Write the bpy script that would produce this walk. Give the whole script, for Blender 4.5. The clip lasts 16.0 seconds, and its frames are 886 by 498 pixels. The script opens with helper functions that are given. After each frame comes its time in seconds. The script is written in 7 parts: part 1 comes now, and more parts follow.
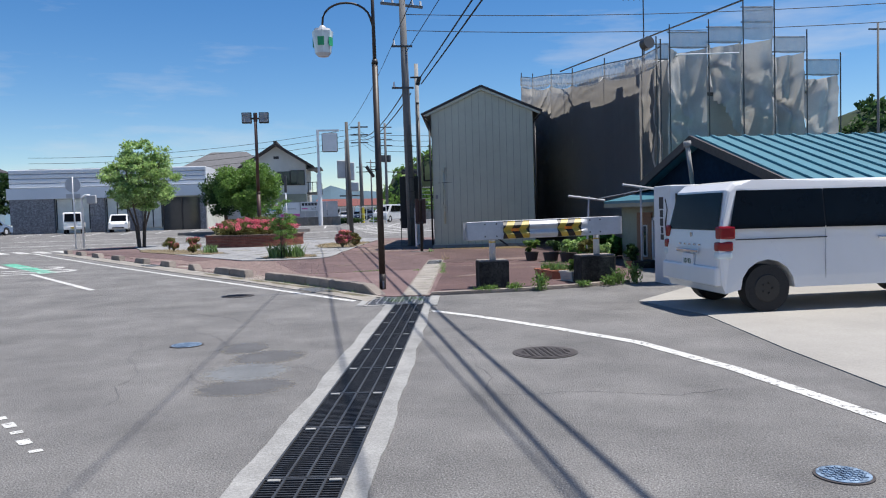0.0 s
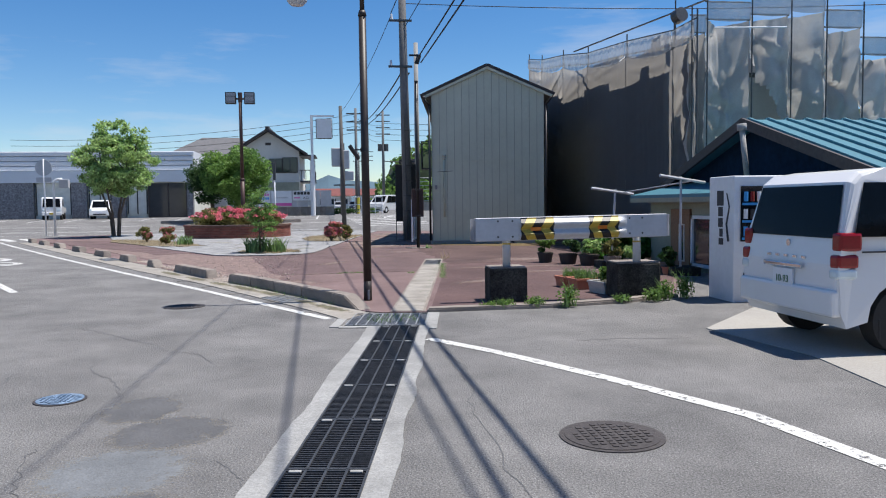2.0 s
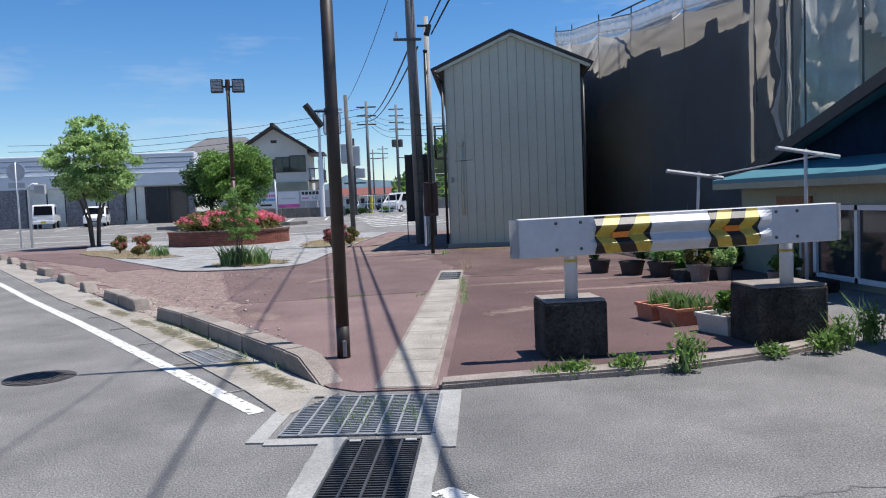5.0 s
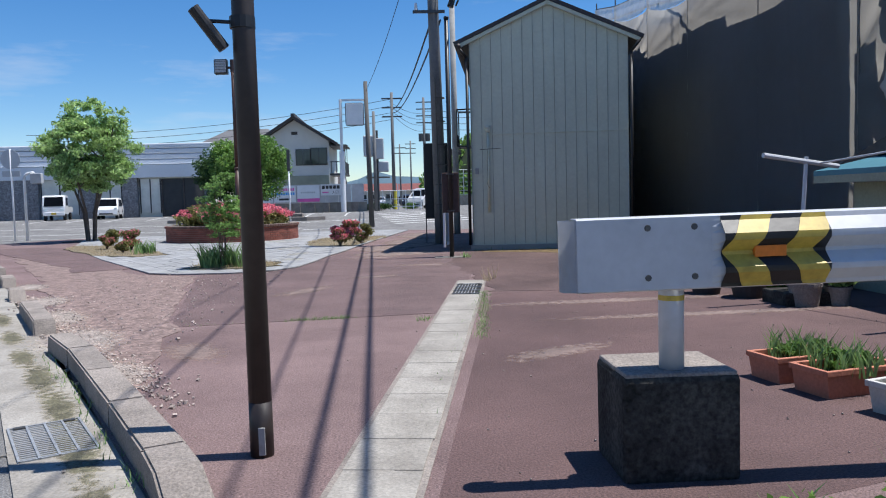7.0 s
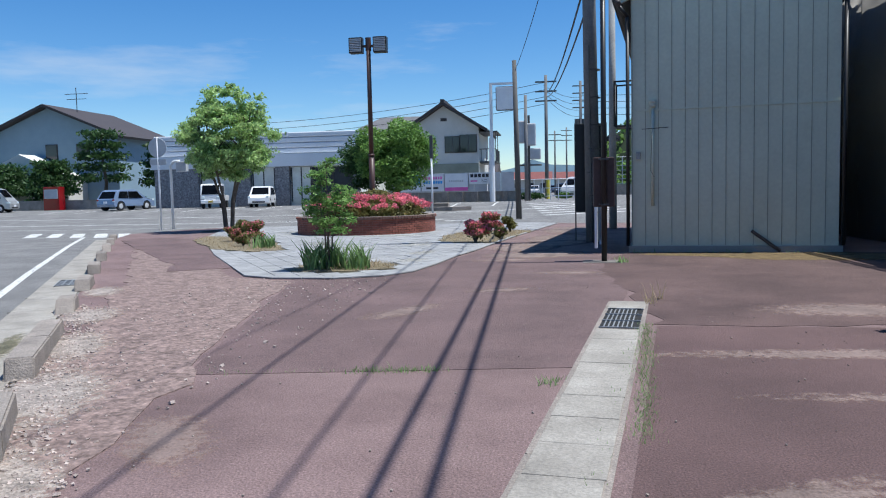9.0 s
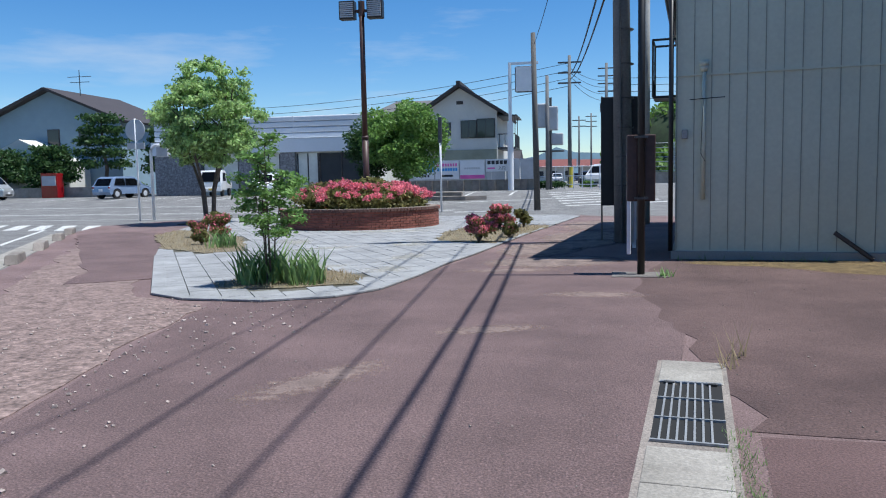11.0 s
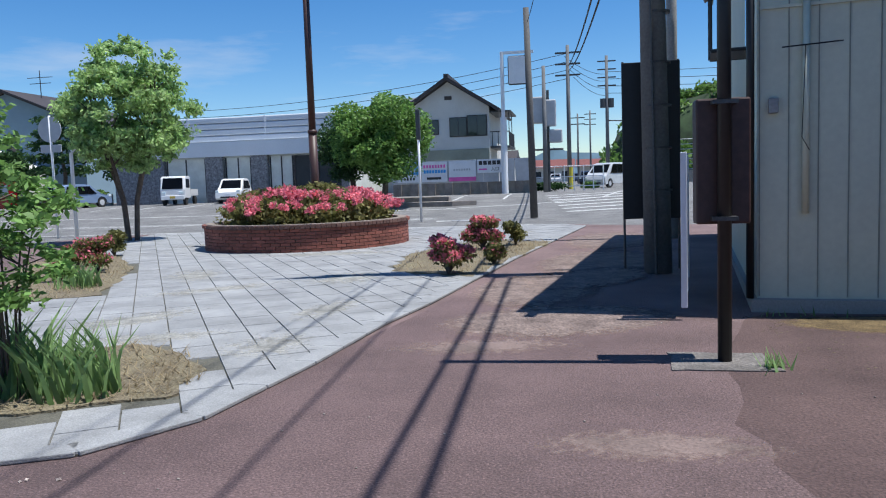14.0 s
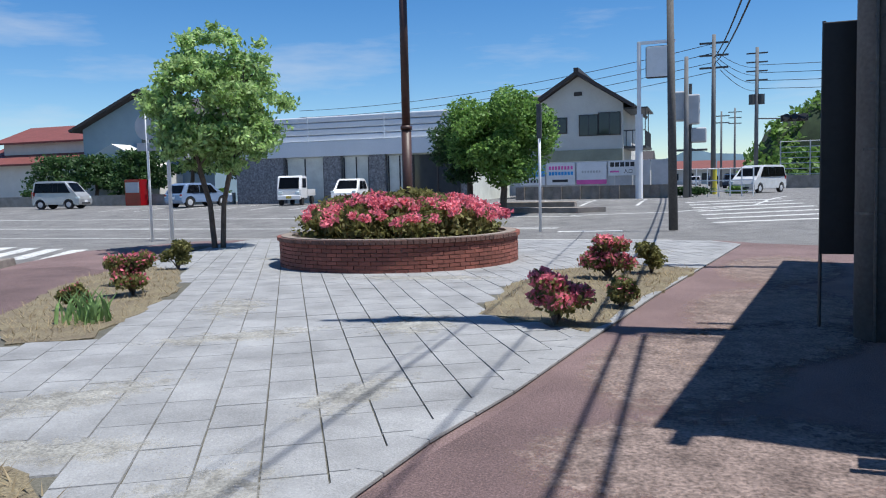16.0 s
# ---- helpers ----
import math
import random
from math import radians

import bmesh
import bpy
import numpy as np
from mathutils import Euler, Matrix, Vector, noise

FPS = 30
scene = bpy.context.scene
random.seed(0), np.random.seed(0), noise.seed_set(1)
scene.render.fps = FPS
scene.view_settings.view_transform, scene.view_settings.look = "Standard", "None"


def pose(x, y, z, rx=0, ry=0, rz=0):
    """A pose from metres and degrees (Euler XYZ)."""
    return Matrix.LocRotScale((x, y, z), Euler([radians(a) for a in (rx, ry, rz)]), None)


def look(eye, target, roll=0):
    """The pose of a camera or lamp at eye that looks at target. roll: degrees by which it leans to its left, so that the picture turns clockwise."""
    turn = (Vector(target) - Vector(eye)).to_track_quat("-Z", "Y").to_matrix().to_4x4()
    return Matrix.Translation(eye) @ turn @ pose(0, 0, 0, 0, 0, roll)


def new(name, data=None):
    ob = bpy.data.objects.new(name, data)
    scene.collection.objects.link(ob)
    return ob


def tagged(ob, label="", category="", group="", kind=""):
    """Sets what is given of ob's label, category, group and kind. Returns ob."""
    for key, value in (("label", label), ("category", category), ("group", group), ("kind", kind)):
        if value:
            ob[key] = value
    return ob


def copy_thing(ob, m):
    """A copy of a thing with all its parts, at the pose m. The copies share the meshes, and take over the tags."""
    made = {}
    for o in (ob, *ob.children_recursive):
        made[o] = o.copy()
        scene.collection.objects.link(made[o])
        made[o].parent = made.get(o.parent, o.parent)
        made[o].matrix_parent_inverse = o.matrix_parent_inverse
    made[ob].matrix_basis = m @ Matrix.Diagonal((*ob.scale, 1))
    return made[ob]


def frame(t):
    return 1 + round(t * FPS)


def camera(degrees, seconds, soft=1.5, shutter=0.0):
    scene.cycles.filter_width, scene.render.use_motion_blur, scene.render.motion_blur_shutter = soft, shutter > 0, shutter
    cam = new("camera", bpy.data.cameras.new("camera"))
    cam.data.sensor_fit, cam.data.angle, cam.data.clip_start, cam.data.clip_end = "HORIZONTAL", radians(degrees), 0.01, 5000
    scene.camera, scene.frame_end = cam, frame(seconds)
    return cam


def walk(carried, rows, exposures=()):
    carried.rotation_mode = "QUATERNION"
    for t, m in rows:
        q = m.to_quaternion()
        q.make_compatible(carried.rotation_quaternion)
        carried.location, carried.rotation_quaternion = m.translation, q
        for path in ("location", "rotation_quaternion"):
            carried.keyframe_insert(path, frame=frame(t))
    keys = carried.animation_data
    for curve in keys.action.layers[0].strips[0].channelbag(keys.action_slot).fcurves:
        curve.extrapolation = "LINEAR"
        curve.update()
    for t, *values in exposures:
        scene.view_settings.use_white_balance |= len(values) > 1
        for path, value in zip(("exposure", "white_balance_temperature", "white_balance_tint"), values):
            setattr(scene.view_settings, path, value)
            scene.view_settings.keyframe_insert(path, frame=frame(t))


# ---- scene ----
cam = camera(60.0, 16.0, soft=1.1)
PATH = [
    (0, (0.279, -3.981, 1.460), (0.516, -1.997, 1.364), -1.7),
    (0.5, (0.326, -3.188, 1.467), (0.629, -1.213, 1.370), -1.9),
    (1, (0.351, -2.597, 1.472), (0.632, -0.619, 1.389), -1.1),
    (1.5, (0.476, -1.728, 1.485), (0.727, 0.254, 1.381), -0.8),
    (2, (0.573, -1.001, 1.480), (0.817, 0.980, 1.362), -0.7),
    (2.5, (0.660, -0.223, 1.457), (0.898, 1.757, 1.303), -1.0),
    (3, (0.721, 0.572, 1.428), (0.952, 2.552, 1.260), -0.6),
    (3.2, (0.772, 0.946, 1.445), (0.980, 2.927, 1.267), -2.3),
    (5.5, (1.245, 4.290, 1.439), (1.428, 6.278, 1.323), -2.0),
    (6, (1.392, 5.112, 1.413), (1.577, 7.100, 1.288), -1.1),
    (6.5, (1.529, 5.897, 1.397), (1.688, 7.886, 1.269), -1.0),
    (7, (1.613, 6.658, 1.365), (1.732, 8.650, 1.236), -1.5),
    (7.5, (1.701, 7.366, 1.334), (1.786, 9.360, 1.208), -1.1),
    (8, (1.713, 8.120, 1.374), (1.684, 10.115, 1.240), -0.5),
    (8.5, (1.827, 8.768, 1.329), (1.713, 10.762, 1.222), -1.3),
    (9, (1.921, 9.757, 1.404), (1.638, 11.731, 1.255), -1.3),
    (9.5, (2.015, 10.736, 1.405), (1.711, 12.705, 1.224), -1.0),
    (10, (2.015, 11.788, 1.350), (1.703, 13.755, 1.166), -1.9),
    (10.2, (1.991, 12.114, 1.411), (1.679, 14.082, 1.233), -0.8),
    (12.3, (1.991, 15.615, 1.396), (1.594, 17.566, 1.203), -2.2),
    (12.5, (1.959, 15.950, 1.423), (1.595, 17.906, 1.219), -0.9),
    (13, (1.891, 16.797, 1.422), (1.549, 18.757, 1.216), -1.0),
    (13.5, (1.852, 17.656, 1.441), (1.506, 19.616, 1.249), -1.5),
    (14, (1.795, 18.538, 1.435), (1.455, 20.502, 1.261), -2.0),
    (14.5, (1.676, 19.393, 1.456), (1.371, 21.363, 1.289), -2.3),
    (15, (1.511, 20.304, 1.488), (1.116, 22.258, 1.321), -0.7),
    (15.5, (1.432, 21.117, 1.506), (0.841, 23.022, 1.352), -1.6),
    (16, (1.496, 21.788, 1.566), (0.833, 23.668, 1.401), -1.3),
]
walk(cam, [(t, look(eye, target, roll)) for t, eye, target, roll in PATH], [(0.0, 0.35, 6700, 11), (3.0, 0.41, 6700, 11), (6.0, 0.43, 6500, 11), (8.5, 0.4, 6200, 8), (10.0, 0.38, 6150, 7), (13.0, 0.37, 6150, 8), (16.0, 0.34, 6350, 9)])

# ---- light ----
SUN_EL, SUN_AZ = radians(69), radians(1)  # azimuth from +x towards +y, where the sun stands
world = bpy.data.worlds.new("sky")
scene.world = world
world.use_nodes = True
wn = world.node_tree
sky = wn.nodes.new("ShaderNodeTexSky")
sky.sky_type, sky.sun_disc = "NISHITA", False
sky.sun_elevation, sky.sun_rotation = SUN_EL, radians(90) - SUN_AZ
sky.air_density, sky.dust_density, sky.ozone_density = 1.0, 0.1, 4.0
sky.altitude = 600
wn.nodes["Background"].inputs[1].default_value = 0.072
hs = wn.nodes.new("ShaderNodeHueSaturation")
hs.inputs["Hue"].default_value, hs.inputs["Saturation"].default_value, hs.inputs["Value"].default_value = 0.504, 1.3, 1.4
wn.links.new(sky.outputs[0], hs.inputs["Color"])
# thin streaks of cloud
co = wn.nodes.new("ShaderNodeTexCoord")
mp = wn.nodes.new("ShaderNodeMapping")
mp.inputs["Scale"].default_value = (1.6, 1.6, 9.0)
cn = wn.nodes.new("ShaderNodeTexNoise")
cn.inputs["Scale"].default_value, cn.inputs["Detail"].default_value, cn.inputs["Roughness"].default_value = 1.7, 6, 0.6
cr = wn.nodes.new("ShaderNodeMapRange")
cr.inputs["From Min"].default_value, cr.inputs["From Max"].default_value = 0.52, 0.8
cr.inputs["To Min"].default_value, cr.inputs["To Max"].default_value = 0.0, 0.55
cm = wn.nodes.new("ShaderNodeMix")
cm.data_type = "RGBA"
cm.inputs[7].default_value = (8.0, 8.3, 8.8, 1)
wn.links.new(co.outputs["Generated"], mp.inputs[0])
wn.links.new(mp.outputs[0], cn.inputs["Vector"])
wn.links.new(cn.outputs["Fac"], cr.inputs["Value"])
wn.links.new(cr.outputs[0], cm.inputs[0])
wn.links.new(hs.outputs[0], cm.inputs[6])
wn.links.new(cm.outputs[2], wn.nodes["Background"].inputs[0])
sun = new("sun", bpy.data.lights.new("sun", "SUN"))
sun.data.energy, sun.data.angle, sun.data.color = 5.0, radians(0.5), (1.0, 0.97, 0.92)
SUN_DIR = Vector((math.cos(SUN_EL) * math.cos(SUN_AZ), math.cos(SUN_EL) * math.sin(SUN_AZ), math.sin(SUN_EL)))
sun.matrix_world = look(SUN_DIR * 60, (0, 0, 0))


# ---- materials ----
def surface(name, color, rough=0.7, metal=0.0, grain=40.0, spread=0.12, stain=1.2, stains=0.15, bump=0.1, tone=None, spec=0.5, each=0.0, flecks=0.0, fleck=0.4):
    """A procedural surface: base colour, fine grain, broad stains and fine relief, in metres."""
    m = bpy.data.materials.new(name)
    m.use_nodes = True
    t = m.node_tree
    b = t.nodes["Principled BSDF"]
    b.inputs["Roughness"].default_value, b.inputs["Metallic"].default_value = rough, metal
    b.inputs["Specular IOR Level"].default_value = spec
    co = t.nodes.new("ShaderNodeTexCoord")
    n1, n2 = t.nodes.new("ShaderNodeTexNoise"), t.nodes.new("ShaderNodeTexNoise")
    n1.inputs["Scale"].default_value, n1.inputs["Detail"].default_value = grain, 4
    n2.inputs["Scale"].default_value, n2.inputs["Detail"].default_value = stain, 5
    n2.inputs["Roughness"].default_value = 0.65
    geo = t.nodes.new("ShaderNodeNewGeometry")
    for n in (n1, n2):
        t.links.new(geo.outputs["Position"], n.inputs["Vector"])
    r1, r2 = t.nodes.new("ShaderNodeMapRange"), t.nodes.new("ShaderNodeMapRange")
    for r, n, a in ((r1, n1, spread), (r2, n2, stains)):
        r.inputs["From Min"].default_value, r.inputs["From Max"].default_value = 0.3, 0.7
        r.inputs["To Min"].default_value, r.inputs["To Max"].default_value = 1 - a, 1 + a
        t.links.new(n.outputs["Fac"], r.inputs["Value"])
    mul = t.nodes.new("ShaderNodeMath")
    mul.operation = "MULTIPLY"
    t.links.new(r1.outputs[0], mul.inputs[0])
    t.links.new(r2.outputs[0], mul.inputs[1])
    last = mul.outputs[0]
    if each:
        info = t.nodes.new("ShaderNodeObjectInfo")
        r3, m3 = t.nodes.new("ShaderNodeMapRange"), t.nodes.new("ShaderNodeMath")
        r3.inputs["To Min"].default_value, r3.inputs["To Max"].default_value = 1 - each, 1 + each
        m3.operation = "MULTIPLY"
        add = t.nodes.new("ShaderNodeMath")
        add.operation = "ADD"
        frac = t.nodes.new("ShaderNodeMath")
        frac.operation = "FRACT"
        t.links.new(info.outputs["Random"], add.inputs[0])
        t.links.new(geo.outputs["Random Per Island"], add.inputs[1])
        t.links.new(add.outputs[0], frac.inputs[0])
        t.links.new(frac.outputs[0], r3.inputs["Value"])
        t.links.new(last, m3.inputs[0])
        t.links.new(r3.outputs[0], m3.inputs[1])
        last = m3.outputs[0]
    if flecks:
        n3, r4, m4 = t.nodes.new("ShaderNodeTexNoise"), t.nodes.new("ShaderNodeMapRange"), t.nodes.new("ShaderNodeMath")
        n3.inputs["Scale"].default_value, n3.inputs["Detail"].default_value = flecks, 1.5
        r4.inputs["From Min"].default_value, r4.inputs["From Max"].default_value = 0.58, 0.72
        r4.inputs["To Min"].default_value, r4.inputs["To Max"].default_value = 0.0, fleck
        m4.operation = "ADD"
        t.links.new(geo.outputs["Position"], n3.inputs["Vector"])
        t.links.new(n3.outputs["Fac"], r4.inputs["Value"])
        t.links.new(last, m4.inputs[0])
        t.links.new(r4.outputs[0], m4.inputs[1])
        last = m4.outputs[0]
    mix = t.nodes.new("ShaderNodeMix")
    mix.data_type = "RGBA"
    mix.inputs[6].default_value = (*color, 1)
    mix.inputs[7].default_value = (*(tone or color), 1)
    t.links.new(n2.outputs["Fac"], mix.inputs[0])
    sc = t.nodes.new("ShaderNodeVectorMath")
    sc.operation = "SCALE"
    t.links.new(mix.outputs[2], sc.inputs[0])
    t.links.new(last, sc.inputs["Scale"])
    t.links.new(sc.outputs[0], b.inputs["Base Color"])
    if bump:
        bn = t.nodes.new("ShaderNodeBump")
        bn.inputs["Strength"].default_value, bn.inputs["Distance"].default_value = bump, 0.02
        t.links.new(n1.outputs["Fac"], bn.inputs["Height"])
        t.links.new(bn.outputs[0], b.inputs["Normal"])
    return m


def leafy(name, color, tone, each=0.35):
    """Foliage: leaf colour that differs from leaf to leaf, and lets some light through."""
    m = surface(name, color, 0.55, grain=9, spread=0.15, stain=1.5, stains=0.2, bump=0, tone=tone, spec=0.3, each=each)
    b = m.node_tree.nodes["Principled BSDF"]
    tr = m.node_tree.nodes.new("ShaderNodeBsdfTranslucent")
    mx = m.node_tree.nodes.new("ShaderNodeMixShader")
    mx.inputs[0].default_value = 0.42
    out = m.node_tree.nodes["Material Output"]
    m.node_tree.links.new(b.inputs["Base Color"].links[0].from_socket, tr.inputs[0])
    m.node_tree.links.new(b.outputs[0], mx.inputs[1])
    m.node_tree.links.new(tr.outputs[0], mx.inputs[2])
    m.node_tree.links.new(mx.outputs[0], out.inputs[0])
    return m


def worn(name, color, size=7.0, cover=0.5, **more):
    """A thin deposit or wear mark that breaks up and fades out towards its rim."""
    m = surface(name, color, **more)
    t = m.node_tree
    tc, mp, gr = t.nodes.new("ShaderNodeTexCoord"), t.nodes.new("ShaderNodeMapping"), t.nodes.new("ShaderNodeTexGradient")
    gr.gradient_type = "SPHERICAL"
    mp.inputs["Location"].default_value, mp.inputs["Scale"].default_value = (-1, -1, 0), (2, 2, 0)
    t.links.new(tc.outputs["Generated"], mp.inputs[0])
    t.links.new(mp.outputs[0], gr.inputs[0])
    n, ad, rg = t.nodes.new("ShaderNodeTexNoise"), t.nodes.new("ShaderNodeMath"), t.nodes.new("ShaderNodeMapRange")
    n.inputs["Scale"].default_value, n.inputs["Detail"].default_value, n.inputs["Roughness"].default_value = size, 6, 0.7
    t.links.new(t.nodes.new("ShaderNodeNewGeometry").outputs["Position"], n.inputs["Vector"])
    ad.operation = "MULTIPLY_ADD"
    ad.inputs[1].default_value = 0.45
    t.links.new(gr.outputs[0], ad.inputs[0])
    t.links.new(n.outputs["Fac"], ad.inputs[2])
    rg.inputs["From Min"].default_value, rg.inputs["From Max"].default_value = 1.06 - cover, 1.24 - cover
    t.links.new(ad.outputs[0], rg.inputs["Value"])
    rim, mul = t.nodes.new("ShaderNodeMapRange"), t.nodes.new("ShaderNodeMath")
    rim.inputs["From Max"].default_value = 0.18
    t.links.new(gr.outputs[0], rim.inputs["Value"])
    mul.operation = "MULTIPLY"
    t.links.new(rg.outputs[0], mul.inputs[0])
    t.links.new(rim.outputs[0], mul.inputs[1])
    tr, mx = t.nodes.new("ShaderNodeBsdfTransparent"), t.nodes.new("ShaderNodeMixShader")
    t.links.new(mul.outputs[0], mx.inputs[0])
    t.links.new(tr.outputs[0], mx.inputs[1])
    t.links.new(t.nodes["Principled BSDF"].outputs[0], mx.inputs[2])
    t.links.new(mx.outputs[0], t.nodes["Material Output"].inputs[0])
    return m


def glass(name, color, rough=0.05):
    return surface(name, color, rough, grain=3, spread=0.1, stains=0.1, bump=0, spec=0.6)


ASPHALT = surface("asphalt", (0.142, 0.14, 0.139), 0.9, grain=75, spread=0.42, stain=0.9, stains=0.28, bump=0.9, tone=(0.168, 0.163, 0.157), flecks=95, fleck=0.9)
ASPHALT_PATCH = surface("asphalt_patch", (0.103, 0.103, 0.107), 0.85, grain=120, spread=0.3, stain=1.5, stains=0.2, bump=0.5)
RED = surface("red_asphalt", (0.165, 0.103, 0.099), 0.9, grain=75, spread=0.38, stain=0.6, stains=0.3, bump=0.7, tone=(0.157, 0.111, 0.106), flecks=70, fleck=0.5)
RED_EAST = surface("maroon_asphalt", (0.104, 0.06, 0.058), 0.92, grain=75, spread=0.38, stain=0.5, stains=0.3, bump=0.7, tone=(0.096, 0.059, 0.056), flecks=70, fleck=0.35)
RED_DARK = surface("dark_maroon_asphalt", (0.088, 0.052, 0.05), 0.95, grain=55, spread=0.35, stain=0.7, stains=0.35, bump=0.8, tone=(0.092, 0.06, 0.054), flecks=45, fleck=0.3)
RED_OLD = surface("weathered_red_asphalt", (0.13, 0.084, 0.081), 0.9, grain=75, spread=0.4, stain=0.8, stains=0.3, bump=0.8, tone=(0.115, 0.076, 0.074), flecks=60, fleck=0.7)
RED_WORN = surface("worn_red_rubble", (0.207, 0.145, 0.128), 0.95, grain=22, spread=0.5, stain=5.0, stains=0.4, bump=1.0, tone=(0.163, 0.119, 0.107), flecks=30, fleck=0.5)
CONCRETE = surface("concrete", (0.288, 0.261, 0.225), 0.9, grain=60, spread=0.2, stain=1.6, stains=0.3, bump=0.35, tone=(0.252, 0.239, 0.216))
CONCRETE_PALE = surface("pale_concrete", (0.311, 0.298, 0.273), 0.9, grain=60, spread=0.1, stain=0.6, stains=0.12, bump=0.2)
CONCRETE_DARK = surface("near_black_concrete", (0.026, 0.026, 0.025), 1.0, grain=45, spread=0.45, stain=3.5, stains=0.5, bump=0.5, tone=(0.06, 0.057, 0.05), spec=0.15)
KERB = surface("kerb_concrete", (0.23, 0.2, 0.176), 0.9, grain=70, spread=0.3, stain=2.0, stains=0.3, bump=0.5, each=0.08)
PAVING = surface("paving_stone", (0.258, 0.26, 0.262), 0.85, grain=80, spread=0.16, stain=1.6, stains=0.25, bump=0.4, each=0.055, flecks=50, fleck=0.15)
PAVING_BED = surface("paving_joint", (0.1, 0.095, 0.075), 0.95, grain=60, spread=0.3, stain=2.0, stains=0.3, bump=0.4)
LINE = surface("road_paint", (0.558, 0.558, 0.54), 0.8, grain=90, spread=0.18, stain=3.0, stains=0.15, bump=0.3)
def flaking(m, size, lo, hi):
    """Paint worn through to the road in small flakes."""
    t = m.node_tree
    n, r = t.nodes.new("ShaderNodeTexNoise"), t.nodes.new("ShaderNodeMapRange")
    n.inputs["Scale"].default_value, n.inputs["Detail"].default_value, n.inputs["Roughness"].default_value = size, 8, 0.75
    r.inputs["From Min"].default_value, r.inputs["From Max"].default_value = lo, hi
    tr, mx = t.nodes.new("ShaderNodeBsdfTransparent"), t.nodes.new("ShaderNodeMixShader")
    t.links.new(t.nodes.new("ShaderNodeNewGeometry").outputs["Position"], n.inputs["Vector"])
    t.links.new(n.outputs["Fac"], r.inputs["Value"])
    t.links.new(r.outputs[0], mx.inputs[0])
    t.links.new(tr.outputs[0], mx.inputs[1])
    t.links.new(t.nodes["Principled BSDF"].outputs[0], mx.inputs[2])
    t.links.new(mx.outputs[0], t.nodes["Material Output"].inputs[0])


flaking(LINE, 16, 0.41, 0.45)
GREEN_PAINT = surface("green_road_paint", (0.12, 0.42, 0.3), 0.8, grain=90, spread=0.2, stain=2.0, stains=0.2, bump=0.3)
flaking(GREEN_PAINT, 4, 0.4, 0.48)
DRY_GRASS = surface("dry_grass_soil", (0.207, 0.158, 0.113), 0.95, grain=45, spread=0.45, stain=2.5, stains=0.3, bump=1.0, tone=(0.153, 0.14, 0.077))
STEEL = surface("galvanised_steel", (0.1, 0.1, 0.1), 0.5, 0.7, grain=30, spread=0.2, bump=0.1)
GRATE = surface("dark_grating", (0.06, 0.06, 0.062), 0.55, 0.6, grain=30, spread=0.3, bump=0.1)
VOID = surface("drain_shade", (0.012, 0.012, 0.012), 0.9, bump=0)
IRON = surface("cast_iron", (0.07, 0.062, 0.06), 0.7, 0.4, grain=50, spread=0.3, bump=0.3)
BROWN = surface("brown_paint", (0.028, 0.02, 0.017), 0.5, grain=20, spread=0.2, bump=0.05)
BLACK = surface("black_paint", (0.012, 0.012, 0.013), 0.45, grain=20, spread=0.2, bump=0.05)
POLE_GREY = surface("street_pole_concrete", (0.15, 0.152, 0.155), 0.9, grain=25, spread=0.15, stain=1.5, stains=0.2, bump=0.2)
POLE = surface("pole_concrete", (0.3, 0.3, 0.29), 0.9, grain=25, spread=0.15, stain=1.5, stains=0.2, bump=0.2)
WHITE = surface("white_paint", (0.72, 0.73, 0.75), 0.45, grain=12, spread=0.03, stain=2.0, stains=0.06, bump=0.02)
RAIL_WHITE = surface("white_rail_paint", (0.522, 0.531, 0.549), 0.35, grain=20, spread=0.04, stain=3.0, stains=0.08, bump=0.03)
YELLOW = surface("reflective_yellow", (0.5, 0.36, 0.06), 0.45, grain=30, spread=0.1, stain=6, stains=0.2, bump=0.02)
ORANGE = surface("orange_reflector", (0.75, 0.2, 0.02), 0.3, grain=30, spread=0.1, bump=0.02)
SIDING = surface("corrugated_siding", (0.555, 0.568, 0.447), 0.55, grain=15, spread=0.04, stain=0.7, stains=0.07, bump=0.03)
SIDING_JOINT = surface("siding_joint", (0.26, 0.27, 0.22), 0.6, grain=15, spread=0.05, bump=0)
ROOF_DARK = surface("dark_roof", (0.05, 0.04, 0.038), 0.6, grain=15, spread=0.2, bump=0.1)
BLUE_ROOF = surface("blue_sheet_roof", (0.06, 0.19, 0.24), 0.45, 0.0, grain=10, spread=0.06, stain=0.8, stains=0.12, bump=0.03)
NAVY = surface("navy_boards", (0.005, 0.02, 0.045), 0.9, spec=0.12, grain=10, spread=0.2, stain=1.0, stains=0.2, bump=0.1)
PLASTER = surface("pale_plaster", (0.6, 0.59, 0.55), 0.85, grain=25, spread=0.05, stain=0.6, stains=0.08, bump=0.1)
PLASTER_GREEN = surface("green_plaster", (0.3, 0.31, 0.24), 0.85, grain=25, spread=0.08, stain=1.2, stains=0.15, bump=0.1)
GLASS = glass("window_glass", (0.03, 0.035, 0.04))
CAR_GLASS = surface("car_glass", (0.008, 0.009, 0.011), 0.06, grain=3, spread=0.1, stains=0.1, bump=0, spec=0.3)
CAR_WHITE = surface("car_white", (0.74, 0.74, 0.74), 0.2, grain=3, spread=0.01, stains=0.03, bump=0)
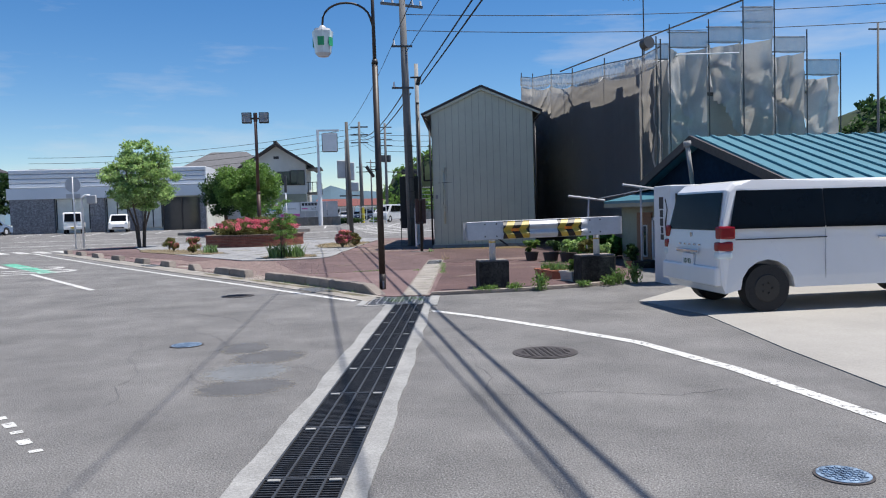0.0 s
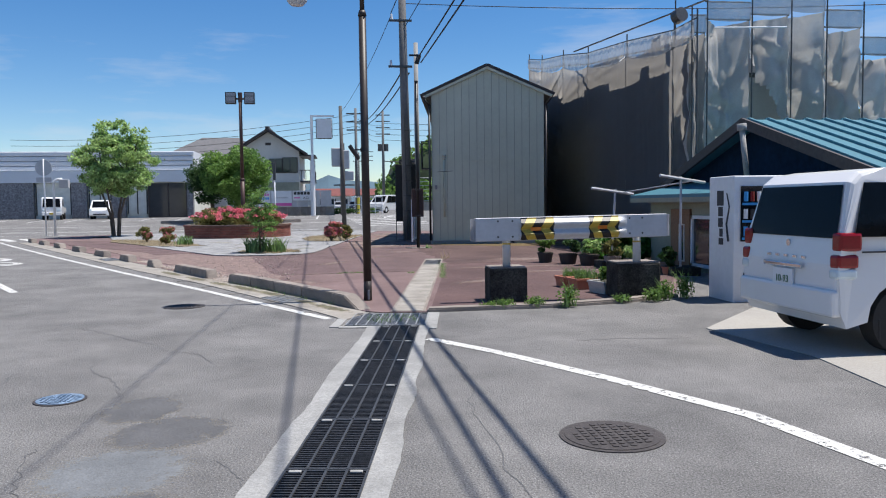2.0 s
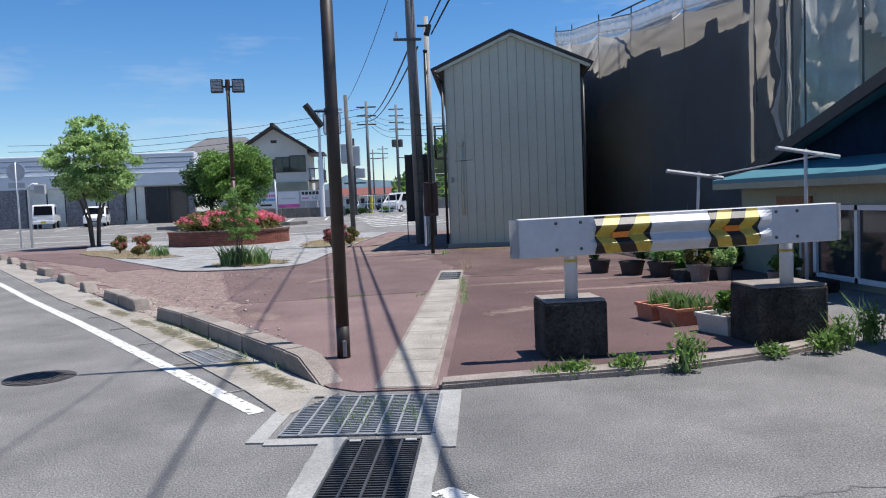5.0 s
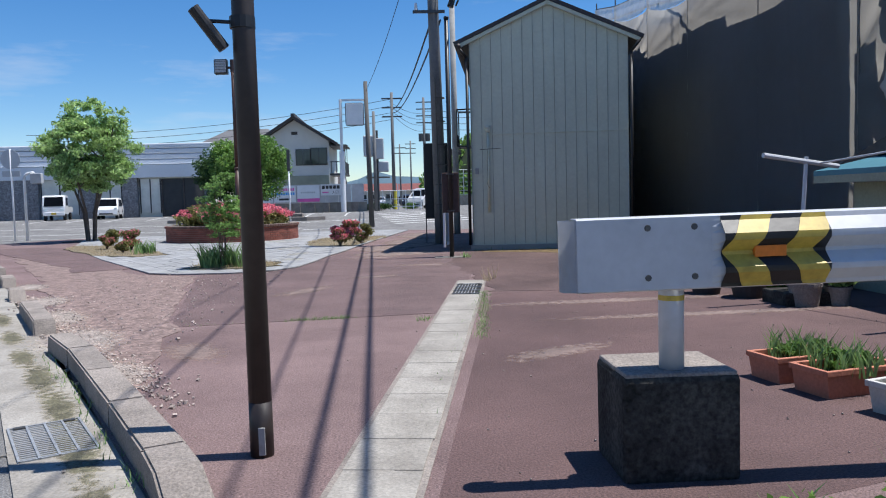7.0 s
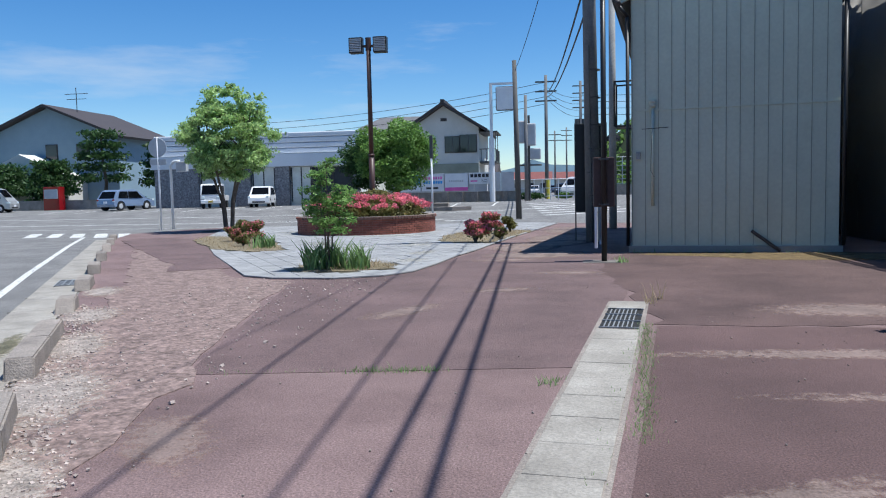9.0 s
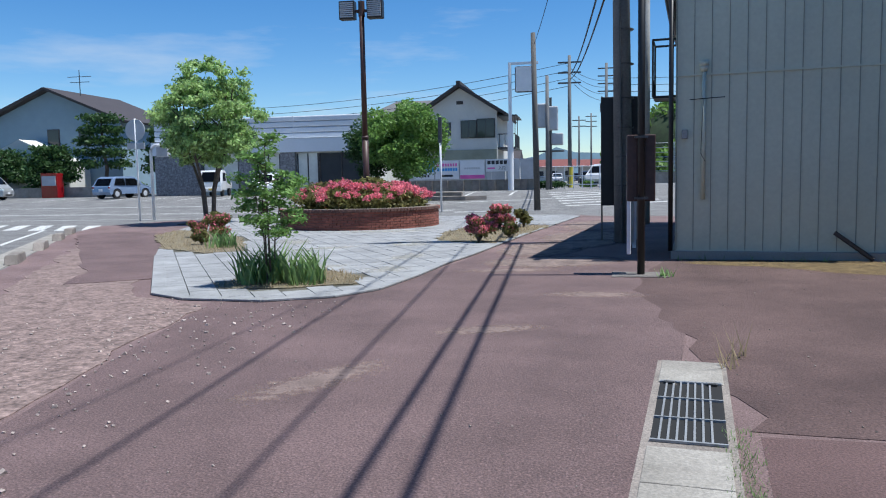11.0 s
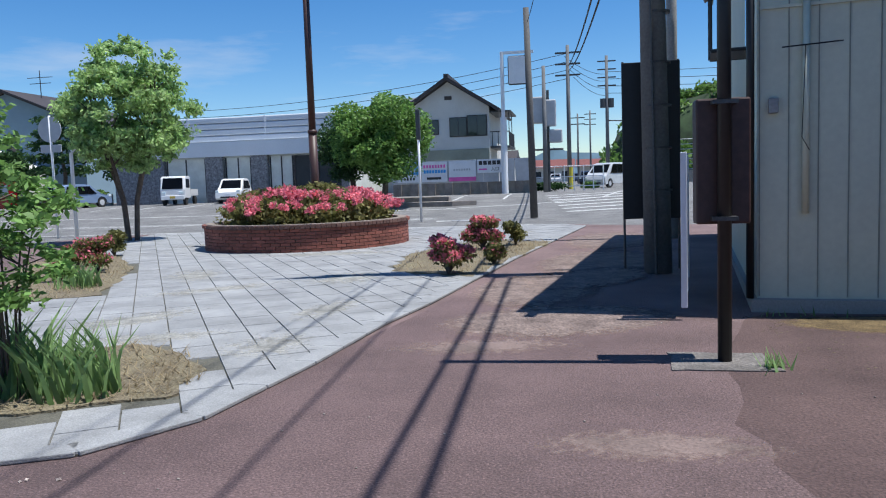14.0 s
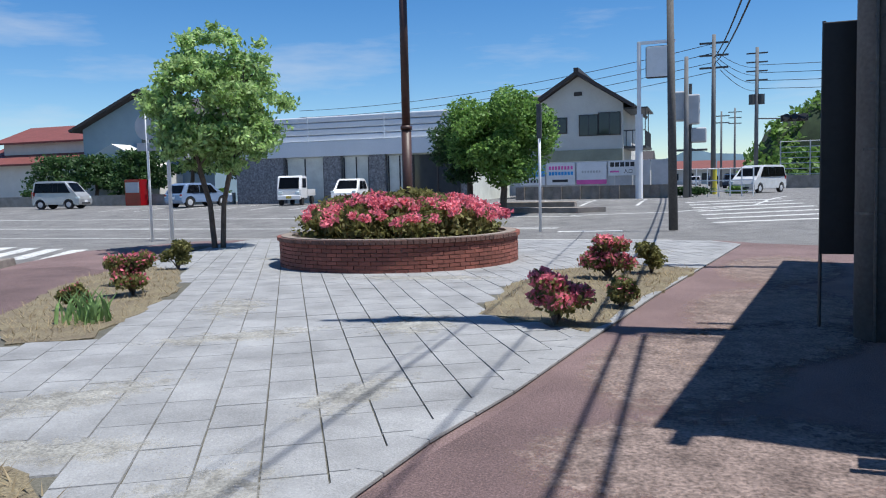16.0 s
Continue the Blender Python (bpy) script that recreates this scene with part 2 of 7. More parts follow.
CAR_BLUE = surface("car_blue", (0.22, 0.3, 0.44), 0.25, 0.3, grain=3, spread=0.01, stains=0.03, bump=0)
TYRE = surface("tyre", (0.015, 0.015, 0.016), 0.8, grain=40, spread=0.2, bump=0.1)
RED_LIGHT = surface("red_lens", (0.24, 0.006, 0.01), 0.15, grain=40, spread=0.1, bump=0)
CHROME = surface("chrome", (0.6, 0.62, 0.65), 0.15, 1.0, grain=5, spread=0.02, bump=0)
BRICK = surface("planter_brick", (0.22, 0.075, 0.055), 0.85, grain=60, spread=0.2, stain=2.5, stains=0.2, bump=0.4, each=0.22)
MORTAR = surface("mortar", (0.24, 0.2, 0.17), 0.95, grain=60, spread=0.2, bump=0.3)
BARK = surface("bark", (0.11, 0.085, 0.065), 0.95, grain=30, spread=0.3, stain=4, stains=0.3, bump=0.8)
LEAF_LIGHT = leafy("young_leaves", (0.25, 0.42, 0.11), (0.42, 0.54, 0.25))
LEAF_MID = leafy("mid_leaves", (0.11, 0.21, 0.05), (0.18, 0.29, 0.07))
LEAF_DARK = leafy("dark_leaves", (0.035, 0.08, 0.025), (0.06, 0.12, 0.04))
LEAF_OLIVE = leafy("azalea_leaves", (0.14, 0.17, 0.045), (0.24, 0.2, 0.085))
PINK = leafy("azalea_flowers", (0.74, 0.13, 0.22), (0.8, 0.32, 0.34), 0.3)
BLADE = leafy("iris_blades", (0.14, 0.25, 0.08), (0.24, 0.35, 0.14))
DRY = leafy("dry_stalks", (0.33, 0.26, 0.17), (0.27, 0.22, 0.13), 0.3)
SIGN_BLUE = surface("sign_blue", (0.03, 0.3, 0.68), 0.5, grain=10, spread=0.03, bump=0)
SIGN_PINK = surface("sign_pink", (0.7, 0.12, 0.4), 0.5, grain=10, spread=0.03, bump=0)
SIGN_GREY = surface("sign_grey", (0.45, 0.46, 0.48), 0.5, grain=10, spread=0.03, bump=0)
INK = surface("sign_ink", (0.03, 0.03, 0.035), 0.6, grain=10, spread=0.03, bump=0)
SLATE = surface("stone_facing", (0.2, 0.2, 0.21), 0.9, grain=9, spread=0.45, stain=4.0, stains=0.3, bump=1.0)
STORE_GREY = surface("store_fascia", (0.626, 0.653, 0.69), 0.5, grain=10, spread=0.03, stain=0.4, stains=0.05, bump=0.03)
STORE_WALL = surface("store_panel", (0.6, 0.62, 0.58), 0.7, grain=20, spread=0.05, bump=0.05)
PINK_WOOD = surface("timber_wall", (0.25, 0.14, 0.08), 0.8, grain=20, spread=0.2, bump=0.2)
TERRA = surface("terracotta", (0.42, 0.16, 0.1), 0.85, grain=40, spread=0.12, bump=0.2)
FOAM = surface("styrofoam", (0.46, 0.45, 0.42), 0.9, grain=60, spread=0.08, stain=4, stains=0.15, bump=0.2)
PLASTIC_BLACK = surface("black_plastic", (0.025, 0.025, 0.027), 0.6, grain=40, spread=0.2, bump=0.1)
SOIL = surface("soil", (0.07, 0.05, 0.035), 1.0, grain=60, spread=0.4, bump=0.8)
HILL = surface("wooded_hill", (0.014, 0.028, 0.01), 0.95, grain=0.5, spread=0.5, stain=0.1, stains=0.4, bump=1.0, tone=(0.025, 0.045, 0.015))
FAR_HILL = surface("far_mountain", (0.12, 0.19, 0.24), 1.0, grain=0.02, spread=0.15, stain=0.004, stains=0.1, bump=0)
RED_ROOF = surface("red_tile_roof", (0.17, 0.05, 0.042), 0.7, grain=8, spread=0.2, bump=0.2)
WIRE = surface("cable_rubber", (0.015, 0.015, 0.017), 0.7, bump=0)


# ---- mesh helpers ----
def box(bm, x0, x1, y0, y1, z0, z1, m=None, bevel=0.0):
    """A box, its upright and level edges bevelled, put through m."""
    v = bmesh.ops.create_cube(bm, size=1)["verts"]
    bmesh.ops.transform(bm, verts=v, matrix=Matrix.LocRotScale(((x0 + x1) / 2, (y0 + y1) / 2, (z0 + z1) / 2), None, (x1 - x0, y1 - y0, z1 - z0)))
    if bevel:
        e = list({e for p in v for e in p.link_edges})
        r = bmesh.ops.bevel(bm, geom=e, offset=bevel, segments=2, affect="EDGES", profile=0.5)
        v = list({p for f in r["faces"] for p in f.verts} | {p for p in v if p.is_valid})
    if m is not None:
        bmesh.ops.transform(bm, verts=v, matrix=m)
    return v


def rod(bm, a, b, r0, r1=None, n=10, caps=True):
    """A round bar from a to b."""
    a, b = Vector(a), Vector(b)
    d = b - a
    m = Matrix.Translation((a + b) / 2) @ d.to_track_quat("Z", "Y").to_matrix().to_4x4()
    return bmesh.ops.create_cone(bm, cap_ends=caps, segments=n, radius1=r0, radius2=r0 if r1 is None else r1, depth=d.length, matrix=m)["verts"]


def slab(bm, pts, z0, z1):
    """An upright prism over the outline pts."""
    lo = [bm.verts.new((x, y, z0)) for x, y in pts]
    hi = [bm.verts.new((x, y, z1)) for x, y in pts]
    area = sum(pts[i - 1][0] * pts[i][1] - pts[i][0] * pts[i - 1][1] for i in range(len(pts)))
    if area < 0:
        lo.reverse(), hi.reverse()
    bm.faces.new(hi)
    bm.faces.new(lo[::-1])
    for i in range(len(lo)):
        bm.faces.new((lo[i - 1], lo[i], hi[i], hi[i - 1]))


def profile(bm, pts, y0, y1):
    """The outline pts in x, z drawn out from y0 to y1."""
    a = [bm.verts.new((x, y0, z)) for x, z in pts]
    b = [bm.verts.new((x, y1, z)) for x, z in pts]
    bm.faces.new(a)
    bm.faces.new(b[::-1])
    for i in range(len(a)):
        bm.faces.new((a[i], a[i - 1], b[i - 1], b[i]))


def mesh(name, bm, material, smooth=False):
    bmesh.ops.recalc_face_normals(bm, faces=bm.faces)
    d = bpy.data.meshes.new(name)
    bm.to_mesh(d)
    bm.free()
    d.materials.append(material)
    if smooth:
        d.polygons.foreach_set("use_smooth", [True] * len(d.polygons))
    return d


def thing(name, at=None, label="", category="", group="", kind=""):
    """An Empty at the base of a thing that has parts."""
    ob = new(name)
    ob.empty_display_size = 0.1
    if at is not None:
        ob.matrix_world = at
    return tagged(ob, label, category, group, kind)


def part(name, bm, material, parent, label="", smooth=False, at=None, kind=""):
    ob = new(name, mesh(name, bm, material, smooth))
    ob.parent = parent
    if at is not None:
        ob.matrix_basis = at
    return tagged(ob, label, kind=kind)


def single(name, bm, material, label="", category="", group="", kind="", smooth=False, at=None):
    ob = new(name, mesh(name, bm, material, smooth))
    if at is not None:
        ob.matrix_world = at
    return tagged(ob, label, category, group, kind)


def B():
    return bmesh.new()


def lift(y):
    """The ground's height: level to the far road, then gently up to the shops."""
    u = min(max((y - 46) / 18, 0), 1)
    return 0.6 * u * u * (3 - 2 * u)


def ribbon(bm, pts, width, z, step=2.0):
    """A painted band along pts, laid on the ground."""
    line = []
    for (x0, y0), (x1, y1) in zip(pts, pts[1:]):
        n = max(1, int(math.hypot(x1 - x0, y1 - y0) / step))
        line += [(x0 + (x1 - x0) * i / n, y0 + (y1 - y0) * i / n) for i in range(n)]
    line.append(pts[-1])
    rows = []
    for i, (x, y) in enumerate(line):
        a, b = line[max(i - 1, 0)], line[min(i + 1, len(line) - 1)]
        d = Vector((b[0] - a[0], b[1] - a[1])).normalized() * width / 2
        rows.append([bm.verts.new((x - d.y, y + d.x, lift(y + d.x) + z)), bm.verts.new((x + d.y, y - d.x, lift(y - d.x) + z))])
    for p, q in zip(rows, rows[1:]):
        bm.faces.new((p[0], p[1], q[1], q[0]))


SKEW = -8.5  # the street's own turn
def street(x, y, z=0.0, turn=0.0):
    return pose(x, y, z, 0, 0, SKEW + turn)


# ---- ground ----
bm = B()
ys = [-400, -60, 0, 30, 46] + [46 + i for i in range(1, 19)] + [90, 200, 600, 2500]
rows = [[bm.verts.new((x, y, lift(y))) for x in (-2500, -300, -60, 0, 60, 300, 2500)] for y in ys]
for p, q in zip(rows, rows[1:]):
    for i in range(6):
        bm.faces.new((p[i], p[i + 1], q[i + 1], q[i]))
single("ground", bm, ASPHALT, "grey worn asphalt roadway and car parks", "ground", kind="structure")

def rough(pts, amp, step=0.35, seed=0.0):
    """The outline with uneven, broken edges."""
    out = []
    for (x0, y0), (x1, y1) in zip(pts, pts[1:] + pts[:1]):
        n = max(1, int(math.hypot(x1 - x0, y1 - y0) / step))
        for i in range(n):
            x, y = x0 + (x1 - x0) * i / n, y0 + (y1 - y0) * i / n
            v = noise.noise_vector((x * 1.7 + seed, y * 1.7, seed)) + 0.6 * noise.noise_vector((x * 5 + seed, y * 5, 2.0))
            out.append((x + v.x * amp, y + v.y * amp))
    return out


PLAZA = [(0.78, 9.6), (-1.85, 14.35), (-3.85, 17.9), (-5.75, 21.5), (-8.3, 26.0), (-13.2, 34.5), (-14.6, 38.0), (-13.6, 41.6), (-12.0, 42.3), (1.6, 42.5), (2.6, 41.6), (4.0, 41.0), (14.0, 40.0), (14.0, 24.0), (8.6, 17.0),
         (7.3, 13.6), (6.3, 11.8), (5.6, 10.35), (3.4, 9.62), (2.1, 9.5), (1.62, 9.35), (1.0, 9.42)]
bm = B()
slab(bm, PLAZA, -0.2, 0.012)
single("pavement", bm, RED, "faded red asphalt pavement", "pavement", kind="structure")
# East slabs, each darker maroon than the main red pavement.
bm = B()
slab(bm, [(1.72, 9.75), (3.4, 9.85), (5.5, 10.55), (7.2, 13.8), (8.6, 17.4), (2.95, 17.6)], 0.0, 0.0135)
single("pavement_east", bm, RED_EAST, "maroon asphalt yard beside the gutter covers", "pavement", kind="structure")
bm = B()
slab(bm, rough([(2.95, 17.65), (8.6, 17.45), (13.9, 24.0), (13.9, 25.2), (3.5, 26.6), (3.1, 25.0), (2.7, 23.0), (2.9, 20.5)], 0.2), 0.0, 0.0165)
single("pavement_yard", bm, RED_DARK, "darker maroon asphalt before the building", "pavement", kind="structure")
bm = B()
slab(bm, [(-0.95, 15.35), (2.2, 15.75), (3.2, 22.0), (3.4, 26.0), (2.0, 27.4), (0.3, 27.6), (-0.3, 24.5), (-0.9, 22.2), (-1.7, 21.8), (-2.3, 21.9)], 0.0, 0.016)
single("pavement_patch", bm, RED_OLD, "greyish weathered red asphalt patch", "pavement", kind="structure")
bm = B()
slab(bm, rough([(-1.0, 15.4), (-2.3, 21.7), (-3.5, 22.1), (-6.3, 27.1), (-9.4, 32.8), (-10.9, 32.0), (-6.9, 24.8), (-5.4, 22.0), (-3.6, 18.5), (-2.0, 15.2), (-0.55, 12.6), (-0.2, 12.3)], 0.22), 0.0, 0.02)
single("worn_strip", bm, RED_WORN, "crumbled pinkish red paving rubble strip", "pavement", kind="structure")
bm = B()
slab(bm, rough([(-5.9, 24.6), (-5.2, 23.2), (-4.2, 24.0), (-6.4, 28.4), (-9.4, 33.8), (-11.5, 34.6), (-12.4, 33.6)], 0.12, seed=3.0), 0.0, 0.026)
single("asphalt_strip", bm, RED_OLD, "dark reddish asphalt repair beside the kerb", "pavement", kind="structure")

PAVED = [(-3.35, 22.35), (-2.7, 21.95), (-1.66, 21.85), (-0.9, 22.2), (-0.5, 22.85), (-0.28, 24.3), (-0.12, 26.0), (0.1, 27.2), (0.36, 29.3), (0.75, 32.3), (1.28, 35.7), (2.1, 41.0), (1.4, 42.1), (-11.9, 42.1), (-11.6, 40.0), (-9.45, 33.5), (-6.15, 27.2)]
bm = B()
slab(bm, PAVED, -0.1, 0.03)
single("paved_area", bm, PAVING_BED, "mossy mortar bed under grey paving stones", "paving", kind="structure")
BEDS = [[(-2.75, 22.85), (-1.8, 22.75), (-1.0, 23.2), (-0.95, 23.8), (-1.5, 24.6), (-2.3, 24.9), (-2.9, 24.0)],
        [(-5.3, 27.6), (-4.75, 28.1), (-6.3, 31.6), (-8.3, 34.1), (-9.9, 34.8), (-9.3, 32.6), (-6.8, 28.6)],
        [(-1.1, 30.4), (0.33, 29.6), (0.85, 33.0), (1.25, 35.6), (0.2, 36.0), (-1.0, 35.4), (-1.4, 33.0)]]
for pts in BEDS:
    bm = B()
    slab(bm, rough(pts, 0.14, 0.2), 0.0, 0.048)
    single("planting_bed", bm, DRY_GRASS, "dry grass and soil planting bed", "bed", kind="structure")

RED_PALE = worn("pale_worn_asphalt", (0.174, 0.126, 0.111), 14.0, 0.46, rough=0.95, grain=50, spread=0.3, stain=2.0, stains=0.3, bump=0.4)
MOSS = worn("brown_moss", (0.11, 0.07, 0.032), 13.0, 0.66, rough=1.0, grain=60, spread=0.5, stain=5.0, stains=0.4, bump=1.0, tone=(0.15, 0.11, 0.05))
DIRT = worn("paving_dirt", (0.235, 0.23, 0.21), 9.0, 0.36, rough=1.0, grain=50, spread=0.4, stain=4.0, stains=0.4, bump=0.6, tone=(0.25, 0.245, 0.225))


def decal(name, x, y, w, d, turn, z, material, label, category="pavement"):
    bm = B()
    bm.faces.new([bm.verts.new(q) for q in ((-w / 2, -d / 2, 0), (w / 2, -d / 2, 0), (w / 2, d / 2, 0), (-w / 2, d / 2, 0))])
    ob = single(name, bm, material, label, category, kind="structure", at=pose(x, y, z, 0, 0, turn))
    ob.visible_shadow = False


for k, (x, y, w, d, turn) in enumerate(((5.2, 18.6, 2.6, 1.3, 0), (4.4, 16.3, 4.6, 0.5, 3), (5.2, 15.0, 5.0, 0.4, 2), (2.2, 22.6, 1.6, 0.6, 0), (1.2, 20.4, 1.4, 0.5, 20), (0.2, 18.5, 1.8, 0.6, 60), (1.0, 25.0, 2.0, 0.8, 10), (3.0, 13.2, 1.6, 0.5, 30), (-0.3, 13.8, 1.4, 0.7, -60))):
    decal("worn_patch", x, y, w, d, turn, 0.0175 + 0.0003 * k, RED_PALE, "pale worn streak in the red asphalt")
DARK_WEAR = worn("crumbled_asphalt", (0.165, 0.118, 0.104), 10.0, 0.6, rough=1.0, grain=35, spread=0.5, stain=4.0, stains=0.4, bump=1.0, tone=(0.2, 0.155, 0.135))
for k, (x, y, w, d, turn) in enumerate(((1.3, 28.5, 3.4, 1.8, 84), (2.2, 31.5, 4.6, 2.2, 84), (1.6, 26.2, 2.6, 1.8, 20), (2.6, 36.0, 5.0, 2.2, 84), (2.0, 29.5, 3.0, 1.6, 60))):
    decal("crumbled_patch", x, y, w, d, turn, 0.0225 + 0.0004 * k, DARK_WEAR, "pinkish crumbled patch of maroon asphalt")
for k, (x, y, w, d, turn) in enumerate(((-3.0, 26.2, 2.6, 1.2, 60), (-1.0, 26.8, 2.2, 1.0, 80), (-4.4, 30.2, 3.0, 1.4, 120), (-1.6, 29.6, 2.4, 1.6, 90), (-3.0, 33.6, 4.6, 1.2, 10), (-0.9, 24.9, 1.8, 1.2, 100), (-3.2, 28.5, 3.2, 1.0, 40), (0.3, 38.6, 2.4, 1.4, 80), (-7.4, 36.6, 2.6, 1.4, 50), (-2.2, 25.2, 2.4, 0.8, 20))):
    decal("dirt_film", x, y, w, d, turn, 0.0505 + 0.0004 * k, DIRT, "thin film of dirt and moss over the paving", "dirt")
RUBBLE_FILM = worn("pale_rubble_dust", (0.279, 0.239, 0.211), 16.0, 0.5, rough=1.0, grain=40, spread=0.4, stain=6.0, stains=0.4, bump=1.0)
for k, (x, y, w, d, turn) in enumerate(((-0.75, 13.0, 1.8, 0.7, 118), (-1.7, 14.7, 2.2, 1.1, 118), (-2.6, 16.4, 2.0, 0.8, 118), (-3.6, 18.2, 1.8, 0.9, 118), (-4.8, 20.4, 1.6, 0.7, 118))):
    decal("rubble_dust", x, y, w, d, turn, 0.0225 + 0.0004 * k, RUBBLE_FILM, "pale crushed paving dust beside the kerb", "rubble")
for k, (x, y, w, d) in enumerate(((4.6, 25.9, 2.0, 0.9), (5.8, 25.6, 2.6, 1.5), (7.3, 25.2, 3.0, 1.9), (6.4, 25.0, 2.6, 1.4), (8.4, 24.9, 2.6, 1.6))):
    decal("moss_patch", x, y, w, d, SKEW, 0.021 + 0.0004 * k, MOSS, "brown dried moss spread along the wall foot", "moss")
bm = B()
random.seed(21)
for _ in range(1500):
    x = random.uniform(3.4, 9.0)
    y = 26.35 - 0.15 * (x - 3.6) - random.random() ** 2.2 * 2.2
    s = random.uniform(0.004, 0.013)
    box(bm, -s, s, -s * 0.8, s * 0.8, -0.005, s * 0.35, pose(x, y, 0.014, 0, 0, random.uniform(0, 180)))
single("moss_crumbs", bm, surface("moss_dirt", (0.11, 0.085, 0.055), 1.0, grain=40, spread=0.4, bump=0.6, each=0.4), "brown moss and dirt crumbs along the wall", "dirt", kind="stuff")
bm = B()
for _ in range(330):
    x, y = random.uniform(-0.5, 6.5), random.uniform(9.8, 24.0)
    s = random.uniform(0.003, 0.006)
    box(bm, -s, s, -s, s, -s * 0.5, s, pose(x, y, 0.018, 20, 15, random.uniform(0, 90)))
single("pebbles", bm, KERB, "small pale pebbles strewn over the pavement", "pebbles", kind="stuff")

# right-hand forecourt
bm = B()
slab(bm, [(4.65, 7.35), (4.9, 5.7), (4.52, 3.1), (4.35, 1.5), (4.3, -6), (16, -6), (16, 8.2), (6.2, 9.0)], -0.1, 0.01)
single("forecourt", bm, CONCRETE_PALE, "pale concrete parking forecourt", "forecourt", kind="structure")

# painted lines
bm = B()
ribbon(bm, [(0.3, 9.0), (-1.2, 11.55), (-2.7, 14.1), (-4.7, 17.4), (-8.1, 23.2), (-12.6, 31.1), (-15.4, 36.2)], 0.13, 0.005)
single("line_kerbside", bm, LINE, "worn white painted edge line", "road marking", kind="structure")
bm = B()
ribbon(bm, [(1.43, 7.3), (2.02, 6.42), (2.68, 5.2), (3.3, 3.9), (3.6, 2.4), (3.76, 0.6), (3.8, -4)], 0.14, 0.005, 0.4)
single("line_forecourt", bm, LINE, "white painted line curving along the forecourt", "road marking", kind="structure")
bm = B()
for y, w in ((42.75, 0.16), (47.7, 0.16), (52.9, 0.16), (48.15, 0.12)):
    ribbon(bm, [(-90, y + 0.4), (-3.5 if y > 43 else 0.5, y)], w, 0.006, 4)
for i in range(7):
    ribbon(bm, [(0.3 + i * 0.2, 59.5 - i * 1.6), (4.6 + i * 0.3, 61.5 - i * 1.6)], 0.36, 0.006)
for i in range(5):
    ribbon(bm, [(-13.4 - i * 1.1, 35.6 + 0.2 * i), (-15.2 - i * 1.1, 38.6 + 0.2 * i)], 0.45, 0.006)
ribbon(bm, [(-5.3, 13.3), (-9.0, 19.6)], 0.14, 0.005)
for x, y, l in ((-2.42, 2.15, 0.1), (-2.28, 1.95, 0.16), (-2.12, 1.7, 0.08), (-1.98, 1.46, 0.14), (-1.8, 1.2, 0.07)):
    ribbon(bm, [(x, y), (x + l * 0.53, y - l * 0.85)], 0.08, 0.005)
ribbon(bm, [(-11.2, 23.2), (-14.6, 29.0)], 0.14, 0.005)
for i in range(13):
    ribbon(bm, [(-33 + i * 2.6, 58.0), (-33 + i * 2.6, 63.2)], 0.14, 0.006)
ribbon(bm, [(-4.0, 53.2), (0.0, 54.5), (3.2, 57.5), (5.2, 66)], 0.16, 0.006)
ribbon(bm, [(-3.2, 46.2), (-1.2, 46.6)], 0.5, 0.006)
ribbon(bm, [(-7, 60), (-1.5, 63.5)], 0.14, 0.006)
single("road_markings", bm, LINE, "white road markings and crossing stripes", "road marking", kind="structure")
bm = B()
for x, y, w, h in ((-9.7, 20.6, 1.6, 1.1), (-10.9, 22.4, 1.8, 1.2)):
    n = 28
    for a, b in ((1.0, 0.86),):
        ring = [[bm.verts.new((x + w * k * math.cos(2 * math.pi * i / n), y + h * k * math.sin(2 * math.pi * i / n), 0.006)) for i in range(n)] for k in (a, b)]
        for i in range(n):
            bm.faces.new((ring[0][i - 1], ring[0][i], ring[1][i], ring[1][i - 1]))
ribbon(bm, [(-11.2, 20.4), (-8.2, 20.6)], 0.2, 0.006)
single("road_symbol", bm, LINE, "worn white painted symbol on the road", "road marking", kind="structure")
bm = B()
ribbon(bm, [(-8.6, 19.9), (-12.4, 26.2)], 0.5, 0.004)
single("green_band", bm, GREEN_PAINT, "faded green painted band on the road", "road marking", kind="structure")


# ---- kerbs, gutters and grates ----
def kerb_stone(x0, y0, x1, y1, h=0.18, w=0.22, taper=0.0, tail=0.0):
    d = Vector((x1 - x0, y1 - y0))
    bm = B()
    n = d.length
    pts = [(0, 0), (n, 0), (n - tail, h), (taper, h)]
    a = [bm.verts.new((x, -w / 2, z)) for x, z in pts]
    b = [bm.verts.new((x, w / 2, z)) for x, z in pts]
    bm.faces.new(a)
    bm.faces.new(b[::-1])
    for i in range(4):
        bm.faces.new((a[i], a[i - 1], b[i - 1], b[i]))
    bmesh.ops.bevel(bm, geom=list(bm.edges), offset=0.014, segments=2, affect="EDGES")
    for v in bm.verts:
        v.co += noise.noise_vector(v.co * 7 + Vector((x0, y0, 0))) * 0.006
    return single("kerb_stone", bm, KERB, "grey weathered concrete kerb stone on the road edge", "kerb", "kerb stones", at=pose(x0, y0, 0, 0, 0, math.degrees(math.atan2(d.y, d.x))))


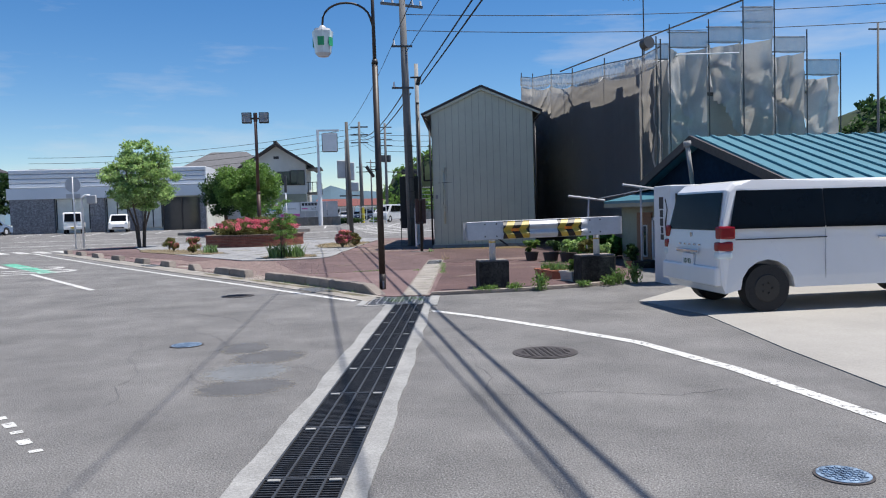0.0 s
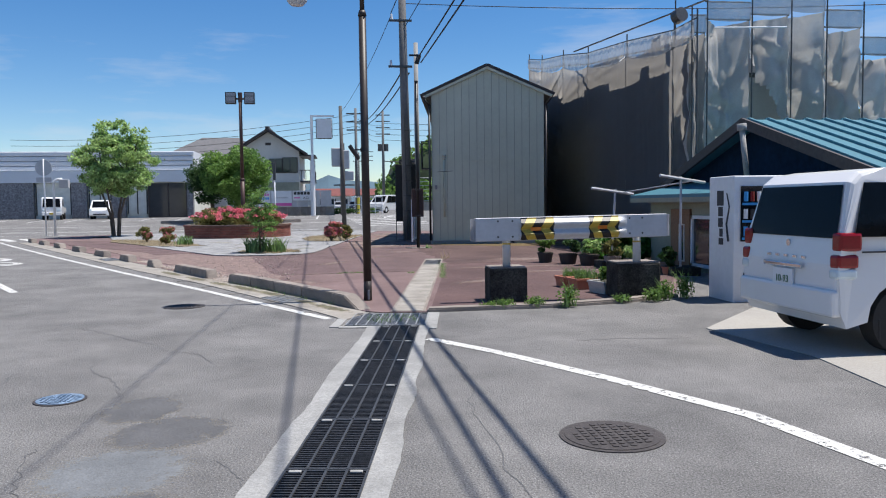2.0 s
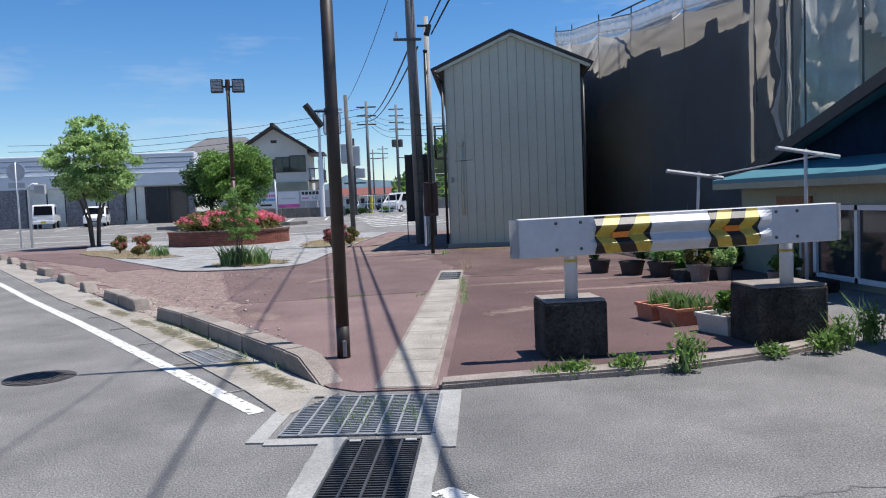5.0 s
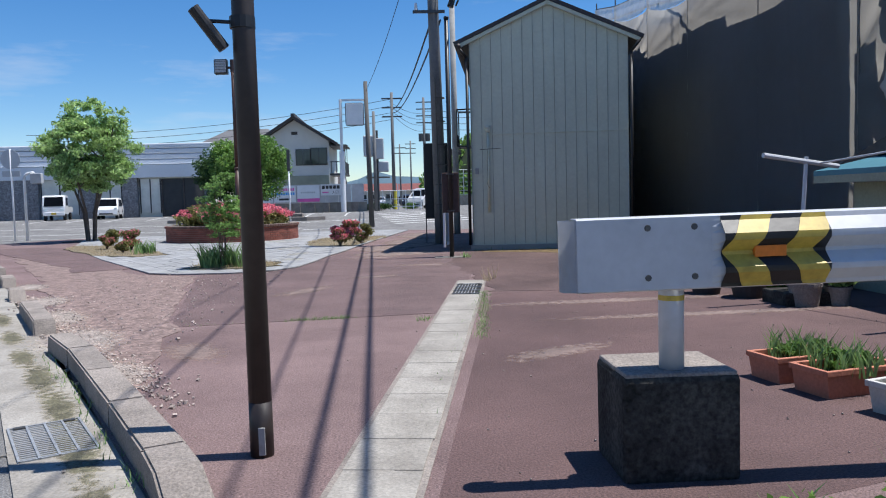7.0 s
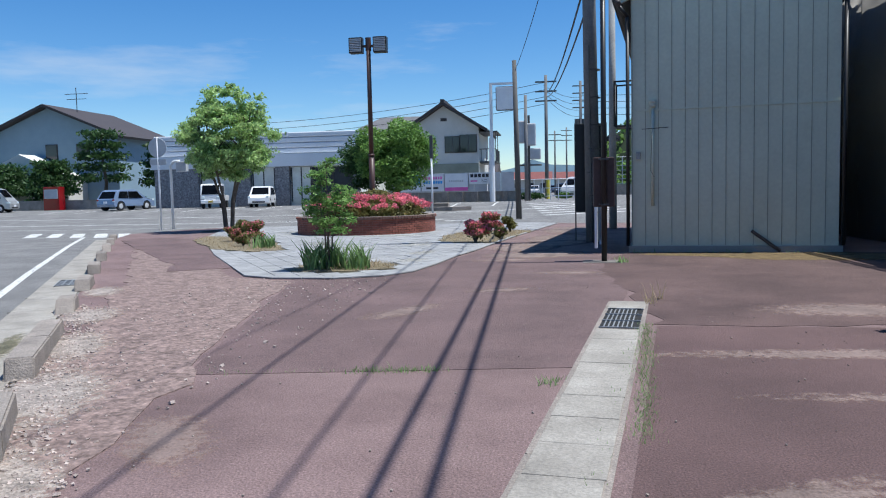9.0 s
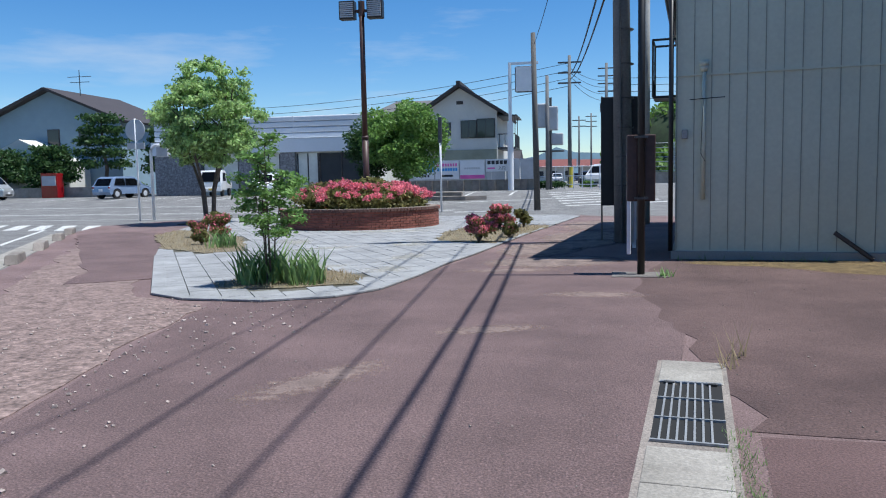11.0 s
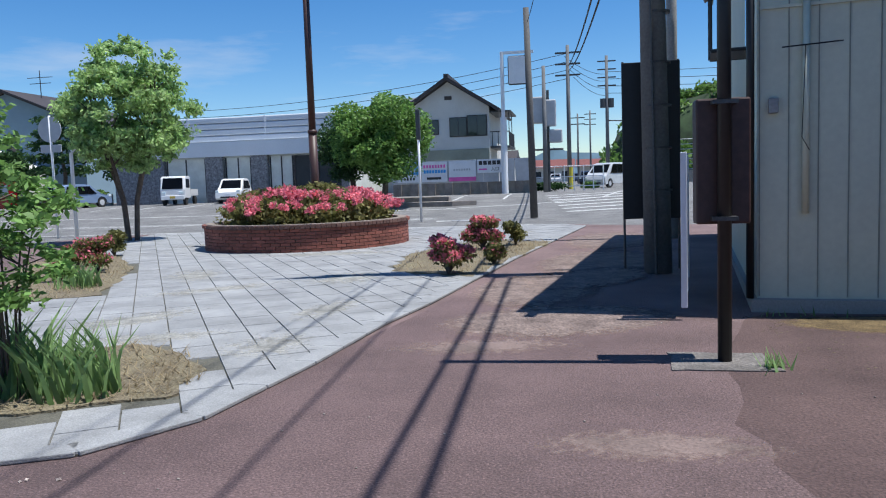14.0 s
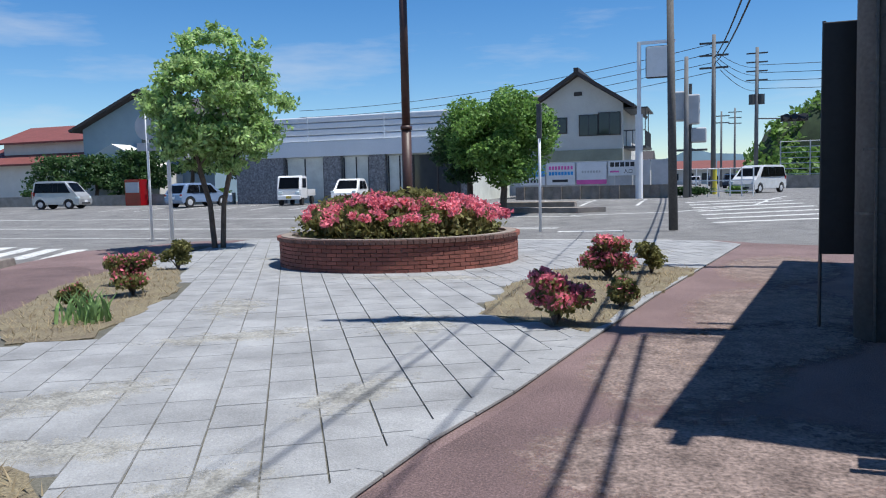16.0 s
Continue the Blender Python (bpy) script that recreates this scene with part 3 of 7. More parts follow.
KERBS = [(0.8, 9.72, 0.42, 10.5, 0.5, 0), (0.425, 10.49, -0.09, 11.47, 0, 0), (-0.095, 11.475, -0.61, 12.43, 0, 0), (-0.615, 12.435, -1.13, 13.38, 0, 0), (-1.135, 13.385, -1.66, 14.2, 0, 0.05),
         (-2.2, 15.1, -2.72, 16.05, 0.08, 0), (-2.725, 16.06, -3.3, 17.1, 0, 0.12), (-4.0, 18.3, -4.35, 18.95, 0.25, 0.1), (-5.2, 20.5, -5.75, 21.5, 0.1, 0.25), (-6.6, 23.0, -7.2, 24.0, 0.05, 0.2), (-8.2, 25.8, -8.8, 26.8, 0.1, 0.1), (-9.8, 28.6, -10.4, 29.6, 0.2, 0.1),
         (-11.4, 31.4, -12.0, 32.4, 0.1, 0.2), (-12.8, 33.8, -13.3, 34.7, 0.1, 0.1)]
for x0, y0, x1, y1, a, b in KERBS:
    kerb_stone(x0, y0, x1, y1, taper=a, tail=b)
bm = B()
slab(bm, [(0.5, 8.85), (0.85, 9.4), (-1.75, 14.3), (-3.75, 17.8), (-13.1, 34.4), (-13.6, 34.1), (-4.25, 17.4), (-2.2, 14.0), (0.1, 9.7)], -0.1, 0.012)
for i in range(40):
    u = i / 40
    x, y = 0.47 - 13.8 * u + 0.0, 9.1 + 25.2 * u
    if i % 2:
        box(bm, -0.2, 0.22, -0.006, 0.006, 0.0, 0.0135, pose(x, y, 0, 0, 0, 29))
single("gutter", bm, CONCRETE, "grey concrete gutter slabs beside the kerb", "gutter", kind="structure")
bm = B()
slab(bm, [(1.62, 9.32), (2.1, 9.36), (3.4, 9.42), (4.6, 9.72), (5.6, 10.2), (5.55, 10.36), (4.55, 9.9), (3.4, 9.62), (2.1, 9.56), (1.65, 9.52)], -0.1, 0.06)
bmesh.ops.bevel(bm, geom=list(bm.edges), offset=0.02, segments=2, affect="EDGES")
single("low_kerb", bm, KERB, "low dirty concrete kerb with weeds", "kerb", kind="structure")

GUTTER_MOSS = worn("gutter_moss", (0.1, 0.09, 0.06), 14.0, 0.47, rough=1.0, grain=50, spread=0.5, stain=5.0, stains=0.4, bump=1.0, tone=(0.12, 0.115, 0.07))
for k, (x, y, l) in enumerate(((0.3, 10.0, 1.5), (-0.2, 10.95, 1.6), (-0.72, 11.95, 1.8), (-1.3, 12.95, 1.8), (-1.85, 13.85, 1.4), (-2.5, 15.0, 1.4), (-3.3, 16.4, 1.8))):
    decal("gutter_dirt", x, y, l, 0.3, 118, 0.0165 + 0.0004 * k, GUTTER_MOSS, "dark moss and dirt at the kerb foot", "dirt")

# concrete surround of the grates
bm = B()
for a, b in ((-0.385, -0.232), (0.232, 0.375)):
    side = [(a if a < 0 else b, -14.0 + i * 0.12 ) for i in range(118)]
    edge = [(x + 0.035 * noise.noise((0, y * 1.3, x)) + 0.012 * noise.noise((3, y * 6, x)), y) for x, y in side]
    pts = edge + [(b if a < 0 else a, 0.04), (b if a < 0 else a, -14.0)]
    slab(bm, [tuple((street(1.17, 8.2) @ Vector((x, y, 0)))[:2]) for x, y in pts], -0.1, 0.01)
box(bm, -0.78, -0.66, -0.05, 1.15, -0.1, 0.011, street(1.1, 8.22))
box(bm, 0.36, 0.52, -0.2, 1.15, -0.1, 0.011, street(1.1, 8.22))
box(bm, -0.66, -0.25, -0.1, 0.02, -0.1, 0.0105, street(1.1, 8.22))
single("grate_surround", bm, surface("grey_mortar", (0.27, 0.27, 0.262), 0.9, grain=60, spread=0.18, stain=1.6, stains=0.25, bump=0.35), "cracked concrete border of the drain grates", "gutter", kind="structure")


BRIGHT_STEEL = surface("bare_steel", (0.29, 0.3, 0.31), 0.5, 0.3, grain=30, spread=0.2, bump=0.1)


def drain_grate(width, length, across, label, at, material=GRATE, rails=4, pitch=0.035, group="drain grates"):
    """A steel grating: flat bars, cross bars and a frame, above a near-black sheet that stands for the shaded drain."""
    g = thing("drain_grate", at, label, "drain grate", group)
    # Flat sheet; the darkness of the drain is put into its colour.
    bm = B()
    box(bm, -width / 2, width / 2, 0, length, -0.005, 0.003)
    part("channel", bm, VOID, g, "near-black sheet for the shade inside the drain")
    bm = B()
    n = int((length if across else width) / pitch)
    for i in range(1, n):
        p = i * pitch
        if across:
            box(bm, -width / 2 + 0.01, width / 2 - 0.01, p - 0.006, p + 0.006, 0.004, 0.012)
        else:
            box(bm, -width / 2 + p - 0.006, -width / 2 + p + 0.006, 0.01, length - 0.01, 0.004, 0.012)
    part("grating", bm, material, g)
    metal = STEEL if material is GRATE else BRIGHT_STEEL
    for i in range(rails + 1):
        p = -width / 2 + width * i / rails if across else length * i / rails
        bm = B()
        if across:
            box(bm, p - 0.007, p + 0.007, 0.0, length, 0.004, 0.017)
        else:
            box(bm, -width / 2, width / 2, p - 0.007, p + 0.007, 0.004, 0.017)
        part("bar", bm, metal, g)
    for p in (0.008, length - 0.008):
        bm = B()
        box(bm, -width / 2, width / 2, p - 0.008, p + 0.008, 0.004, 0.015)
        part("frame_end", bm, metal, g)
    for x in (-width / 2 + 0.06, width / 2 - 0.06):
        bm = B()
        box(bm, x - 0.035, x + 0.035, length - 0.05, length - 0.02, 0.01, 0.022, bevel=0.004)
        part("clip", bm, POLE if material is GRATE else STEEL, g, "pale worn clip")
    return g


first = drain_grate(0.46, 0.99, True, "dark steel drain grate set in the asphalt", street(1.17, 8.18) @ pose(0, -1.0, 0))
for i in range(2, 14):
    copy_thing(first, street(1.17, 8.18) @ pose(0, -1.0 * i, 0))
LIGHT_STEEL = surface("grey_steel", (0.3, 0.31, 0.32), 0.55, 0.4, grain=30, spread=0.15, bump=0.1)
drain_grate(0.98, 0.97, True, "wide steel drain grate with weeds at the kerb", street(1.0, 8.3), LIGHT_STEEL, 8, 0.04)
drain_grate(0.4, 0.76, True, "small steel drain grate in the gutter", pose(-0.27, 10.92, 0.006, 0, 0, 30), LIGHT_STEEL, 4, 0.04)
drain_grate(0.42, 0.9, True, "small steel drain grate in the gutter", pose(-5.9, 21.2, 0.011, 0, 0, 29), LIGHT_STEEL, 4, 0.04)
drain_grate(0.39, 1.22, False, "steel drain grate at the end of the gutter covers", street(1.36, 9.42) @ pose(0.0, 8.1, 0.016), LIGHT_STEEL, 3, 0.045)

# gutter covers in a row
GUTTER = street(1.36, 9.42)
bm = B()
box(bm, -0.24, 0.24, 0.0, 9.95, -0.1, 0.017, GUTTER)
single("cover_bed", bm, KERB, "worn concrete channel under the gutter covers", "gutter", kind="structure")
random.seed(4)
for i in range(16):
    bm = B()
    y = 0.02 + i * 0.5
    box(bm, -0.205, 0.205, y + 0.004, y + 0.494, 0.0, 0.024, bevel=0.004)
    box(bm, -0.06, 0.06, y - 0.004, y + 0.004, 0.005, 0.02)
    single("gutter_cover", bm, CONCRETE, "pale concrete gutter cover slab", "gutter cover", "gutter covers", at=GUTTER @ pose(random.uniform(-0.006, 0.006), 0, random.uniform(-0.001, 0.002)))
bm = B()
box(bm, -0.21, 0.21, 9.32, 9.95, 0.0, 0.022, GUTTER, bevel=0.006)
single("drain_cover_slab", bm, CONCRETE, "concrete slab beyond the drain grate", "gutter cover")


def manhole(x, y, r, material, label, ring=None):
    m = thing("manhole_cover", pose(x, y, 0.003), label, "manhole cover")
    bm = B()
    rod(bm, (0, 0, -0.03), (0, 0, 0.004), r, n=40)
    part("frame", bm, ring or IRON, m)
    bm = B()
    rod(bm, (0, 0, 0), (0, 0, 0.008), r * 0.9, n=40)
    for i in range(-4, 5):
        for j in range(-4, 5):
            if math.hypot(i, j) * 0.17 < 0.75:
                box(bm, (i * 0.17 - 0.05) * r, (i * 0.17 + 0.05) * r, (j * 0.17 - 0.05) * r, (j * 0.17 + 0.05) * r, 0.008, 0.013)
    part("lid", bm, material, m)
    return m


BLUE_LID = surface("blue_lid", (0.06, 0.14, 0.26), 0.8, grain=40, spread=0.5, stain=8, stains=0.4, bump=0.2, tone=(0.2, 0.25, 0.3))
manhole(2.2, 3.6, 0.33, IRON, "round rusty cast iron manhole cover in the asphalt")
manhole(-1.86, 10.7, 0.3, IRON, "round dark iron manhole cover in the asphalt")
manhole(-1.66, 5.17, 0.19, BLUE_LID, "small round blue painted valve cover")
manhole(2.83, -0.25, 0.15, BLUE_LID, "small round blue painted valve cover")
TAR = worn("tar_patch", (0.092, 0.092, 0.094), 9.0, 0.62, rough=0.8, grain=110, spread=0.3, stain=2.0, stains=0.2, bump=0.4)
TAR_BLUE = worn("grey_repair", (0.146, 0.155, 0.163), 9.0, 0.6, rough=0.85, grain=80, spread=0.2, stain=2.0, stains=0.2, bump=0.4)
for k, (x, y, w, d, turn, m, l) in enumerate(((-0.68, 2.75, 0.95, 0.75, 10, TAR, "dark asphalt repair patch"), (-0.75, 3.4, 0.9, 0.95, 0, TAR_BLUE, "bluish grey asphalt repair patch"), (-0.62, 4.15, 0.85, 0.8, 30, TAR, "dark asphalt repair patch"), (-0.95, 4.75, 0.6, 0.8, 0, TAR, "dark asphalt repair patch"))):
    decal("road_patch", x, y, w, d, turn, 0.003 + 0.0004 * k, m, l, "road patch")
for s, pts in enumerate((((-1.85, 6.6), (-1.1, 4.8)), ((-1.3, 3.9), (-0.9, 2.4)), ((-2.4, 6.3), (-1.6, 2.2)), ((-0.2, 3.5), (0.3, 2.2)), ((2.9, 6.9), (4.4, 6.9)), ((1.0, 2.0), (3.4, 1.6)), ((-2.8, 9.0), (-0.7, 6.5)), ((1.6, 6.9), (1.35, 2.0)))):
    (x0, y0), (x1, y1) = pts
    n = 26
    line = []
    for i in range(n + 1):
        u = i / n
        v = noise.noise_vector((x0 + (x1 - x0) * u * 1.5, y0 + (y1 - y0) * u * 1.5, s * 2.0)) * 0.16 + noise.noise_vector((u * 30, s, 1.0)) * 0.05
        line.append((x0 + (x1 - x0) * u + v.x, y0 + (y1 - y0) * u + v.y))
    bm = B()
    ribbon(bm, line, 0.007 if s % 2 else 0.011, 0.0022, 1.0)
    single("road_crack", bm, ASPHALT_PATCH, "dark crack in the asphalt", "crack", kind="structure")


# ---- gable building ----
hall = thing("gable_building", street(3.62, 26.75, 0), "narrow two-storey building in pale green corrugated siding", "building")
W, D, EA, AP = 4.05, 10.5, 5.45, 6.35
bm = B()
profile(bm, [(0, 0.14), (W, 0.14), (W, EA), (W / 2, AP), (0, EA)], 0, D)
part("wall", bm, SIDING, hall)
for i in range(int(W / 0.27) + 1):
    x = 0.02 + i * 0.27
    bm = B()
    top = EA + (AP - EA) * (1 - abs(x - W / 2) / (W / 2)) - 0.03
    box(bm, x - 0.006, x + 0.006, -0.008, 0.0, 0.16, top)
    part("siding_rib", bm, SIDING_JOINT, hall)
bm = B()
box(bm, 0.02, W, -0.024, -0.001, 3.02, 3.05)
part("siding_joint", bm, SIDING, hall)
bm = B()
box(bm, -0.06, W + 0.06, -0.12, D, -0.1, 0.14)
part("plinth", bm, CONCRETE_PALE, hall, "grey concrete plinth")
for s, name in ((-1, "roof_slope"), (1, "roof_slope")):
    bm = B()
    a = math.atan2(AP - EA, W / 2)
    L = math.hypot(AP - EA, W / 2) + 0.4
    box(bm, -0.02, L, -0.12, D + 0.2, 0, 0.09, Matrix.Translation((W / 2, 0, AP + 0.03)) @ (Matrix.Rotation(a, 4, "Y") if s > 0 else Matrix.Scale(-1, 4, (1, 0, 0)) @ Matrix.Rotation(a, 4, "Y")))
    part(name, bm, ROOF_DARK, hall, "dark metal roof slope")
    bm = B()
    box(bm, 0.0, L - 0.05, -0.1, -0.02, -0.1, -0.012, Matrix.Translation((W / 2, 0, AP + 0.03)) @ (Matrix.Rotation(a, 4, "Y") if s > 0 else Matrix.Scale(-1, 4, (1, 0, 0)) @ Matrix.Rotation(a, 4, "Y")))
    part("soffit", bm, SIDING, hall)
for x in (-0.07, W + 0.07):
    bm = B()
    rod(bm, (x, -0.08, 0.15), (x, -0.08, EA - 0.45), 0.04)
    rod(bm, (x, -0.08, EA - 0.45), (x * 1.0 + (-0.2 if x < 0 else 0.2), -0.2, EA - 0.2), 0.04)
    part("downpipe", bm, BLACK, hall, "black downpipe", True)
bm = B()
rod(bm, (-0.25, -0.4, EA - 0.2), (-0.25, D, EA - 0.2), 0.06)
part("gutter", bm, ROOF_DARK, hall, "", True)
bm = B()
rod(bm, (0.44, -0.045, 1.0), (0.44, -0.045, 3.1), 0.034, n=12)
rod(bm, (0.44, -0.05, 3.08), (0.44, -0.05, 3.16), 0.05, 0.075, n=12)
rod(bm, (0.44, -0.05, 3.16), (0.44, -0.05, 3.24), 0.075, 0.075, n=12)
part("vent_pipe", bm, SIDING, hall, "pale vent pipe on the wall", True)
bm = B()
rod(bm, (0.22, -0.09, 2.63), (0.76, -0.09, 2.65), 0.007, n=6)
rod(bm, (0.43, -0.09, 2.64), (0.4, -0.09, 1.75), 0.004, n=6)
rod(bm, (0.4, -0.09, 1.75), (0.47, -0.09, 1.62), 0.004, n=6)
part("cable", bm, WIRE, hall, "loose black cable")
bm = B()
box(bm, 0.1, 0.19, -0.09, 0, 2.0, 2.15, bevel=0.01)
part("meter_box", bm, POLE, hall)
# window cage on the street side
CX, Y0, Y1, Z0, Z1 = -0.42, 0.95, 1.7, 2.8, 3.8
bm = B()
box(bm, CX, 0, Y0, Y1, Z0 - 0.012, Z0)
cage = part("window_cage", bm, BLACK, hall, "black metal window cage")
bars = [((CX, y, z), (0, y, z), 0.02) for y in (Y0, Y1) for z in (Z0, Z1)] + [((CX, y, Z0), (CX, y, Z1), 0.02) for y in (Y0, Y1)]
bars += [((CX, Y0, z), (CX, Y1, z), 0.018) for z in (Z0 + 0.3, Z1)]
bars += [((CX, Y0 + i * 0.094, Z0), (CX, Y0 + i * 0.094, Z0 + 0.3), 0.008) for i in range(1, 8)]
for a, b, r in bars:
    bm = B()
    rod(bm, a, b, r, n=6)
    part("bar", bm, BLACK, cage)
bm = B()
box(bm, -0.02, 0, 1.0, 1.65, 2.9, 3.7)
part("side_window", bm, GLASS, hall)
# Thin dark rod along the diagonal dark line at the wall foot.
bm = B()
rod(bm, (0, 0, 0), (-0.55, 0.03, 0.42), 0.035, n=6)
single("leaning_stick", bm, ROOF_DARK, "thin dark rod slanting at the siding wall foot", "stick", at=street(3.62, 26.75, 0) @ pose(2.95, -0.16, 0.04))

# ---- scaffolded building ----
def scrim(name, color, glow, veil, through_=0.5):
    """Thin woven scaffold cloth: partly open weave, and sun shines through it."""
    m = surface(name, color, 0.95, grain=45, spread=0.16, stain=1.1, stains=0.22, bump=0.25, spec=0.1)
    t = m.node_tree
    b, out = t.nodes["Principled BSDF"], t.nodes["Material Output"]
    tr, tp = t.nodes.new("ShaderNodeBsdfTranslucent"), t.nodes.new("ShaderNodeBsdfTransparent")
    m1, m2 = t.nodes.new("ShaderNodeMixShader"), t.nodes.new("ShaderNodeMixShader")
    tr.inputs[0].default_value = (*glow, 1)
    m1.inputs[0].default_value, m2.inputs[0].default_value = through_, veil
    t.links.new(b.outputs[0], m1.inputs[1])
    t.links.new(tr.outputs[0], m1.inputs[2])
    t.links.new(m1.outputs[0], m2.inputs[1])
    t.links.new(tp.outputs[0], m2.inputs[2])
    t.links.new(m2.outputs[0], out.inputs[0])
    return m


scaf = thing("scaffolded_building", pose(9.5, 18.3, -0.4), "building wrapped in sagging grey scaffold netting", "building")
# One cloth: shade is put into the side's dark tone, light into the front's.
NET_SIDE = scrim("shaded_scaffold_net", (0.085, 0.1, 0.125), (0.5, 0.48, 0.45), 0.03, 0.5)
NET_FRONT = scrim("lit_scaffold_net", (0.52, 0.51, 0.49), (0.55, 0.53, 0.5), 0.04, 0.35)
NET_EDGE = scrim("open_scaffold_net", (0.5, 0.49, 0.47), (0.5, 0.48, 0.45), 0.3, 0.4)


def pulls(w, z0, z1, seed, n):
    """Folds that run askew across a bay between its ties: start, end, depth and width of each."""
    r = random.Random(int(seed * 31))
    out = []
    for _ in range(n):
        a = r.uniform(z0, z1)
        drop = r.choice((-1, 1)) * r.uniform(0.2, 1.9)
        out.append(((0, a), (w, a + drop), r.uniform(0.35, 1.0) * r.choice((1, 1, -0.7)), r.uniform(0.04, 0.12)))
    for _ in range(n // 3):
        x = r.uniform(0.1, 0.9) * w
        out.append(((x, z0), (x + r.uniform(-0.25, 0.25) * w, z1), r.uniform(0.3, 0.8), r.uniform(0.06, 0.16)))
    return out


def crease(x, z, lines):
    """How far the cloth stands out at one place, by all its folds."""
    d = 0.0
    for (x0, z0), (x1, z1), depth, width in lines:
        ux, uz = x1 - x0, z1 - z0
        q = abs((x - x0) * uz - (z - z0) * ux) / math.hypot(ux, uz)
        if q < width * 4:
            d += depth * math.exp(-q / width)
    return d


def net(w, z0, z1, z2, seed, material, sag, folds, at, hole=None, edge=None):
    """One bay of cloth, tied along both poles, from z0 up to z1 at its left and z2 at its right pole."""
    nx, nz = max(14, int(w / 0.075)), int((max(z1, z2) - z0) / 0.1)
    lines = pulls(w, z0, max(z1, z2), seed, int((max(z1, z2) - z0) * 4))
    bm = B()
    g = []
    for j in range(nz + 1):
        row = []
        v = j / nz
        for i in range(nx + 1):
            u = i / nx
            x, z = w * u, z0 + (z1 + (z2 - z1) * u - z0) * v
            tie = math.sin(math.pi * u) ** 0.6
            scallop = 0.5 + 0.5 * math.cos(z * 5.2 + seed)
            near = math.exp(-min(u, 1 - u) * w / 0.22)
            d = sag * tie * (0.6 + 0.4 * math.sin(z * 1.7 + seed)) + folds * crease(x, z, lines) * (0.35 + 0.65 * tie) + folds * 0.8 * scallop * near * (0.25 + 0.75 * tie)
            row.append(bm.verts.new((x, d, z - 0.16 * tie * v ** 6 * w * 0.35)))
        g.append(row)
    for a, b in zip(g, g[1:]):
        for i in range(nx):
            if hole and hole(i / nx, a[i].co.z):
                continue
            bm.faces.new((a[i], a[i + 1], b[i + 1], b[i]))
    bmesh.ops.delete(bm, geom=[v for v in bm.verts if not v.link_faces], context="VERTS")
    ob = part("net_sheet", bm, material, scaf, "", True, at)
    if edge:
        bm = B()
        rows = []
        for i in range(nx + 1):
            u = i / nx
            top = z1 + (z2 - z1) * u
            low = top - 0.16 * math.sin(math.pi * u) ** 0.6 * w * 0.35
            rows.append((bm.verts.new((w * u, -0.02, low)), bm.verts.new((w * u, -0.03 + 0.02 * math.sin(i * 0.9), top + edge))))
        for p, q in zip(rows, rows[1:]):
            bm.faces.new((p[0], q[0], q[1], p[1]))
        part("net_strip", bm, NET_EDGE, scaf, "open thin net above the top rail", True, at)
    return ob


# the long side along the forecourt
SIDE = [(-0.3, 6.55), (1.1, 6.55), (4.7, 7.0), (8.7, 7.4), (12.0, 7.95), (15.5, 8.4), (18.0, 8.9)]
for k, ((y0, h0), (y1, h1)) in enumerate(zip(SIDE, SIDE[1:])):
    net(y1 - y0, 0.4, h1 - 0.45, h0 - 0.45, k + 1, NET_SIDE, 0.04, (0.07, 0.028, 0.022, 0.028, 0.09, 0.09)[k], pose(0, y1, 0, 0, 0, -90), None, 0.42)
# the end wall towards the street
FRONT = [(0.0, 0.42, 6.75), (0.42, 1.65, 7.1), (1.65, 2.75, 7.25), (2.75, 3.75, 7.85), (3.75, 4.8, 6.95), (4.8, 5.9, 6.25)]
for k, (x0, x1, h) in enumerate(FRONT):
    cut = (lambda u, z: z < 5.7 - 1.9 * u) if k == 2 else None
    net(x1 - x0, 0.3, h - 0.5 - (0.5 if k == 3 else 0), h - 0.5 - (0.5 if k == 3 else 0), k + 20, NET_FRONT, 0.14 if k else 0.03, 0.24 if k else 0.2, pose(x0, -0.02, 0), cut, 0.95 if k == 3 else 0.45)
bm = B()
profile(bm, [(1.35, 0), (17.0, 0), (17.0, 7.35), (13.0, 7.25), (12.9, 6.9), (9.2, 6.75), (9.1, 7.0), (6.4, 6.85), (6.3, 6.55), (3.6, 6.5), (3.5, 6.8), (2.9, 6.8), (2.8, 6.45), (1.35, 6.4)], 0.0, 5.0)
part("wall", bm, PLASTER, scaf, "plastered wall behind the netting", at=pose(5.38, 0, 0, 0, 0, 90))
for x, h in ((0.0, 6.75), (0.42, 7.1), (1.65, 7.25), (2.75, 7.85), (3.75, 7.85), (4.8, 6.95), (5.9, 6.25)):
    bm = B()
    rod(bm, (x, -0.1, 0), (x, -0.1, h + 0.15), 0.02, n=8)
    part("scaffold_pole", bm, STEEL, scaf)
for y, h in SIDE:
    bm = B()
    rod(bm, (0.05, y, 0), (0.05, y, h + 0.22), 0.024, n=8)
    part("scaffold_pole", bm, STEEL, scaf)
for (y0, h0), (y1, h1) in zip(SIDE, SIDE[1:]):
    for dz in (0.0, -0.42):
        bm = B()
        rod(bm, (0.03, y0, h0 + dz), (0.03, y1, h1 + dz), 0.02, n=6)
        part("scaffold_rail", bm, STEEL, scaf)
for x0, x1, h in FRONT:
    for dz in (-0.05, -0.5):
        bm = B()
        rod(bm, (x0, 0.03, h + dz), (x1, 0.03, h + dz), 0.02, n=6)
        part("scaffold_rail", bm, STEEL, scaf)
bm = B()
rod(bm, (0.2, 11.0, 7.9), (2.7, -0.2, 7.95), 0.03, n=8)
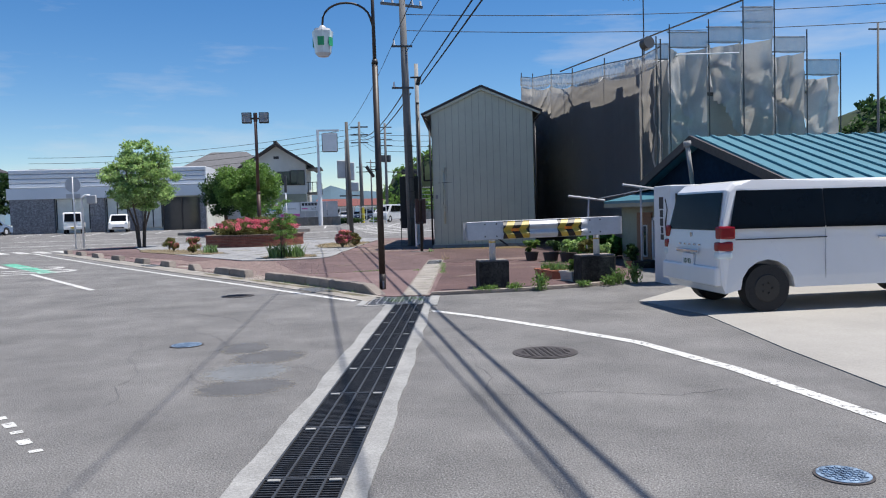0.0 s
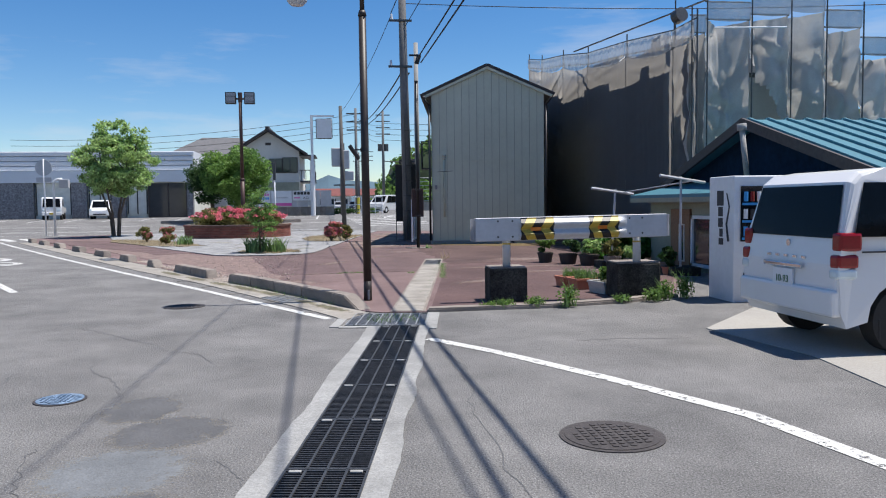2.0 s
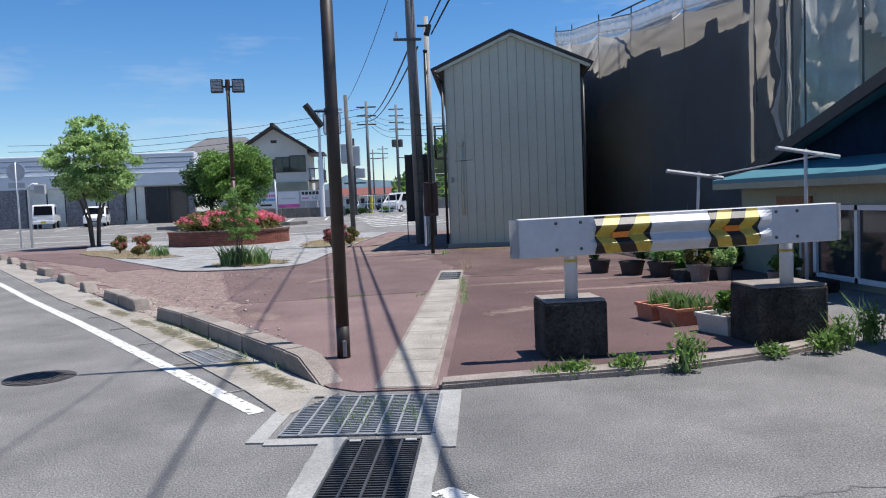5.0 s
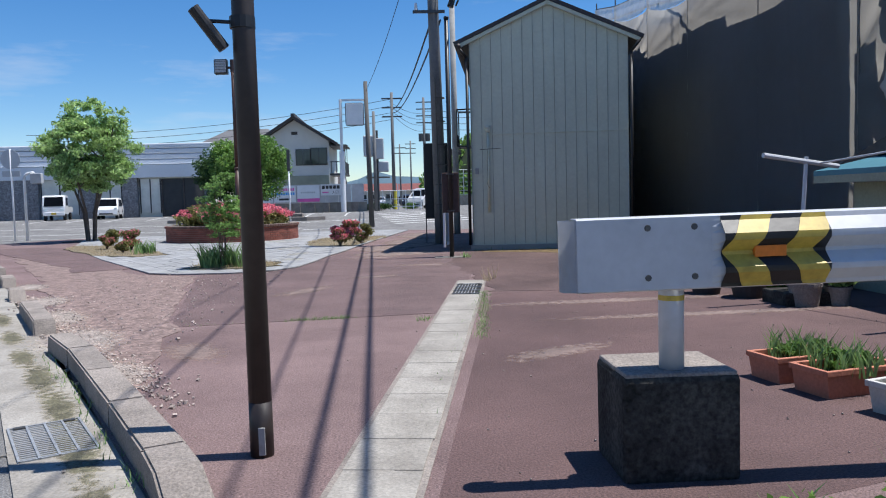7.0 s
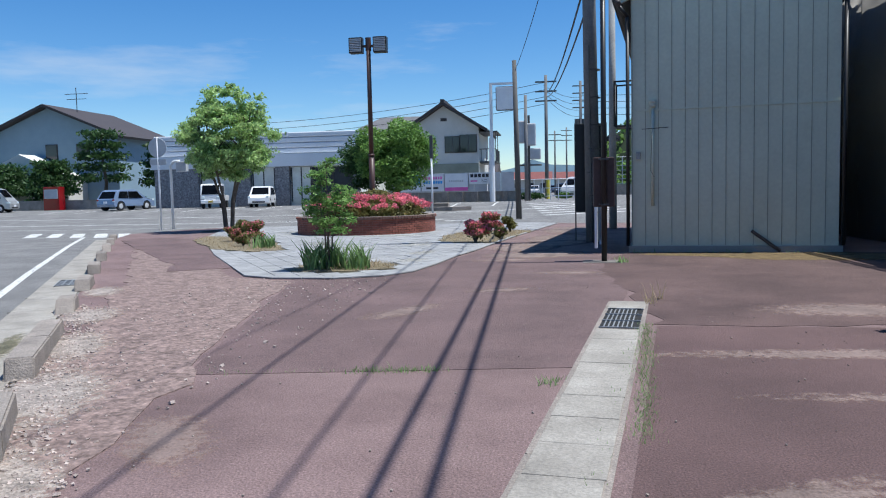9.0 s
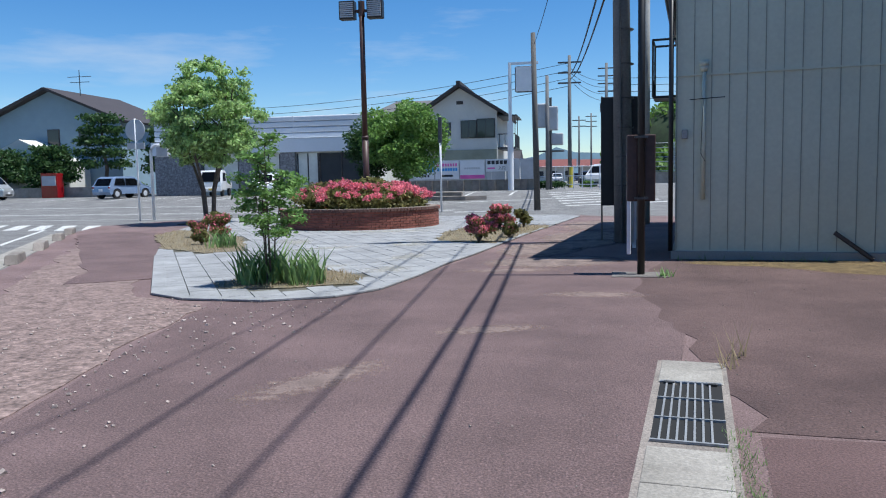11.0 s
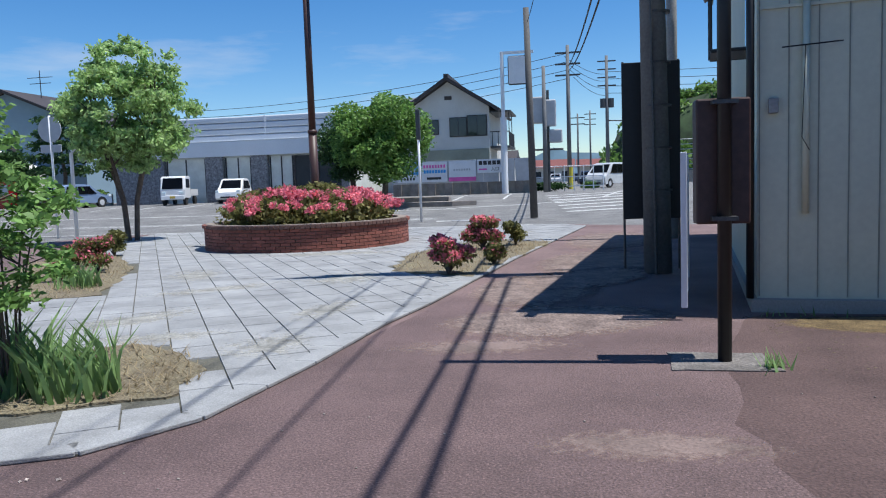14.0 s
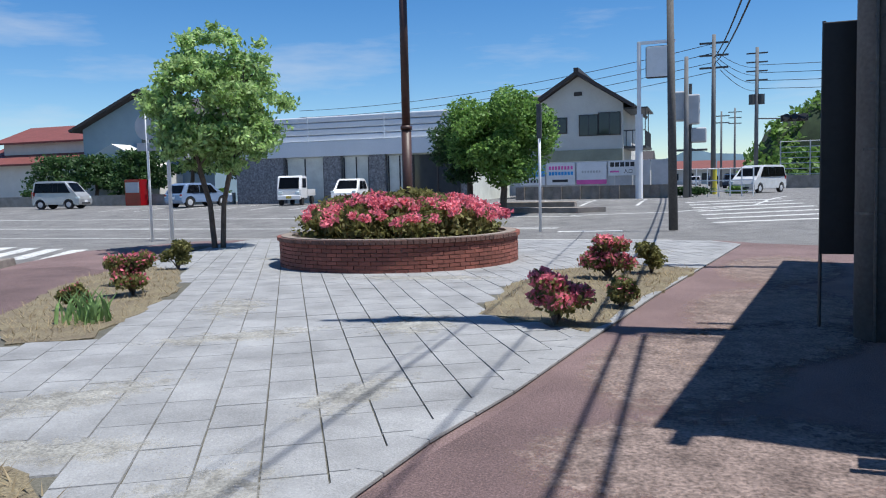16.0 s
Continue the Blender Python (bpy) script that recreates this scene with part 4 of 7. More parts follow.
part("long_tube", bm, STEEL, scaf, "long dark scaffold tube")
bm = B()
rod(bm, (0.6, -0.12, 6.35), (2.6, -0.12, 6.4), 0.022, n=8)
part("white_tube", bm, WHITE, scaf, "short white scaffold tube")
for z in (1.9, 3.6, 5.3):
    bm = B()
    box(bm, 0.5, 5.4, 0.7, 1.2, z, z + 0.05)
    part("deck_board", bm, STEEL, scaf)
bm = B()
rod(bm, (0.3, 1.6, 6.4), (0.3, 1.6, 8.6), 0.02, n=6)
rod(bm, (-0.35, 1.6, 8.45), (0.95, 1.6, 8.52), 0.014, n=6)
for i in range(7):
    rod(bm, (-0.3 + i * 0.19, 1.35, 8.46 + i * 0.009), (-0.3 + i * 0.19, 1.85, 8.46 + i * 0.009), 0.008, n=5)
rod(bm, (0.3, 1.55, 7.0), (0.36, 1.3, 7.04), 0.2, n=16)
part("roof_antenna", bm, STEEL, scaf, "television antenna on a mast")

# ---- blue-roofed house ----
house = thing("blue_roof_house", pose(8.4, 13.3, -0.4), "low house with blue sheet-metal roof and navy gable", "house")
bm = B()
profile(bm, [(-4.0, 0), (4.0, 0), (4.0, 2.15), (0, 3.35), (-4.0, 2.15)], 0, 9)
part("wall", bm, NAVY, house, "navy boarded gable wall", at=pose(0.25, 0, 0, 0, 0, -90) @ Matrix.Scale(1, 4))
for s in (-1, 1):
    a = math.atan2(1.2, 4.0)
    L = 4.7
    slope = Matrix.Translation((0, 0, 3.45)) @ Matrix.Rotation(-s * a, 4, "X") @ (Matrix.Identity(4) if s > 0 else Matrix.Rotation(math.pi, 4, "Z") @ Matrix.Translation((-9.2, 0, 0)))
    bm = B()
    box(bm, -0.1, 9.3, 0, L, -0.06, 0.0, slope)
    roof = part("roof", bm, BLUE_ROOF, house)
    for i in range(24):
        bm = B()
        box(bm, -0.02 + i * 0.4, 0.03 + i * 0.4, 0.02, L, 0.0, 0.045, slope)
        part("seam", bm, BLUE_ROOF, roof)
    bm = B()
    box(bm, *((-0.16, -0.1) if s > 0 else (9.3, 9.36)), 0, L, -0.16, 0.03, slope)
    part("bargeboard", bm, ROOF_DARK, roof)
bm = B()
rod(bm, (-0.5, -0.9, 2.2), (-0.62, -0.9, 3.15), 0.05, n=12)
rod(bm, (-0.62, -0.9, 3.15), (-0.63, -0.9, 3.28), 0.085, 0.085, n=12)
part("flue", bm, POLE, house, "grey metal flue pipe", True)
bm = B()
box(bm, -0.6, 0.3, -2.7, 3.4, 0, 1.85)
lean = part("annex_wall", bm, PLASTER_GREEN, house, "green-grey rendered annex wall")
bm = B()
profile(bm, [(-1.0, 1.95), (0.4, 2.25), (0.4, 2.32), (-1.0, 2.02)], -2.9, 3.7)
part("annex_roof", bm, BLUE_ROOF, house)
bm = B()
box(bm, -1.0, -0.94, -2.9, 3.7, 1.85, 1.95)
part("eaves_board", bm, PLASTER_GREEN, house)
bm = B()
for y0, y1, z0, z1 in ((-0.95, 1.1, 0.5, 0.57), (-0.95, 1.1, 1.5, 1.57), (-0.95, -0.87, 0.5, 1.57), (1.02, 1.1, 0.5, 1.57), (0.05, 0.12, 0.5, 1.57)):
    box(bm, -0.67, -0.55, y0, y1, z0, z1)
win = part("window_frame", bm, WHITE, house)
bm = B()
box(bm, -0.63, -0.61, -0.87, 1.02, 0.57, 1.5)
part("pane", bm, GLASS, win)
bm = B()
box(bm, -0.65, -0.55, 1.2, 2.15, 0.05, 1.7)
door = part("timber_door", bm, PINK_WOOD, house, "brown timber door with a narrow light")
bm = B()
box(bm, -0.67, -0.64, 1.45, 1.65, 0.6, 1.35)
light = part("door_light", bm, GLASS, door, "narrow pale-framed door window")
bm = B()
for y0, y1, z0, z1 in ((1.42, 1.45, 0.57, 1.38), (1.65, 1.68, 0.57, 1.38), (1.45, 1.65, 1.35, 1.38), (1.45, 1.65, 0.57, 0.6)):
    box(bm, -0.675, -0.64, y0, y1, z0, z1)
part("light_frame", bm, PLASTER, light)

# ---- far shop ----
shop = thing("shop_building", pose(0, 66, 0.6), "long low shop with silver fascia and grey stone walls", "shop")
X0, X1 = -28.8, -12.4
bm = B()
box(bm, X0, X1, 0.6, 10, 0, 3.9)
part("wall", bm, STORE_WALL, shop)
bm = B()
box(bm, X0 - 0.2, X1 + 0.2, 0.1, 10, 3.0, 3.95)
part("canopy", bm, STORE_GREY, shop, "pale grey canopy band")
for i in range(4):
    bm = B()
    box(bm, X0 - 0.1, X1 + 0.1, 0.45, 0.8, 4.0 + i * 0.4, 4.37 + i * 0.4, bevel=0.07)
    part("fascia_panel", bm, STORE_GREY, shop)
for x in (X0 + 5.4, X0 + 10.8):
    bm = B()
    box(bm, x - 0.04, x + 0.04, 0.42, 0.5, 3.98, 5.6)
    part("fascia_joint", bm, STORE_GREY, shop)
bm = B()
box(bm, X0, X1, 0.8, 9.8, 3.95, 5.6)
part("upper_wall", bm, STORE_GREY, shop)
for x0, x1 in ((X0, -25.2), (-22.2, -21.0), (-19.0, -17.9), (-12.9, X1)):
    bm = B()
    box(bm, x0, x1, 0.2, 0.7, 0, 3.0)
    part("stone_pier", bm, SLATE, shop, "grey rubble stone facing")
for x0, x1 in ((-25.1, -22.3), (-20.9, -19.1), (-17.8, -16.2)):
    bm = B()
    box(bm, x0, x1, 0.5, 0.62, 0.3, 2.9)
    p = part("window_panel", bm, STORE_WALL, shop)
    for x in (x0 + 0.04, (x0 + x1) / 2, x1 - 0.04):
        bm = B()
        box(bm, x - 0.04, x + 0.04, 0.46, 0.52, 0.3, 2.9)
        part("mullion", bm, INK, p)
bm = B()
box(bm, -16.1, -13.0, 0.5, 0.62, 0, 2.9)
d = part("entrance", bm, GLASS, shop, "dark glazed entrance")
for x in (-16.1, -14.5, -13.0):
    bm = B()
    box(bm, x - 0.05, x + 0.05, 0.44, 0.5, 0, 2.9)
    part("door_frame", bm, IRON, d)


# ---- plants ----
def scatter(name, blobs, size, material, parent=None, seed=1, flat=0.0, long=1.0, shell=0.55, **tags):
    """Many small leaves: each blob is a centre, three radii and a count."""
    r = np.random.RandomState(seed)
    vs, fs = [], []
    for c, rad, n in blobs:
        d = r.normal(size=(n, 3))
        d /= np.linalg.norm(d, axis=1)[:, None]
        p = np.array(c) + d * np.array(rad) * (shell + (1 - shell) * r.rand(n, 1)) * (0.86 + 0.28 * r.rand(n, 1))
        a = r.normal(size=(n, 3)) * np.array((1, 1, 1 - flat))
        a /= np.linalg.norm(a, axis=1)[:, None]
        b = np.cross(a, r.normal(size=(n, 3)))
        b /= np.linalg.norm(b, axis=1)[:, None]
        s = size * (0.6 + 0.8 * r.rand(n, 1))
        k = len(vs) * 4
        q = np.stack([p - a * s * long, p - b * s * 0.55, p + a * s * long, p + b * s * 0.55], 1).reshape(-1, 3)
        base = sum(len(v) for v in vs)
        vs.append(q)
        fs.append(np.arange(base, base + len(q)).reshape(-1, 4))
    d = bpy.data.meshes.new(name)
    d.from_pydata(np.concatenate(vs).tolist(), [], np.concatenate(fs).tolist())
    d.materials.append(material)
    ob = new(name, d)
    ob.parent = parent
    return tagged(ob, **tags)


def clumps(c, rad, n, count, seed, small=0.34):
    """Blobs spread through an ellipsoid, so that the outline is uneven and has gaps."""
    r = np.random.RandomState(seed)
    out = []
    for _ in range(n):
        d = r.normal(size=3)
        d /= np.linalg.norm(d)
        k = (0.35 + 0.65 * r.rand() ** 0.5) * 0.8
        s = small * (0.7 + 0.6 * r.rand())
        out.append(((c[0] + d[0] * rad[0] * k, c[1] + d[1] * rad[1] * k, c[2] + d[2] * rad[2] * k), (rad[0] * s, rad[1] * s, rad[2] * s * 0.85), count // n))
    return out


def blades(name, n, height, spread, material, seed, parent=None, width=0.012, lean=0.5, at=None, **tags):
    """A tuft of narrow bent blades."""
    r = random.Random(seed)
    bm = B()
    for _ in range(n):
        a, q = r.uniform(0, 6.283), spread * r.random() ** 0.6
        x, y = q * math.cos(a), q * math.sin(a)
        h, w = height * r.uniform(0.45, 1.0), width * r.uniform(0.6, 1.2)
        b = r.uniform(0, 6.283)
        dx, dy = math.cos(b) * lean * h, math.sin(b) * lean * h
        px, py = -math.sin(b + 1) * w, math.cos(b + 1) * w
        v = [bm.verts.new(p) for p in ((x - px, y - py, 0), (x + px, y + py, 0), (x + dx * 0.35 + px * 0.8, y + dy * 0.35 + py * 0.8, h * 0.6), (x + dx * 0.35 - px * 0.8, y + dy * 0.35 - py * 0.8, h * 0.6), (x + dx, y + dy, h))]
        bm.faces.new((v[0], v[1], v[2], v[3]))
        bm.faces.new((v[3], v[2], v[4]))
    d = bpy.data.meshes.new(name)
    bm.to_mesh(d)
    bm.free()
    d.materials.append(material)
    ob = new(name, d)
    ob.parent = parent
    if at is not None:
        ob.matrix_basis = at
    return tagged(ob, **tags)


def limb(bm, pts, r0, r1, n=8):
    """One connected tapering tube along pts."""
    pts = [Vector(p) for p in pts]
    rings = []
    for i, p in enumerate(pts):
        d = (pts[min(i + 1, len(pts) - 1)] - pts[max(i - 1, 0)]).normalized()
        a = d.cross(Vector((0.31, 0.22, 0.92)) if abs(d.z) < 0.9 else Vector((1, 0, 0))).normalized()
        b = d.cross(a)
        r = r0 + (r1 - r0) * i / (len(pts) - 1)
        rings.append([bm.verts.new(p + (a * math.cos(2 * math.pi * k / n) + b * math.sin(2 * math.pi * k / n)) * r) for k in range(n)])
    for p, q in zip(rings, rings[1:]):
        for k in range(n):
            bm.faces.new((p[k - 1], p[k], q[k], q[k - 1]))
    bm.faces.new(rings[0][::-1])
    bm.faces.new(rings[-1])


# street tree with several stems
tree = thing("street_tree", pose(-10.95, 39.1, 0), "young multi-stemmed tree with bright green leaves", "tree")
rr = random.Random(5)
bm = B()
for k, (dx, dy) in enumerate(((-0.55, 0.1), (-0.2, -0.3), (0.25, 0.2), (0.5, -0.1))):
    limb(bm, [(dx * 0.3, dy * 0.3, 0), (dx * 0.5, dy * 0.5, 1.2), (dx * 1.3, dy * 1.3, 2.4), (dx * 2.0, dy * 2.2, 3.6), (dx * 2.4, dy * 2.6, 4.8)], 0.07, 0.02)
    for j in range(6):
        z = 2.2 + j * 0.4
        a = rr.uniform(0, 6.28)
        limb(bm, [(dx * (0.5 + z * 0.35), dy * (0.5 + z * 0.35), z), (dx * (0.6 + z * 0.35) + 0.6 * math.cos(a), dy * (0.6 + z * 0.35) + 0.6 * math.sin(a), z + 0.6)], 0.03, 0.01, 5)
part("trunk", bm, BARK, tree, "slender grey-brown stems")
blobs = clumps((0.0, 0, 2.75), (2.0, 1.9, 0.95), 60, 6500, 4, 0.18) + clumps((0.05, 0, 3.75), (2.45, 2.3, 1.7), 130, 20000, 3, 0.16) + clumps((0.3, 0, 5.0), (1.5, 1.4, 1.15), 44, 3800, 8, 0.2) + clumps((-0.4, 0, 4.9), (0.9, 0.9, 1.0), 16, 1300, 9, 0.24)
scatter("crown", blobs, 0.062, LEAF_LIGHT, tree, 11, shell=0.05, long=1.2)
# Dark slab that paints the tree's shadow on the ground, in the soil colour.
bm = B()
slab(bm, [(-11.9 + 0, 38.5), (-10.0, 38.2), (-9.7, 39.4), (-10.6, 40.0), (-12.0, 39.8)], 0.0, 0.036)
single("tree_shadow_patch", bm, SOIL, "dark soil-toned patch standing for the shadow under the tree", "bed", kind="structure")

# clipped garden trees across the road
for k, (x, y, cz, rad, mat, cnt) in enumerate(((-7.1, 54.0, 3.75, (2.55, 2.5, 2.3), leafy("garden_leaves", (0.12, 0.24, 0.05), (0.21, 0.34, 0.09)), 22000), (-9.1, 55.5, 3.3, (1.9, 1.9, 1.85), LEAF_DARK, 9000))):
    t = thing("garden_tree", pose(x, y, lift(y) + 0.1), "rounded clipped garden tree with layered green foliage", "tree", "garden trees")
    bm = B()
    limb(bm, [(0, 0, -0.1), (0.1, 0, 1.0), (-0.05, 0.1, 2.0), (0.0, 0, 3.2)], 0.17, 0.09)
    for a in range(6):
        limb(bm, [(0, 0, 1.6 + a * 0.2), (math.cos(a * 1.1) * 1.2, math.sin(a * 1.1) * 1.2, 2.8 + a * 0.25)], 0.07, 0.03, 6)
    part("trunk", bm, BARK, t)
    scatter("crown", clumps((0, 0, cz - 0.5), rad, 46, cnt, 20 + k, 0.27) + [((0, 0, cz - 0.6), (rad[0] * 0.55, rad[1] * 0.55, rad[2] * 0.55), cnt // 4)], 0.085, mat, t, 40 + k, flat=0.3, shell=0.6)

# ---- round brick planter with azaleas and lamp ----
PX, PY, PR, PH = -4.62, 36.45, 2.42, 0.62
planter = thing("brick_planter", pose(PX, PY, 0.03), "round red brick planter on the paving", "planter")
bm = B()
n = 64
ring = [[(rr_ * math.cos(2 * math.pi * i / n), rr_ * math.sin(2 * math.pi * i / n)) for i in range(n)] for rr_ in (PR - 0.02, PR - 0.22)]
lo = [[bm.verts.new((x, y, z)) for x, y in c] for c in ring for z in (0, PH - 0.01)]
for i in range(n):
    bm.faces.new((lo[0][i - 1], lo[0][i], lo[1][i], lo[1][i - 1]))
    bm.faces.new((lo[2][i - 1], lo[2][i], lo[3][i], lo[3][i - 1]))
    bm.faces.new((lo[1][i - 1], lo[1][i], lo[3][i], lo[3][i - 1]))
    bm.faces.new((lo[0][i - 1], lo[0][i], lo[2][i], lo[2][i - 1]))
core = part("wall_core", bm, MORTAR, planter, "mortar joints")
bm = B()
bmesh.ops.create_circle(bm, cap_ends=True, radius=PR - 0.2, segments=48, matrix=pose(0, 0, PH - 0.06))
part("soil", bm, SOIL, planter)

lamp = thing("floodlight_pole", pose(-4.35, 36.3, 0.5), "tall brown pole with twin floodlights rising from the planter", "lamp")
bm = B()
rod(bm, (0, 0, 0), (0, 0, 2.2), 0.1, n=16)
rod(bm, (0, 0, 2.2), (0, 0, 2.28), 0.115, n=16)
rod(bm, (0, 0, 2.28), (0, 0, 6.25), 0.085, 0.075, n=16)
BROWN_RED = surface("red_brown_paint", (0.06, 0.028, 0.022), 0.5, grain=20, spread=0.2, bump=0.05)
part("pole", bm, BROWN_RED, lamp, smooth=True)
bm = B()
box(bm, -0.2, 0.2, -0.035, 0.035, 5.97, 6.05)
rod(bm, (0, 0, 5.85), (0, 0, 6.3), 0.1, n=12)
part("arm", bm, BROWN_RED, lamp)
for s in (-1, 1):
    bm = B()
    box(bm, s * 0.43 - 0.24, s * 0.43 + 0.24, -0.14, 0.14, 5.77, 6.31, bevel=0.02)
    f = part("floodlight", bm, BLACK, lamp)
    bm = B()
    for i in range(8):
        box(bm, s * 0.43 - 0.2, s * 0.43 + 0.2, -0.17, -0.138, 5.82 + i * 0.057, 5.858 + i * 0.057)
    part("louvre", bm, SIGN_GREY, f, "pale louvred lamp face")
blobs = clumps((0, 0, PH + 0.14), (2.2, 2.2, 0.8), 100, 19000, 6, 0.2)
az = thing("azalea_bed", pose(PX, PY, 0.05), "mounded azaleas in full pink bloom filling the planter", "azalea")
scatter("foliage", [b for b in blobs if b[0][2] > PH - 0.1] + [((0, 0, PH), (2.0, 2.0, 0.68), 6000)], 0.06, LEAF_OLIVE, az, 61, shell=0.55)
r6 = random.Random(12)
fl = []
for _ in range(150):
    a, q = r6.uniform(0, 6.283), 2.2 * math.sqrt(r6.random())
    if q < 1.0 and r6.random() < 0.4:
        continue
    z = PH + 0.12 + 0.66 * math.sqrt(max(0, 1 - (q / 2.3) ** 2)) - r6.random() * 0.1
    s = r6.uniform(0.1, 0.22)
    fl.append(((q * math.cos(a), q * math.sin(a), z), (s, s, 0.1), 48))
scatter("blossom", fl, 0.042, PINK, az, 62, shell=0.3, long=1.0)


# ---- shrubs and beds ----
def azalea(x, y, h, seed, bloom, label, olive=LEAF_OLIVE):
    a = thing("azalea_bush", pose(x, y, 0.045), label, "azalea", "azalea bushes")
    r = random.Random(seed)
    bm = B()
    tips = []
    for _ in range(11):
        b = r.uniform(0, 6.28)
        p = (math.cos(b) * h * 0.5 * r.random(), math.sin(b) * h * 0.5 * r.random(), h * r.uniform(0.3, 0.88))
        tips.append(p)
        limb(bm, [(0, 0, 0), (p[0] * 0.4, p[1] * 0.4, p[2] * 0.55), p], 0.018, 0.006, 5)
    part("stem", bm, BARK, a)
    scatter("foliage", [(p, (h * 0.27, h * 0.27, h * 0.21), 190) for p in tips], 0.035, olive, a, seed, shell=0.2)
    if bloom:
        scatter("blossom", [((p[0], p[1], p[2] + h * 0.05), (h * 0.26, h * 0.26, h * 0.18), bloom) for p in tips], 0.032, PINK, a, seed + 1, shell=0.6)
    return a


azalea(-0.1, 29.9, 0.62, 1, 190, "leggy azalea bush with pink flowers on dry grass")
azalea(-0.05, 34.0, 0.64, 2, 130, "tall azalea bush with pink flowers on dry grass")
azalea(0.55, 34.8, 0.5, 3, 0, "bare leafy azalea bush on dry grass")
azalea(0.45, 31.2, 0.36, 4, 10, "low azalea bush with few flowers")
azalea(-6.6, 30.9, 0.62, 5, 40, "sparse azalea bush with coral flowers on dry grass")
azalea(-7.7, 31.9, 0.42, 6, 40, "small azalea bush with coral flowers")
azalea(-6.4, 29.6, 0.36, 7, 15, "low brownish azalea bush")
azalea(-8.4, 34.2, 0.55, 8, 0, "bare leafy azalea bush")
for k, pts in enumerate(BEDS):
    cx, cy = sum(p[0] for p in pts) / len(pts), sum(p[1] for p in pts) / len(pts)
    r = random.Random(k)
    bm = B()
    for _ in range(1600 if k else 900):
        i = r.randrange(len(pts))
        u, v = sorted((r.random(), r.random()))
        p, q = pts[i - 1], pts[i]
        x, y = cx + (p[0] - cx) * u + (q[0] - p[0]) * (v - u) * 0 + (q[0] - cx) * (v - u), cy + (p[1] - cy) * u + (q[1] - cy) * (v - u)
        b, h = r.uniform(0, 6.28), r.uniform(0.05, 0.16)
        dx, dy = math.cos(b) * h * 0.9, math.sin(b) * h * 0.9
        f = [bm.verts.new(c) for c in ((x - dy * 0.06, y + dx * 0.06, 0.046), (x + dy * 0.06, y - dx * 0.06, 0.046), (x + dx, y + dy, 0.046 + h * 0.6))]
        bm.faces.new(f)
    single("dry_grass", bm, DRY, "dry straw-coloured grass on the planting bed", "grass", kind="stuff")
blades("iris_clump", 170, 0.62, 0.38, BLADE, 2, at=pose(-2.25, 23.35, 0.04), width=0.02, label="clump of green iris blades in the planting bed", category="iris", kind="stuff")
blades("iris_clump", 110, 0.55, 0.3, BLADE, 3, at=pose(-1.65, 23.3, 0.04), width=0.02, label="clump of green iris blades in the planting bed", category="iris", kind="stuff")
blades("iris_clump", 80, 0.42, 0.35, BLADE, 4, at=pose(-5.6, 28.9, 0.04), width=0.022, label="small clump of pale iris blades", category="iris", kind="stuff")
sap = thing("young_shrub", pose(-2.1, 23.2, 0.04), "upright young shrub with fresh green leaves", "shrub")
bm = B()
rs = random.Random(9)
tips = []
for k in range(6):
    a = k * 1.05
    top = (0.34 * math.cos(a) * rs.uniform(0.3, 1), 0.34 * math.sin(a) * rs.uniform(0.3, 1), rs.uniform(1.2, 1.95))
    limb(bm, [(0.05 * math.cos(a), 0.05 * math.sin(a), 0), (top[0] * 0.4, top[1] * 0.4, top[2] * 0.5), top], 0.013, 0.004, 6)
    for j in range(5):
        f = 0.46 + j * 0.13
        b = rs.uniform(0, 6.28)
        p = (top[0] * f + 0.42 * math.cos(b) * (1.1 - f * 0.6), top[1] * f + 0.42 * math.sin(b) * (1.1 - f * 0.6), top[2] * f + 0.12)
        limb(bm, [(top[0] * f * 0.9, top[1] * f * 0.9, top[2] * f), p], 0.008, 0.003, 4)
        tips.append(p)
    tips.append(top)
part("stem", bm, BARK, sap)
scatter("foliage", [(p, (0.19, 0.19, 0.08), 105) for p in tips], 0.028, leafy("shrub_leaves", (0.13, 0.25, 0.06), (0.22, 0.36, 0.11)), sap, 77, shell=0.1, flat=0.5, long=1.3)


# ---- posts, poles and lamps ----
post = thing("street_lamp", pose(0.853, 10.78, 0.01), "dark brown street lamp post with a hanging lantern", "street lamp")
bm = B()
rod(bm, (0, 0, 0), (0, 0, 0.3), 0.064, 0.062, n=18)
rod(bm, (0, 0, 0.3), (-0.01, 0, 4.3), 0.062, 0.056, n=18)
rod(bm, (-0.01, 0, 4.3), (-0.01, 0, 4.38), 0.066, 0.05, n=18)
rod(bm, (-0.01, 0, 4.38), (-0.02, 0, 6.1), 0.036, 0.03, n=14)
part("pole", bm, BROWN, post, smooth=True)
bm = B()
arc = [(-0.02, 0, 5.0)] + [(-0.05 - 0.46 * (1 - math.cos(i * math.pi / 12)), 0, 5.02 + 0.42 * math.sin(i * math.pi / 12) ** 0.8) for i in range(1, 12)] + [(-0.97, 0, 5.0)]
limb(bm, arc, 0.022, 0.02, 8)
part("arm", bm, BROWN, post, "curved iron arm", True)
bm = B()
rod(bm, (-0.97, 0, 4.95), (-0.97, 0, 5.02), 0.09, 0.04, n=14)
rod(bm, (-0.97, 0, 4.9), (-0.97, 0, 4.95), 0.17, 0.15, n=14)
lan = part("lantern_cap", bm, SIGN_GREY, post, "pale metal lantern cap")
bm = B()
rod(bm, (-0.97, 0, 4.5), (-0.97, 0, 4.9), 0.15, 0.2, n=8)
